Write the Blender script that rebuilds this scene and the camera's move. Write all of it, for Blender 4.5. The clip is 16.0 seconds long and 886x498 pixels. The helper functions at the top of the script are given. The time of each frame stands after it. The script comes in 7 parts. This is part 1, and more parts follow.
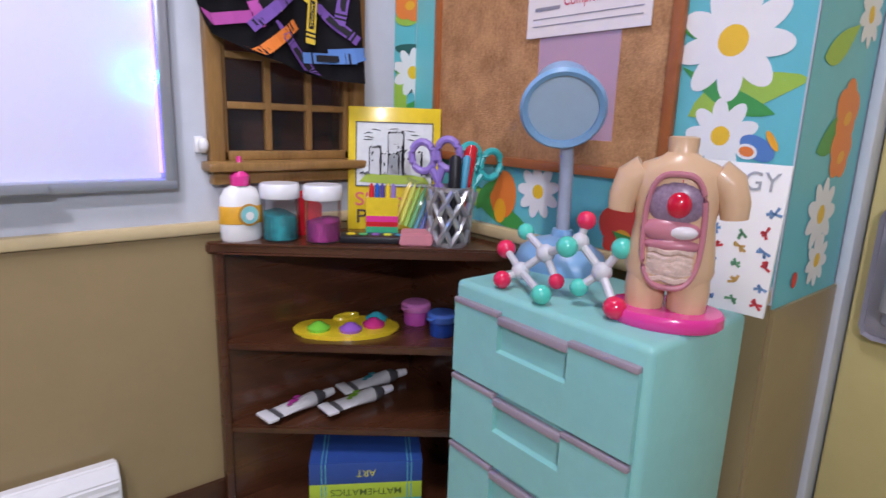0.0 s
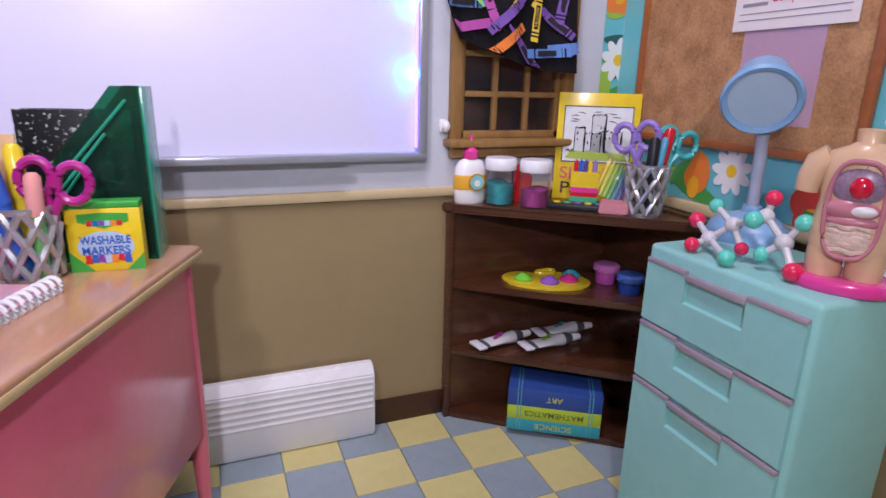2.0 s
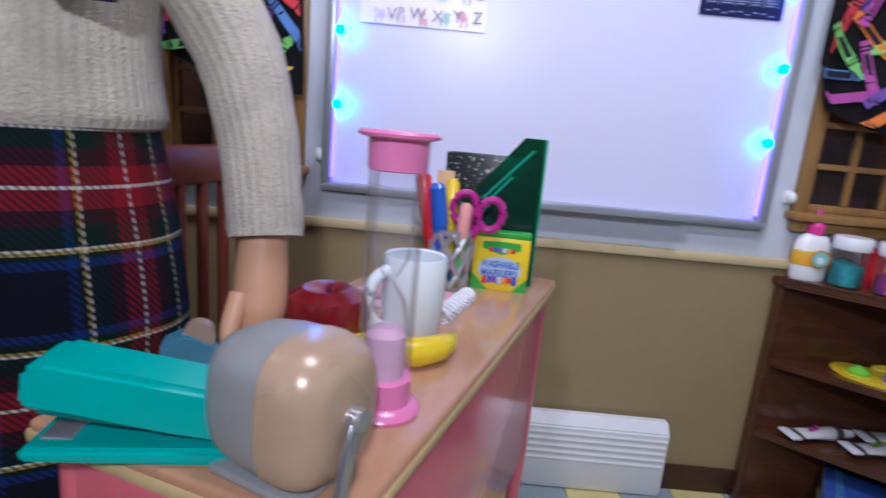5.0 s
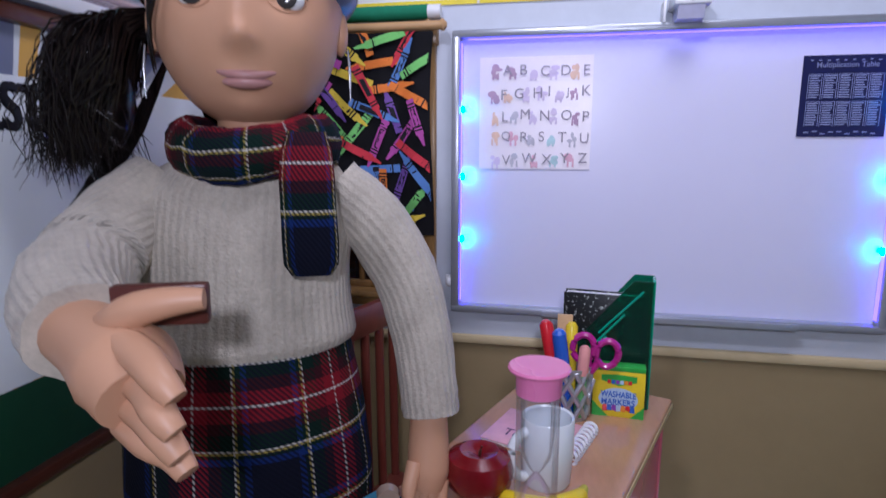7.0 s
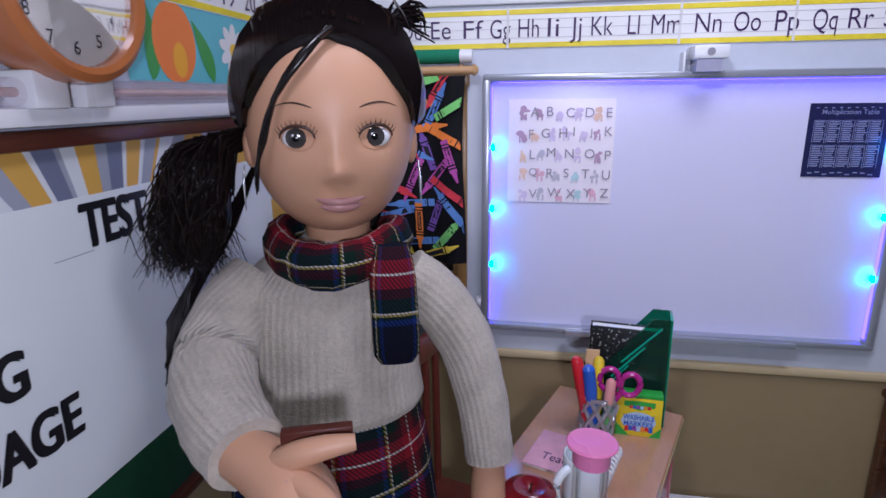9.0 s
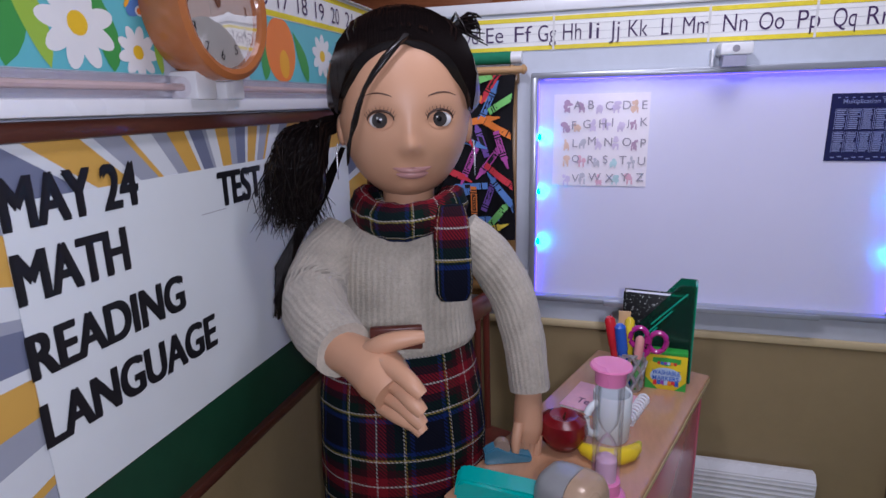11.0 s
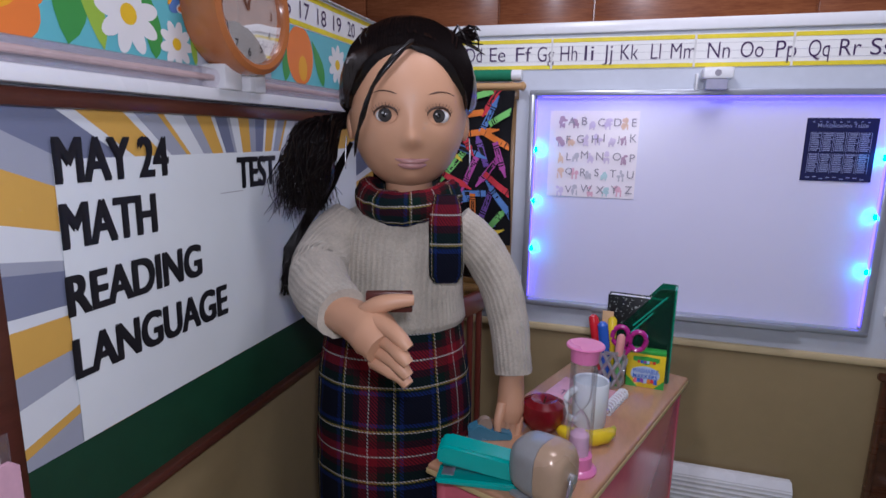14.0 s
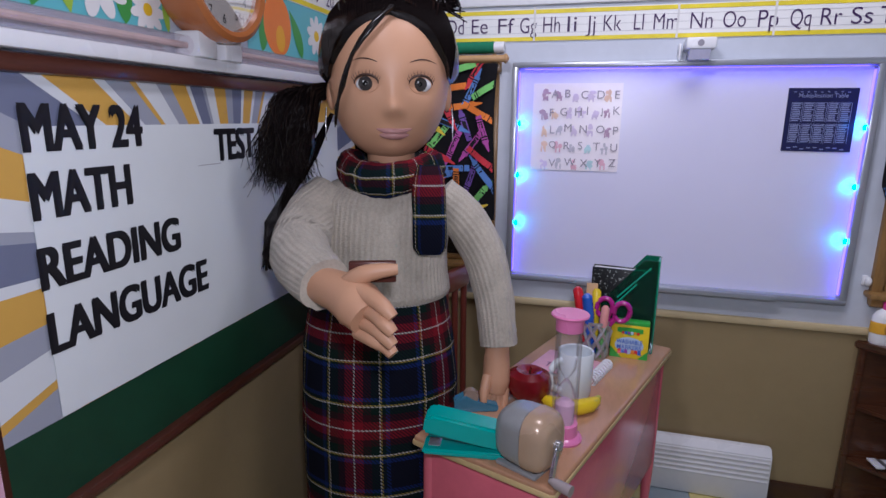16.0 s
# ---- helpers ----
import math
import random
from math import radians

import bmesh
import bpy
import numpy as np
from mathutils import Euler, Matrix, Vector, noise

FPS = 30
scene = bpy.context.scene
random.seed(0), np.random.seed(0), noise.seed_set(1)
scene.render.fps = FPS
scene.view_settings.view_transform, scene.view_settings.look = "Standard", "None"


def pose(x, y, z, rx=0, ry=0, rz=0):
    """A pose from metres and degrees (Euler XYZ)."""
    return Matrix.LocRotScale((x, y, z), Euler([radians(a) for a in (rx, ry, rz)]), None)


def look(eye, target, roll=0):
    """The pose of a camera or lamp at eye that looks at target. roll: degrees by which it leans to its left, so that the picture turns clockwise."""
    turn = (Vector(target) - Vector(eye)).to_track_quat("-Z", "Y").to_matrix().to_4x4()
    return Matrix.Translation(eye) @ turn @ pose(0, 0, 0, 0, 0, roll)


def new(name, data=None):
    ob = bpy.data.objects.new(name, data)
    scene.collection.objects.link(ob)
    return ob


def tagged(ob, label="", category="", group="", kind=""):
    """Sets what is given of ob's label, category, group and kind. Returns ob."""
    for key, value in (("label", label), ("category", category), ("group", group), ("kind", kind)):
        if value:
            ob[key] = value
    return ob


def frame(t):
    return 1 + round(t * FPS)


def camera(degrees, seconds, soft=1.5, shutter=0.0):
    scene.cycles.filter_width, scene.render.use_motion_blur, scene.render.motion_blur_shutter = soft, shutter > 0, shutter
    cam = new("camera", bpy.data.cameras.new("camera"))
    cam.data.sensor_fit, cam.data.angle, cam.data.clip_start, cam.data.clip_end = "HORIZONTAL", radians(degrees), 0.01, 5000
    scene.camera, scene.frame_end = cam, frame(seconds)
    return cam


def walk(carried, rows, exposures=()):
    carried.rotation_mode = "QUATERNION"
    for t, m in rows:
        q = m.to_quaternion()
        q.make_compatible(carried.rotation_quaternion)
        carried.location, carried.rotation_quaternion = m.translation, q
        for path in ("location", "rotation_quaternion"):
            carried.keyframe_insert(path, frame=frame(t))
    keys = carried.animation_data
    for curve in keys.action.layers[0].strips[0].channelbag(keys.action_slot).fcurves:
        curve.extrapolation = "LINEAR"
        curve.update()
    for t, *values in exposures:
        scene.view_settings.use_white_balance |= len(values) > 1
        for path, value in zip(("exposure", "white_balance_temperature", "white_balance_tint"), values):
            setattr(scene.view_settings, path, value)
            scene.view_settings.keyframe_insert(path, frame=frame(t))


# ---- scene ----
cam = camera(75.4, 16.0, shutter=0.35)
PATH = [
    (0, (0.005, -0.001, 0.264), (1.242, 1.508, -0.175), 2.0),
    (0.5, (-0.01, -0.011, 0.267), (1.086, 1.589, -0.221), 1.4),
    (1, (-0.023, -0.025, 0.27), (0.942, 1.655, -0.227), 2.1),
    (1.5, (-0.038, -0.041, 0.275), (0.791, 1.695, -0.271), 1.9),
    (2, (-0.052, -0.053, 0.275), (0.664, 1.731, -0.278), 1.4),
    (2.5, (-0.059, -0.063, 0.277), (0.573, 1.761, -0.245), 1.5),
    (3, (-0.065, -0.07, 0.278), (0.488, 1.79, -0.208), 2.1),
    (3.5, (-0.078, -0.074, 0.281), (0.361, 1.821, -0.182), 3.2),
    (4, (-0.091, -0.076, 0.279), (0.23, 1.845, -0.178), 4.0),
    (4.5, (-0.107, -0.073, 0.281), (0.073, 1.866, -0.174), 4.5),
    (5, (-0.133, -0.065, 0.275), (-0.144, 1.889, -0.153), 5.2),
    (5.2, (-0.143, -0.06, 0.274), (-0.257, 1.889, -0.161), 5.6),
    (7.5, (-0.146, -0.119, 0.38), (-0.538, 1.816, 0.061), -0.1),
    (8, (-0.16, -0.121, 0.402), (-0.445, 1.801, -0.074), -0.4),
    (8.5, (-0.165, -0.124, 0.413), (-0.443, 1.778, -0.138), 0.1),
    (9, (-0.174, -0.14, 0.425), (-0.519, 1.762, -0.088), -0.6),
    (11.3, (-0.155, -0.222, 0.413), (-0.701, 1.636, -0.082), -1.0),
    (11.5, (-0.154, -0.228, 0.409), (-0.704, 1.625, -0.107), -0.7),
    (12, (-0.148, -0.239, 0.404), (-0.734, 1.605, -0.104), -0.3),
    (12.5, (-0.144, -0.245, 0.402), (-0.736, 1.606, -0.07), 0.4),
    (13, (-0.137, -0.248, 0.4), (-0.712, 1.629, 0.019), 0.9),
    (13.5, (-0.134, -0.249, 0.399), (-0.706, 1.634, 0.045), 1.0),
    (14, (-0.138, -0.248, 0.397), (-0.7, 1.631, 0.006), 1.0),
    (14.5, (-0.139, -0.245, 0.389), (-0.675, 1.628, -0.061), 0.7),
    (15, (-0.138, -0.244, 0.391), (-0.652, 1.634, -0.065), 0.3),
    (15.5, (-0.138, -0.246, 0.39), (-0.649, 1.635, -0.057), 0.5),
    (16, (-0.138, -0.246, 0.389), (-0.644, 1.636, -0.06), 0.6),
]
EXPOSURES = [(0, 0.78, 5850, 22), (1.5, 0.70, 5950, 30), (3, 0.60, 5950, 30), (5.2, 0.36, 5400, 19), (7.3, -0.15, 5350, 25), (9.2, -0.2, 5350, 25), (11.3, -0.27, 5550, 24), (16, -0.30, 5600, 23)]
walk(cam, [(t, look(eye, target, roll)) for t, eye, target, roll in PATH], EXPOSURES)

# ---- light ----
BACK_AT = 5.65  # the back wall
U = 0.0625  # one doll's foot in metres: every size below is in doll's feet

world = bpy.data.worlds.new("world")
scene.world = world
world.use_nodes = True
world.node_tree.nodes["Background"].inputs[0].default_value = (0.60, 0.66, 0.80, 1)
world.node_tree.nodes["Background"].inputs[1].default_value = 0.009


def area_lamp(name, eye, target, size, watts, colour, size_y=None):
    data = bpy.data.lights.new(name, "AREA")
    data.energy, data.color, data.size = watts, colour, size * U
    if size_y:
        data.shape, data.size_y = "RECTANGLE", size_y * U
    ob = new(name, data)
    ob.matrix_basis = look([c * U for c in eye], [c * U for c in target])
    return ob


# the phone's torch, held above the lens
data = bpy.data.lights.new("torch", "POINT")
data.energy, data.color, data.shadow_soft_size = 3.0, (1.0, 0.97, 0.93), 0.22 * U
new("torch", data).location = [c * U for c in (-2.0, -3.9, 6.9)]
# the room's ceiling lamp, above the open doll's house
area_lamp("room_lamp", (-0.6, 1.2, 13.2), (-1.0, 4.6, 4), 3.0, 1.7, (1.0, 0.95, 0.90))

# unseen spot higher up in the room, added to brighten the head of the back wall
data = bpy.data.lights.new("wall_fill_spot", "SPOT")
data.energy, data.color, data.spot_size, data.spot_blend, data.shadow_soft_size = 5.8, (1.0, 0.96, 0.91), radians(74), 1.0, 0.5 * U
new("wall_fill_spot", data).matrix_basis = look([c * U for c in (-4.2, -2.4, 11.5)], [c * U for c in (-1.4, BACK_AT, 7.0)])


# ---- materials ----
def mat(name, col, rough=0.5, metal=0.0, var=0.12, scale=120.0, bump=0.0, bscale=None, coat=0.0, trans=0.0, stretch=(1, 1, 1), col2=None, emit=None, sheen=0.0):
    """Principled paint with a coarse and a fine mottling and a fine relief."""
    m = bpy.data.materials.new(name)
    m.use_nodes = True
    nt = m.node_tree
    b = nt.nodes["Principled BSDF"]
    b.inputs["Roughness"].default_value = rough
    b.inputs["Metallic"].default_value = metal
    b.inputs["Coat Weight"].default_value = coat
    b.inputs["Coat Roughness"].default_value = 0.12
    b.inputs["Transmission Weight"].default_value = trans
    b.inputs["Sheen Weight"].default_value = sheen
    b.inputs["IOR"].default_value = 1.45
    tc = nt.nodes.new("ShaderNodeTexCoord")
    mp = nt.nodes.new("ShaderNodeMapping")
    mp.inputs["Scale"].default_value = stretch
    nt.links.new(tc.outputs["Object"], mp.inputs["Vector"])
    n1 = nt.nodes.new("ShaderNodeTexNoise")
    n1.inputs["Scale"].default_value = scale
    n1.inputs["Detail"].default_value = 6
    n1.inputs["Roughness"].default_value = 0.65
    nt.links.new(mp.outputs[0], n1.inputs["Vector"])
    n2 = nt.nodes.new("ShaderNodeTexNoise")
    n2.inputs["Scale"].default_value = scale * 0.13
    n2.inputs["Detail"].default_value = 3
    nt.links.new(mp.outputs[0], n2.inputs["Vector"])
    add = nt.nodes.new("ShaderNodeMath")
    add.operation = "ADD"
    nt.links.new(n1.outputs[0], add.inputs[0])
    nt.links.new(n2.outputs[0], add.inputs[1])
    mr = nt.nodes.new("ShaderNodeMapRange")
    mr.inputs["From Min"].default_value, mr.inputs["From Max"].default_value = 0.6, 1.4
    nt.links.new(add.outputs[0], mr.inputs[0])
    mix = nt.nodes.new("ShaderNodeMix")
    mix.data_type = "RGBA"
    c2 = col2 or tuple(c * (1 - 2 * var) for c in col)
    c1 = col if col2 else tuple(min(1, c * (1 + 0.6 * var)) for c in col)
    mix.inputs[6].default_value, mix.inputs[7].default_value = (*c1, 1), (*c2, 1)
    nt.links.new(mr.outputs[0], mix.inputs[0])
    nt.links.new(mix.outputs[2], b.inputs["Base Color"])
    rr = nt.nodes.new("ShaderNodeMapRange")
    rr.inputs["To Min"].default_value, rr.inputs["To Max"].default_value = max(0.02, rough * 0.8), min(1, rough * 1.25)
    nt.links.new(n2.outputs[0], rr.inputs[0])
    nt.links.new(rr.outputs[0], b.inputs["Roughness"])
    if bump:
        n3 = nt.nodes.new("ShaderNodeTexNoise")
        n3.inputs["Scale"].default_value = bscale or scale * 6
        n3.inputs["Detail"].default_value = 4
        nt.links.new(mp.outputs[0], n3.inputs["Vector"])
        bp = nt.nodes.new("ShaderNodeBump")
        bp.inputs["Strength"].default_value = bump
        bp.inputs["Distance"].default_value = 0.0006
        nt.links.new(n3.outputs[0], bp.inputs["Height"])
        nt.links.new(bp.outputs[0], b.inputs["Normal"])
    if emit:
        b.inputs["Emission Color"].default_value = (*emit[:3], 1)
        b.inputs["Emission Strength"].default_value = emit[3]
    return m


def clear(name, col=(1, 1, 1), rough=0.03, ior=1.3, haze=0.04):
    """Thin clear plastic: mostly see-through, with a gloss."""
    m = bpy.data.materials.new(name)
    m.use_nodes = True
    nt = m.node_tree
    nt.nodes.remove(nt.nodes["Principled BSDF"])
    out = nt.nodes["Material Output"]
    tr, gl, fr, mx = (nt.nodes.new("ShaderNode" + k) for k in ("BsdfTransparent", "BsdfGlossy", "Fresnel", "MixShader"))
    tr.inputs[0].default_value = (*col, 1)
    gl.inputs["Roughness"].default_value = rough
    fr.inputs[0].default_value = ior
    half = nt.nodes.new("ShaderNodeMath")
    half.operation, half.inputs[1].default_value = "MULTIPLY", 0.5
    nt.links.new(fr.outputs[0], half.inputs[0])
    nt.links.new(half.outputs[0], mx.inputs[0])
    df, milk = nt.nodes.new("ShaderNodeBsdfDiffuse"), nt.nodes.new("ShaderNodeMixShader")
    df.inputs[0].default_value = (*(min(1, 0.15 + 0.7 * c) for c in col), 1)
    milk.inputs[0].default_value = haze
    nt.links.new(tr.outputs[0], milk.inputs[1])
    nt.links.new(df.outputs[0], milk.inputs[2])
    nt.links.new(milk.outputs[0], mx.inputs[1])
    nt.links.new(gl.outputs[0], mx.inputs[2])
    nt.links.new(mx.outputs[0], out.inputs[0])
    return m


WALL = mat("pale_blue_wall_paint", (0.56, 0.60, 0.68), 0.45, var=0.05, scale=60, bump=0.08)
TAN = mat("tan_wall_paint", (0.31, 0.235, 0.12), 0.35, var=0.05, scale=60, bump=0.06)
CREAM = mat("cream_rail_paint", (0.58, 0.47, 0.27), 0.3, var=0.06)
BROWN = mat("dark_brown_skirting", (0.06, 0.026, 0.014), 0.3, var=0.15)
WHITE = mat("white_plastic", (0.78, 0.79, 0.82), 0.28, var=0.03)
TILE_Y = mat("yellow_floor_vinyl", (0.66, 0.58, 0.24), 0.25, var=0.06, scale=90)
TILE_B = mat("grey_blue_floor_vinyl", (0.30, 0.37, 0.40), 0.25, var=0.07, scale=90)
AQUA = mat("aqua_plastic", (0.26, 0.57, 0.54), 0.3, var=0.05, bump=0.05)
GREY = mat("grey_painted_metal", (0.30, 0.29, 0.34), 0.35, var=0.08)
DARKWOOD = mat("dark_brown_wood", (0.095, 0.034, 0.015), 0.28, var=0.3, scale=90, stretch=(1, 4, 12), coat=0.3)
GOLDWOOD = mat("golden_window_wood", (0.33, 0.185, 0.062), 0.3, var=0.22, scale=110, stretch=(6, 6, 1))
DESKTOP = mat("light_desk_wood", (0.50, 0.27, 0.15), 0.22, var=0.10, scale=70, stretch=(4, 1, 1), coat=0.4)
PINK = mat("pink_desk_plastic", (0.72, 0.15, 0.21), 0.22, var=0.06, coat=0.4)
FRAME = mat("silver_grey_frame", (0.42, 0.44, 0.50), 0.3, metal=0.5, var=0.06)
# BOARD is white; its violet tint puts part of the LED glow into the colour
BOARD = mat("whiteboard_gloss", (0.67, 0.66, 0.84), 0.3, var=0.02, scale=20)
BLACK = mat("black_ink", (0.012, 0.012, 0.016), 0.4)
PAPER = mat("white_paper", (0.80, 0.80, 0.79), 0.55, var=0.03, scale=40)


# ---- mesh helpers ----
def box(bm, x0, x1, y0, y1, z0, z1, bev=0.0, m=0, seg=2):
    v = [bm.verts.new((x, y, z)) for z in (z0, z1) for y in (y0, y1) for x in (x0, x1)]
    fs = [bm.faces.new([v[i] for i in q]) for q in ((0, 2, 3, 1), (4, 5, 7, 6), (0, 1, 5, 4), (2, 6, 7, 3), (0, 4, 6, 2), (1, 3, 7, 5))]
    for f in fs:
        f.material_index = m
    if bev:
        es = {e for f in fs for e in f.edges}
        r = bmesh.ops.bevel(bm, geom=list(es), offset=bev, segments=seg, profile=0.5, affect="EDGES")
        for f in r["faces"]:
            f.material_index = m
    return bm


def ring(bm, c, ax, up, r, seg, ry=None):
    side = ax.cross(up).normalized()
    top = side.cross(ax).normalized()
    return [bm.verts.new(c + side * math.cos(a) * r + top * math.sin(a) * (ry or r)) for a in (2 * math.pi * i / seg for i in range(seg))]


def tube(bm, pts, radii, seg=12, m=0, up=(0, 0, 1), flat=1.0, caps=True):
    """A round bar swept along points, with a radius at each."""
    pts = [Vector(p) for p in pts]
    if not isinstance(radii, (list, tuple)):
        radii = [radii] * len(pts)
    rows = []
    for i, p in enumerate(pts):
        d = (pts[min(i + 1, len(pts) - 1)] - pts[max(i - 1, 0)]).normalized()
        u = Vector(up)
        if abs(d.dot(u)) > 0.95:
            u = Vector((0, 1, 0)) if abs(d.y) < 0.9 else Vector((1, 0, 0))
        rows.append(ring(bm, p, d, u, radii[i], seg, radii[i] * flat))
    for a, b in zip(rows, rows[1:]):
        for i in range(seg):
            f = bm.faces.new((a[i], a[(i + 1) % seg], b[(i + 1) % seg], b[i]))
            f.material_index = m
    if caps:
        bm.faces.new(rows[0][::-1]).material_index = m
        bm.faces.new(rows[-1]).material_index = m
    return rows


def lathe(bm, prof, c=(0, 0, 0), seg=32, m=0, sx=1.0, sy=1.0, caps=True):
    """A turned form: (radius, height) pairs round the upright through c."""
    rows = []
    for r, z in prof:
        rows.append([bm.verts.new((c[0] + sx * r * math.cos(a), c[1] + sy * r * math.sin(a), c[2] + z)) for a in (2 * math.pi * i / seg for i in range(seg))])
    for a, b in zip(rows, rows[1:]):
        for i in range(seg):
            bm.faces.new((a[i], a[(i + 1) % seg], b[(i + 1) % seg], b[i])).material_index = m
    if caps:
        bm.faces.new(rows[0][::-1]).material_index = m
        bm.faces.new(rows[-1]).material_index = m
    return rows


def ball(bm, c, r, m=0, u=20, v=12):
    """An ellipsoid; r is a radius or three."""
    r = (r, r, r) if isinstance(r, (int, float)) else r
    g = bmesh.ops.create_uvsphere(bm, u_segments=u, v_segments=v, radius=1.0)["verts"]
    fs = set()
    for w in g:
        w.co = Vector((c[0] + w.co.x * r[0], c[1] + w.co.y * r[1], c[2] + w.co.z * r[2]))
        fs.update(w.link_faces)
    for f in fs:
        f.material_index = m
    return g


def slab(bm, pts, depth, m=0):
    """A flat outline, given in order, made thick along a vector."""
    a = [bm.verts.new(p) for p in pts]
    b = [bm.verts.new(Vector(p) + Vector(depth)) for p in pts]
    bm.faces.new(a[::-1]).material_index = m
    bm.faces.new(b).material_index = m
    for i in range(len(a)):
        j = (i + 1) % len(a)
        bm.faces.new((a[i], a[j], b[j], b[i])).material_index = m


def turned(bm, m):
    bmesh.ops.transform(bm, matrix=m, verts=bm.verts[:])
    return bm


def thing(name, at, label, category, group="", kind=""):
    ob = new(name)
    ob.empty_display_size = 0.01
    ob.location = [c * U for c in at]
    return tagged(ob, label, category, group, kind)


def part(name, bm, mats, parent=None, label="", sharp=38):
    """Links a bmesh, given in doll's feet, as one mesh object under a thing or a part."""
    bmesh.ops.recalc_face_normals(bm, faces=bm.faces[:])
    bmesh.ops.scale(bm, vec=(U, U, U), verts=bm.verts[:])
    me = bpy.data.meshes.new(name)
    bm.to_mesh(me)
    bm.free()
    for q in (mats if isinstance(mats, (list, tuple)) else [mats]):
        me.materials.append(q)
    me.polygons.foreach_set("use_smooth", [True] * len(me.polygons))
    me.set_sharp_from_angle(angle=radians(sharp))
    ob = new(name, me)
    if parent:
        ob.parent = parent
        if parent.type == "EMPTY":
            ob.matrix_parent_inverse = parent.matrix_basis.inverted()
    if label:
        ob["label"] = label
    return ob


def setting(name, bm, mats, label, category, parent=None):
    return tagged(part(name, bm, mats, parent), label, category, "", "structure")


def N():
    return bmesh.new()


def words(string, w, h, bold=0.0):
    """Lettering as a flat mesh that fills w by h, standing in x and z with its foot at the origin."""
    cu = bpy.data.curves.new("lettering", "FONT")
    cu.body, cu.size, cu.offset = string, 1.0, bold
    tmp = bpy.data.objects.new("lettering", cu)
    scene.collection.objects.link(tmp)
    me = bpy.data.meshes.new_from_object(tmp.evaluated_get(bpy.context.evaluated_depsgraph_get()))
    bpy.data.objects.remove(tmp)
    bm = bmesh.new()
    bm.from_mesh(me)
    bpy.data.meshes.remove(me)
    xs, ys = [v.co.x for v in bm.verts], [v.co.y for v in bm.verts]
    kx = w / (max(xs) - min(xs)) if w else h / (max(ys) - min(ys))
    ky = h / (max(ys) - min(ys))
    x0, y0 = min(xs), min(ys)
    for v in bm.verts:
        v.co = Vector(((v.co.x - x0) * kx, 0, (v.co.y - y0) * ky))
    return bm

# ---- structure ----
FLOOR, BACK, LEFT, RIGHT, TOP = 0.08, 5.65, -6.155, 4.21, 8.1
WIN = ((-5.54, -3.86), (1.80, 3.48))  # the two windows across the back wall
WIN_Z = (3.70, 7.08)

# floor: base sheet and single vinyl tiles
floor = setting("floor", box(N(), -9, 9, -12, BACK, FLOOR - 0.3, FLOOR - 0.03), TILE_B, "checkered yellow and grey-blue vinyl tile floor", "floor")

# back wall, pieced round the windows
bm = N()
xs = [LEFT - 0.3, *WIN[0], *WIN[1], RIGHT + 0.3]
for i in range(5):
    if i % 2 == 0:
        box(bm, xs[i], xs[i + 1], BACK, BACK + 0.3, FLOOR - 0.3, TOP)
    else:
        box(bm, xs[i], xs[i + 1], BACK, BACK + 0.3, FLOOR - 0.3, WIN_Z[0])
        box(bm, xs[i], xs[i + 1], BACK, BACK + 0.3, WIN_Z[1], TOP)
wall_back = setting("wall_back", bm, WALL, "pale blue-grey painted back wall of the dollhouse classroom", "wall")
setting("wainscot_back", box(N(), LEFT, RIGHT, BACK - 0.03, BACK, FLOOR, 3.07), TAN, "smooth tan lower wall panel", "wall panel")
bm = N()
box(bm, LEFT, RIGHT, BACK - 0.10, BACK, 3.08, 3.20, 0.035)
setting("trim_rail_back", bm, CREAM, "cream painted chair rail", "trim")
setting("baseboard_back", box(N(), LEFT, RIGHT, BACK - 0.08, BACK - 0.03, FLOOR, 0.42, 0.01), BROWN, "dark brown skirting board", "baseboard")
setting("trim_top_back", box(N(), LEFT, RIGHT, BACK - 0.06, BACK, 7.93, TOP, 0.02), WHITE, "white top edge of the back wall", "trim")

# left wall
setting("wall_left", box(N(), LEFT - 0.3, LEFT, -9, BACK, FLOOR - 0.3, TOP), WALL, "pale grey left wall", "wall")
setting("wainscot_left", box(N(), LEFT, LEFT + 0.03, -9, BACK - 0.1, FLOOR, 3.13), TAN, "smooth tan lower wall panel", "wall panel")
# right wall with its outer corner, the return and the door wall
R_END = 1.46
setting("wall_right", box(N(), RIGHT, RIGHT + 0.3, R_END, BACK, FLOOR - 0.3, TOP), WALL, "pale blue right wall covered with flowered paper", "wall")
setting("wainscot_right", box(N(), RIGHT - 0.03, RIGHT, R_END, BACK - 0.03, FLOOR, 3.06), TAN, "smooth tan lower wall panel", "wall panel")
setting("trim_rail_right", box(N(), RIGHT - 0.10, RIGHT, R_END, BACK - 0.1, 3.06, 3.19, 0.035), CREAM, "cream painted chair rail", "trim")
setting("wall_return", box(N(), RIGHT + 0.3, 5.46, R_END, R_END + 0.3, FLOOR - 0.3, TOP), WALL, "short return wall covered with flowered paper", "wall")
setting("wainscot_return", box(N(), RIGHT, 5.46, R_END - 0.03, R_END, FLOOR, 3.03), TAN, "smooth tan lower wall panel", "wall panel")

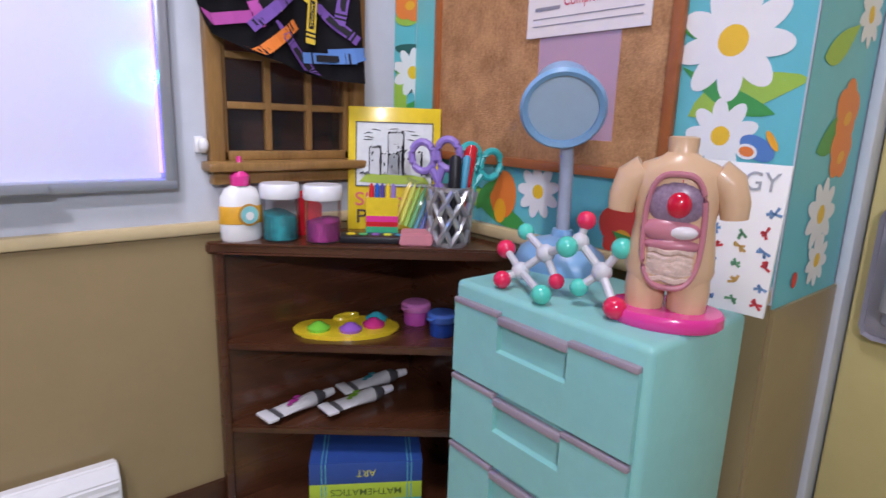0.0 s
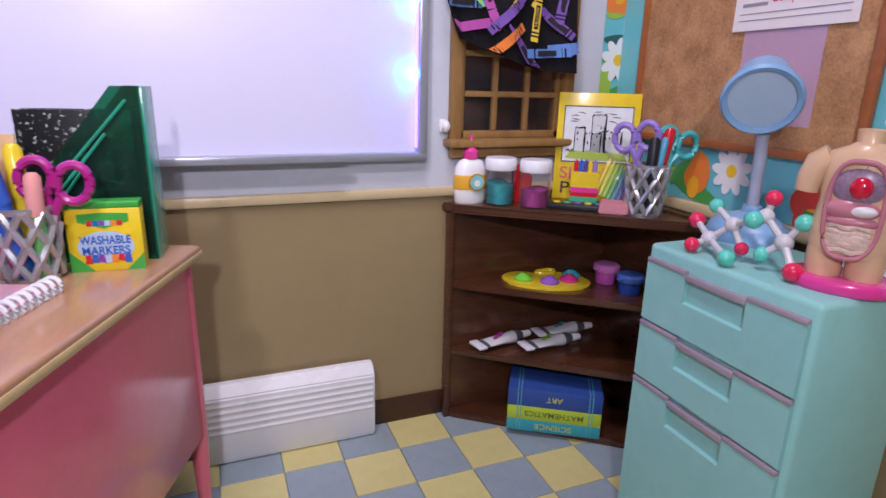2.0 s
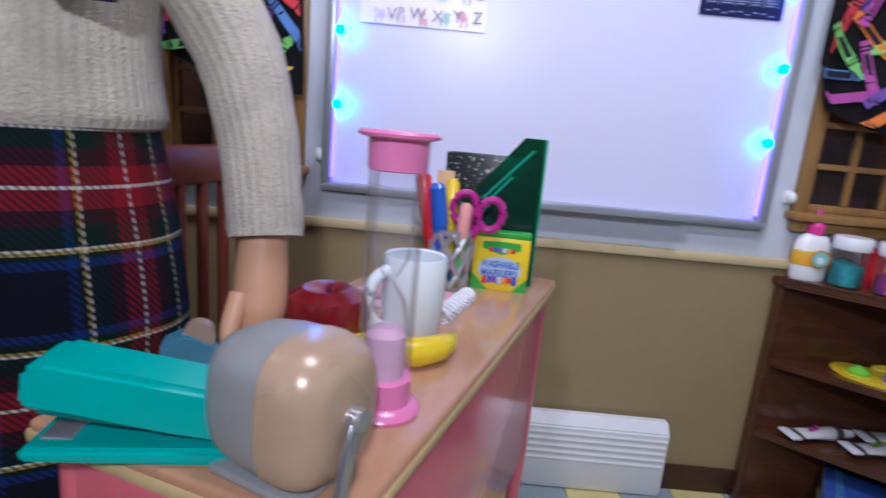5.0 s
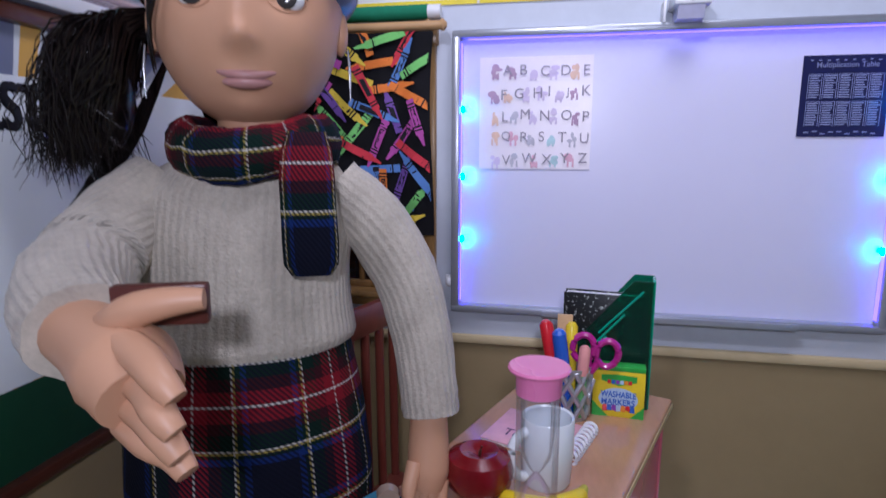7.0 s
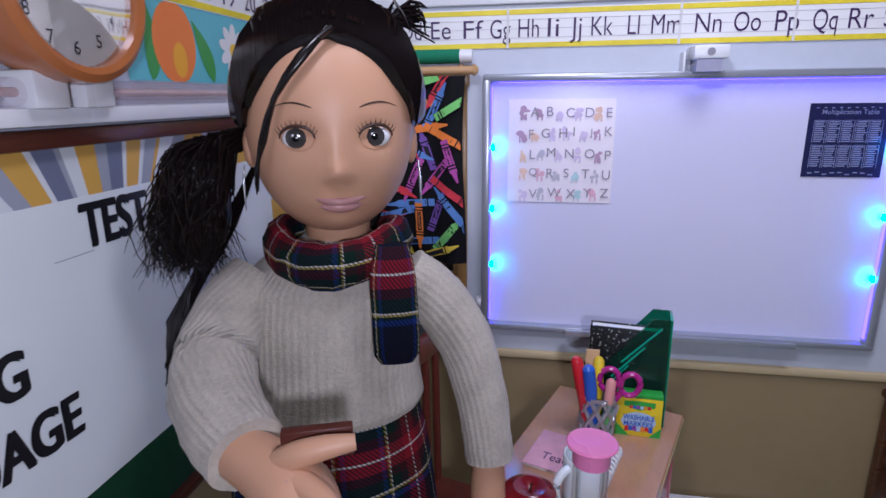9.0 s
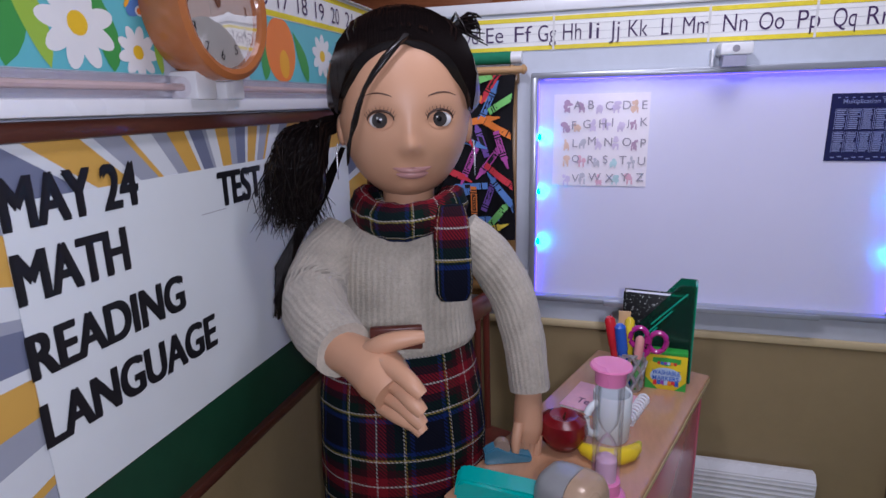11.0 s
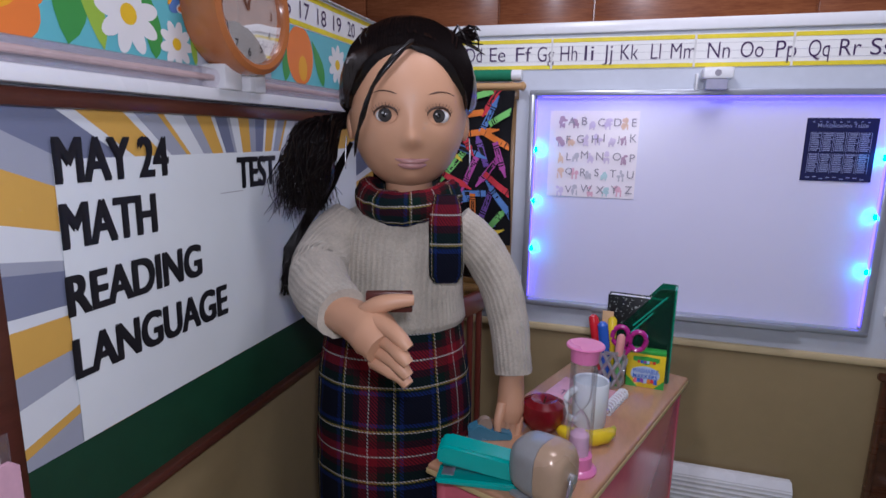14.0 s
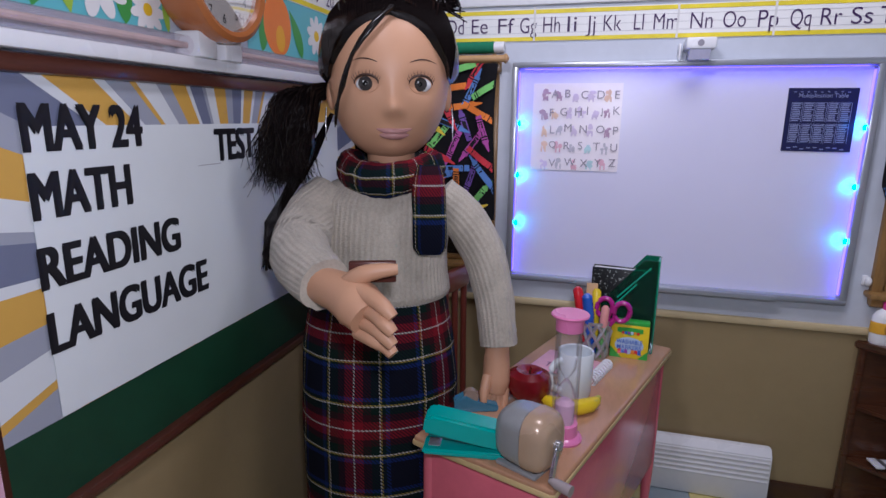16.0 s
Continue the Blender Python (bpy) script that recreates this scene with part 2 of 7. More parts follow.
# the room round the dollhouse
REDWOOD = mat("red_brown_varnished_wood", (0.55, 0.20, 0.08), 0.25, scale=60, stretch=(1, 1, 9), col2=(0.20, 0.055, 0.022), coat=0.3)
PLAIN = mat("dim_room_wall", (0.25, 0.20, 0.17), 0.7, var=0.1, scale=8)
setting("wall_wardrobe", box(N(), -40, 40, 9.2, 9.6, -10, 40), REDWOOD, "red-brown varnished wooden wardrobe front", "wardrobe")
wardrobe = bpy.data.objects["wall_wardrobe"]
for a, b in zip((-16.0, -11.0, -8.1, -4.93, -2.92, 1.2, 4.4, 8.5), (-11.0, -8.1, -4.93, -2.92, 1.2, 4.4, 8.5, 13.0)):
    part("panel", box(N(), a + 0.02, b - 0.02, 9.12, 9.195, 2.0, 20.0, 0.02), REDWOOD, wardrobe)
bm = N()
box(bm, -40, -39, -40, 9.2, -10, 40)
box(bm, 39, 40, -40, 9.2, -10, 40)
box(bm, -39, 39, -40, -39, -10, 40)
setting("wall_room", bm, PLAIN, "plain dim walls of the room around", "wall")
setting("ceiling", box(N(), -39, 39, -39, 9.2, 39, 40), PLAIN, "plain dim ceiling", "ceiling")
setting("ground", box(N(), -39, 39, -39, 9.2, -10, -9), PLAIN, "plain dim floor of the room around", "ground")

# ---- windows ----
GLASS = clear("window_glass", (0.9, 0.9, 0.92), 0.02, 1.4, 0.01)
DARKBACK = mat("wood_seen_through_window", (0.24, 0.085, 0.045), 0.5, scale=70, stretch=(1, 1, 10), col2=(0.07, 0.025, 0.018))


def window(name, x0, x1):
    """A sash window with a grid of panes, a sill and a casing."""
    w = tagged(thing(name, (x0, BACK, WIN_Z[0]), "golden wooden sash window with small panes", "window", "", "structure"))
    bm = N()
    y0, y1 = BACK - 0.09, BACK + 0.25
    box(bm, x0 - 0.0, x0 + 0.15, y0, y1, WIN_Z[0], WIN_Z[1], 0.02)
    box(bm, x1 - 0.15, x1, y0, y1, WIN_Z[0], WIN_Z[1], 0.02)
    box(bm, x0 - 0.03, x1 + 0.03, y0 - 0.02, y1, WIN_Z[1] - 0.15, WIN_Z[1] + 0.05, 0.02)
    part("window_frame", bm, GOLDWOOD, w)
    bm = N()
    box(bm, x0 - 0.06, x1 + 0.06, y0 - 0.16, y1, WIN_Z[0] - 0.02, WIN_Z[0] + 0.07, 0.025)
    box(bm, x0 + 0.0, x1, y0 - 0.05, BACK, WIN_Z[0] - 0.15, WIN_Z[0] - 0.02, 0.02)
    part("window_sill", bm, GOLDWOOD, w)
    a, b, n = x0 + 0.15, x1 - 0.15, 3
    bm = N()
    box(bm, a, a + 0.06, BACK, BACK + 0.1, WIN_Z[0] + 0.07, WIN_Z[1] - 0.15, 0.012)
    box(bm, b - 0.06, b, BACK, BACK + 0.1, WIN_Z[0] + 0.07, WIN_Z[1] - 0.15, 0.012)
    box(bm, a, b, BACK, BACK + 0.1, WIN_Z[0] + 0.07, WIN_Z[0] + 0.16, 0.012)
    part("sash", bm, GOLDWOOD, w)
    pitch = (b - a - 0.06) / n
    for i in range(1, n):
        part("glazing_bar", box(N(), a + 0.03 + i * pitch - 0.035, a + 0.03 + i * pitch + 0.035, BACK + 0.005, BACK + 0.09, WIN_Z[0] + 0.16, WIN_Z[1] - 0.15, 0.015), GOLDWOOD, w)
    rows = 6
    rise = 0.465
    for j in range(1, rows):
        z = WIN_Z[0] + 0.13 + j * rise
        part("glazing_bar", box(N(), a + 0.06, b - 0.06, BACK + 0.007, BACK + 0.085, z - 0.035, z + 0.035, 0.015), GOLDWOOD, w)
    for i in range(n):
        for j in range(rows):
            z = WIN_Z[0] + 0.13 + j * rise
            p = part("pane", box(N(), a + 0.03 + i * pitch + 0.03, a + 0.03 + (i + 1) * pitch - 0.03, BACK + 0.045, BACK + 0.055, z + 0.03, z + rise - 0.03), GLASS, w)
            p.visible_shadow = False
    return w


window("window_1", *WIN[0])
window("window_2", *WIN[1])
setting("backdrop", box(N(), -6, 4.6, 8.4, 8.6, -1, 7.6), DARKBACK, "dark reddish wood seen through the dollhouse windows", "backdrop")

# ---- crayon curtains ----
FABRIC = mat("black_cotton_print", (0.012, 0.011, 0.016), 0.85, var=0.2, bump=0.3, bscale=1500, sheen=0.05)
CRAYON = {n: mat("printed_" + n, c, 0.8, var=0.08, bump=0.2, bscale=1500) for n, c in dict(
    yellow=(0.78, 0.58, 0.05), green=(0.22, 0.62, 0.16), blue=(0.11, 0.24, 0.58), red=(0.62, 0.04, 0.06),
    plum=(0.45, 0.08, 0.36), orange=(0.80, 0.22, 0.03), violet=(0.17, 0.08, 0.36)).items()}


def curtain(x0, x1, seed):
    """A gathered half curtain with a slanting rounded hem and printed crayons."""
    rnd = random.Random(seed)
    top = WIN_Z[1] - 0.02

    def hem(u):
        return 4.56 + 0.45 * (1 - u) ** 2.0 + 0.35 * max(0, 0.12 - u) / 0.12

    def at(u, z, off=0.0):
        k = (top - z) / (top - 4.6)
        y = BACK - 0.24 - 0.05 * k - 0.045 * math.sin(u * 11 + 1.3 * k + seed) * (0.4 + k) - 0.02 * math.sin(u * 27 + seed)
        return Vector((x0 + (x1 - x0) * u + 0.03 * math.sin(5 * k + seed), y - off, z))

    c = thing("curtain", (0.5 * (x0 + x1), BACK - 0.2, top), "black cotton curtain printed with coloured crayons, hung over window", "curtain", "crayon curtains")
    bm = N()
    nu, nv = 40, 40
    for off in (0.0,):
        grid = [[bm.verts.new(at(i / nu, top + (hem(i / nu) - top) * j / nv, off)) for j in range(nv + 1)] for i in range(nu + 1)]
        for i in range(nu):
            for j in range(nv):
                bm.faces.new((grid[i][j], grid[i + 1][j], grid[i + 1][j + 1], grid[i][j + 1]))
    bmesh.ops.solidify(bm, geom=bm.faces[:], thickness=0.018)
    part("cloth", bm, FABRIC, c)
    names = list(CRAYON)
    placed = []
    W = x1 - x0
    tries = 0
    while len(placed) < 40 and tries < 4000:
        tries += 1
        u, z = rnd.uniform(0.06, 0.94), rnd.uniform(4.7, 7.0)
        if z < hem(u) + 0.08 or any((abs(u - p[0]) * W) ** 2 + (z - p[1]) ** 2 < 0.062 for p in placed):
            continue
        placed.append((u, z))
        ang, ln, wd = rnd.uniform(0, math.pi * 2), rnd.uniform(0.44, 0.62), 0.100
        col = names[len(placed) % len(names)]
        bm = N()

        def put(pts, off, m):
            q = []
            for a, b in pts:
                uu = u + (a * math.cos(ang) - b * math.sin(ang)) / W
                zz = z + a * math.sin(ang) + b * math.cos(ang)
                uu = min(max(uu, 0.01), 0.99)
                zz = min(max(zz, hem(uu) + 0.015), top)
                q.append(at(uu, zz, off + 0.0012 * len(placed)))
            vs = [bm.verts.new(p) for p in q]
            try:
                bm.faces.new(vs).material_index = m
            except ValueError:
                pass

        h = ln / 2
        n = 6
        for i in range(n):
            a0, a1 = -h + ln * i / n, -h + ln * (i + 1) / n
            put([(a0, -wd / 2), (a1, -wd / 2), (a1, wd / 2), (a0, wd / 2)], 0.022, 0)
        put([(h, -wd * 0.36), (h + 0.14, -wd * 0.12), (h + 0.14, wd * 0.12), (h, wd * 0.36)], 0.022, 0)
        for a in (-h + 0.05, -h + 0.09, h - 0.07, h - 0.11):
            put([(a, -wd / 2), (a + 0.02, -wd / 2), (a + 0.02, wd / 2), (a, wd / 2)], 0.0225, 1)
        put([(-0.13, -wd * 0.3), (0.13, -wd * 0.3), (0.13, wd * 0.3), (-0.13, wd * 0.3)], 0.0225, 1)
        if col in ("yellow", "plum", "green", "orange"):
            tb = words(col.upper(), 0.22, wd * 0.36, 0.01)
            for f in tb.faces:
                put([(v.co.x - 0.11, v.co.z - wd * 0.18) for v in f.verts], 0.0230, 0)
            tb.free()
        part("printed_crayon", bm, [CRAYON[col], FABRIC], c)
    return c


curtain(WIN[0][0] - 0.05, WIN[0][1] - 0.0, 3)
curtain(WIN[1][0] - 0.18, WIN[1][1] - 0.17, 8)
GREENFELT = mat("green_felt", (0.01, 0.20, 0.10), 0.8, var=0.15)
for x0, x1 in WIN:
    r = thing("curtain_rod", (x0, BACK - 0.2, 7.13), "light wooden curtain rod with green roll above window", "curtain rod", "curtain rods")
    bm = N()
    tube(bm, [(x0 - 0.15, BACK - 0.22, 7.13), (x1 + 0.12, BACK - 0.22, 7.13)], 0.055, 14)
    tube(bm, [(x1 + 0.1, BACK - 0.22, 7.13), (x1 + 0.13, BACK - 0.22, 7.13), (x1 + 0.17, BACK - 0.22, 7.13)], [0.07, 0.075, 0.03], 14)
    part("rod", bm, mat("pale_rod_wood", (0.55, 0.33, 0.15), 0.4, stretch=(1, 8, 8)), r)
    part("bracket", box(N(), x1 - 0.08, x1 - 0.03, BACK - 0.25, BACK, 7.08, 7.2, 0.01), GOLDWOOD, r)
    part("bracket", box(N(), x0 + 0.03, x0 + 0.08, BACK - 0.25, BACK, 7.08, 7.2, 0.01), GOLDWOOD, r)
    bm = N()
    tube(bm, [(x0 + 0.05, BACK - 0.12, 7.31), (x1 - 0.08, BACK - 0.12, 7.31)], 0.09, 16)
    part("green_roll", bm, GREENFELT, r, "green felt roll")
    bm = N()
    tube(bm, [(x1 - 0.08, BACK - 0.12, 7.31), (x1 + 0.08, BACK - 0.12, 7.31)], 0.085, 16)
    part("white_end", bm, WHITE, r)
# small white cord knobs
for x in (WIN[0][1] + 0.17, WIN[1][0] - 0.08):
    k = thing("cord_hook", (x, BACK, 3.9), "small white plastic cord hook on the wall", "hook", "cord hooks")
    bm = N()
    box(bm, x - 0.04, x + 0.04, BACK - 0.05, BACK, 3.85, 4.0, 0.015)
    ball(bm, (x + 0.02, BACK - 0.09, 3.92), (0.05, 0.05, 0.07))
    part("hook", bm, WHITE, k)

# ---- whiteboard ----
wb = thing("whiteboard", (-1.05, BACK, 3.55), "white glossy board in silver frame lit by blue and cyan lights", "whiteboard")
X0, X1, Z0, Z1 = -3.64, 1.49, 3.53, 7.08
bm = N()
fy0, fy1 = BACK - 0.16, BACK
for q in ((X0, X1, Z1 - 0.10, Z1), (X0, X1, Z0, Z0 + 0.10)):
    box(bm, q[0], q[1], fy0, fy1, q[2], q[3], 0.03)
for q in ((X0, X0 + 0.11), (X1 - 0.11, X1)):
    box(bm, q[0], q[1], fy0, fy1, Z0 + 0.06, Z1 - 0.06, 0.03)
part("frame", bm, FRAME, wb, "silver-grey frame")
part("surface", box(N(), X0 + 0.08, X1 - 0.08, BACK - 0.03, BACK - 0.002, Z0 + 0.08, Z1 - 0.08), BOARD, wb, "glossy white writing surface")
bm = N()
box(bm, -2.45, 0.50, BACK - 0.28, BACK - 0.12, 3.56, 3.60, 0.012)
box(bm, -2.45, 0.50, BACK - 0.30, BACK - 0.27, 3.56, 3.64, 0.01)
part("pen_tray", bm, FRAME, wb)
LED = mat("cyan_led", (0.2, 0.9, 1.0), 0.3, emit=(0.01, 0.62, 1.0, 165))
LEDB = mat("blue_led_strip", (0.2, 0.15, 0.9), 0.3, emit=(0.10, 0.06, 1.0, 6.5))
for x, sgn in ((X0 + 0.115, 1), (X1 - 0.115, -1)):
    part("led_strip", box(N(), min(x, x + sgn * 0.008), max(x, x + sgn * 0.008), BACK - 0.12, BACK - 0.05, Z0 + 0.15, Z1 - 0.15), LEDB, wb, "blue light strip")
    for z in (6.14, 5.30, 4.50):
        part("led", box(N(), min(x + sgn * 0.012, x + sgn * 0.03), max(x + sgn * 0.012, x + sgn * 0.03), BACK - 0.11, BACK - 0.06, z - 0.035, z + 0.035, 0.006), LED, wb, "glowing cyan light")
part("led_strip", box(N(), X0 + 0.2, X1 - 0.2, BACK - 0.12, BACK - 0.05, Z1 - 0.112, Z1 - 0.104), LEDB, wb, "blue light strip")

# camera-like clip over the board
pj = thing("clip_projector", (-0.93, BACK, 7.1), "small white projector arm clipped above the whiteboard", "projector")
bm = N()
box(bm, -1.13, -0.73, BACK - 0.42, BACK, 7.20, 7.36, 0.03)
part("body", bm, WHITE, pj)
bm = N()
slab(bm, [(-1.08, BACK - 0.40, 7.2), (-0.80, BACK - 0.40, 7.2), (-0.80, BACK - 0.36, 7.06), (-1.08, BACK - 0.36, 7.06)], (0, 0.30, 0))
part("head", bm, mat("lilac_plastic", (0.50, 0.50, 0.66), 0.3), pj)
bm = N()
tube(bm, [(-0.94, BACK - 0.425, 7.28), (-0.94, BACK - 0.395, 7.28)], 0.045, 16)
part("lens", bm, GREY, pj)
part("strut", box(N(), -1.2, -1.17, BACK - 0.2, BACK, 7.06, 7.3, 0.01), WHITE, pj)

# alphabet chart with animals: clear film with letters
FILM = clear("clear_film", (0.97, 0.93, 0.98), 0.08, 1.25)
TINTS = [mat("chart_" + n, c, 0.6) for n, c in (("pink", (0.78, 0.46, 0.57)), ("orange", (0.82, 0.58, 0.45)), ("teal", (0.50, 0.70, 0.74)), ("plum", (0.50, 0.34, 0.48)), ("grey", (0.56, 0.54, 0.62)), ("lilac", (0.70, 0.60, 0.80)))]
INK = mat("grey_letter_ink", (0.34, 0.31, 0.37), 0.6)
ab = thing("alphabet_chart", (-2.62, BACK - 0.04, 5.4), "clear alphabet chart with coloured animals stuck on the whiteboard", "poster")
y = BACK - 0.045
part("sheet", box(N(), -3.30, -1.93, y, y + 0.006, 5.40, 6.76), mat("milky_film", (0.84, 0.78, 0.84), 0.3, var=0.03), ab)
grid = ["ABCDE", "FGHIJK", "LMNOP", "QRSTU", "VWXYZ"]
rnd = random.Random(5)
for r, line in enumerate(grid):
    for i, ch in enumerate(line):
        cx = -3.16 + (i + 0.5) * 1.20 / len(line) + rnd.uniform(-0.03, 0.03)
        cz = 6.58 - r * 0.265 + rnd.uniform(-0.02, 0.02)
        tb = words(ch, None, 0.12, 0.0)
        turned(tb, Matrix.Translation((cx + 0.02, y - 0.022, cz - 0.05)))
        part("letter", tb, INK, ab)
        bm = N()
        k = rnd.choice((0.6, 1.0, 1.4))
        for q in range(4):
            ax, az = cx - 0.07 + rnd.uniform(-0.035, 0.035), cz + rnd.uniform(-0.06, 0.05)
            rx, rz = rnd.uniform(0.02, 0.05) * k ** 0.4, rnd.uniform(0.02, 0.05)
            bm.faces.new([bm.verts.new((ax + rx * math.cos(t), y - 0.003 - 0.003 * q, az + rz * math.sin(t))) for t in (math.pi * j / 6 for j in range(12))])
        for leg in (-0.03, 0.03):
            bm.faces.new([bm.verts.new((cx - 0.07 + leg + dx, y - 0.016, cz + dz)) for dx, dz in ((-0.01, -0.02), (0.01, -0.02), (0.012, -0.10), (-0.012, -0.10))])
        part("animal_picture", bm, rnd.choice(TINTS), ab)

# navy multiplication table
mt = thing("times_table_poster", (0.8, BACK - 0.04, 5.8), "navy blue multiplication table poster on the whiteboard", "poster")
NAVY = mat("navy_card", (0.014, 0.016, 0.075), 0.35, var=0.1)
PALEINK = mat("pale_blue_ink", (0.24, 0.27, 0.46), 0.6)
part("card", box(N(), 0.35, 1.24, y, y + 0.008, 5.79, 6.68), NAVY, mt)
tb = words("Multiplication Table", 0.62, 0.075, 0.004)
part("title", turned(tb, Matrix.Translation((0.49, y - 0.004, 6.53))), PALEINK, mt)
for c in range(5):
    for g in range(2):
        bm = N()
        for i in range(10):
            x0 = 0.43 + c * 0.155
            z0 = 6.46 - g * 0.30 - i * 0.026
            box(bm, x0, x0 + rnd.uniform(0.085, 0.115), y - 0.004, y, z0 - 0.007, z0 + 0.007)
        x0 = 0.415 + c * 0.155
        for a, b, p, q in ((x0, x0 + 0.14, 6.475, 6.48), (x0, x0 + 0.005, 6.205, 6.48), (x0 + 0.135, x0 + 0.14, 6.205, 6.48)):
            box(bm, a, b, y - 0.004, y, p - g * 0.30, q - g * 0.30)
        part("number_column", bm, PALEINK, mt)
bm = N()
for i in range(9):
    x0 = 0.42 + i * 0.085
    box(bm, x0, x0 + 0.05, y - 0.004, y, 5.83 + 0.015 * math.sin(i * 2.2), 5.845 + 0.015 * math.sin(i * 2.2))
    box(bm, x0, x0 + 0.03, y - 0.004, y, 6.62 + 0.012 * math.sin(i * 3.1), 6.632 + 0.012 * math.sin(i * 3.1))
part("doodle_border", bm, PALEINK, mt)

# alphabet strip along the top
YEL = mat("yellow_border", (0.80, 0.66, 0.02), 0.5)
DINK = mat("dark_violet_marker", (0.05, 0.02, 0.09), 0.5)
st = thing("alphabet_strip", (-1.0, BACK, 7.4), "white handwriting alphabet strip with yellow borders", "wall chart")
y = BACK - 0.012
part("paper_strip", box(N(), -5.9, 4.2, y, BACK - 0.002, 7.40, 7.88), PAPER, st)
for z in (7.405, 7.805):
    part("yellow_border", box(N(), -5.9, 4.2, y - 0.006, y - 0.001, z, z + 0.06), YEL, st, "yellow printed border")
bm = N()
for z in (7.52, 7.63, 7.74):
    box(bm, -5.9, 4.2, y - 0.004, y - 0.001, z, z + 0.006)
part("guide_line", bm, mat("faint_guide_ink", (0.55, 0.55, 0.58), 0.7), st)
xs = [-5.75, -5.37, -4.98, -4.60, -4.21, -3.78, -3.43, -3.07, -2.76, -2.48, -2.16, -1.78, -1.40, -0.91, -0.47, -0.03, 0.38, 0.76, 1.13, 1.47, 1.83, 2.2, 2.62, 3.05, 3.45, 3.85]
for ch, x in zip("ABCDEFGHIJKLMNOPQRSTUVWXYZ", xs):
    w = 0.14 if ch in "IJL" else 0.34 if ch == "M" else 0.30 if ch in "WNO" else 0.26
    low = 0.085 if ch in "GJPQY" else 0.0
    tb = words(ch + ch.lower(), w, 0.22 + low, -0.004)
    part("letter", turned(tb, Matrix.Translation((x - w / 2, y - 0.006, 7.53 - low))), DINK, st)
for x in (-3.35, 0.04, -1.25):
    part("tape", box(N(), x, x + 0.03, y - 0.009, y - 0.006, 7.40, 7.9), mat("clear_tape", (0.75, 0.75, 0.74), 0.15), st)

# ---- flowered paper ----
PRINT = {n: mat("paper_" + n, c, 0.35, var=0.05, scale=40) for n, c in dict(
    sky=(0.14, 0.50, 0.56), leaf=(0.06, 0.32, 0.07), lime=(0.33, 0.52, 0.06), dark=(0.03, 0.11, 0.10),
    petal=(0.80, 0.80, 0.80), yolk=(0.83, 0.53, 0.02), poppy=(0.82, 0.22, 0.04), red=(0.68, 0.06, 0.04), blue=(0.10, 0.22, 0.52), amber=(0.85, 0.40, 0.02)).items()}
PKEYS = list(PRINT)
PMATS = [PRINT[k] for k in PKEYS]


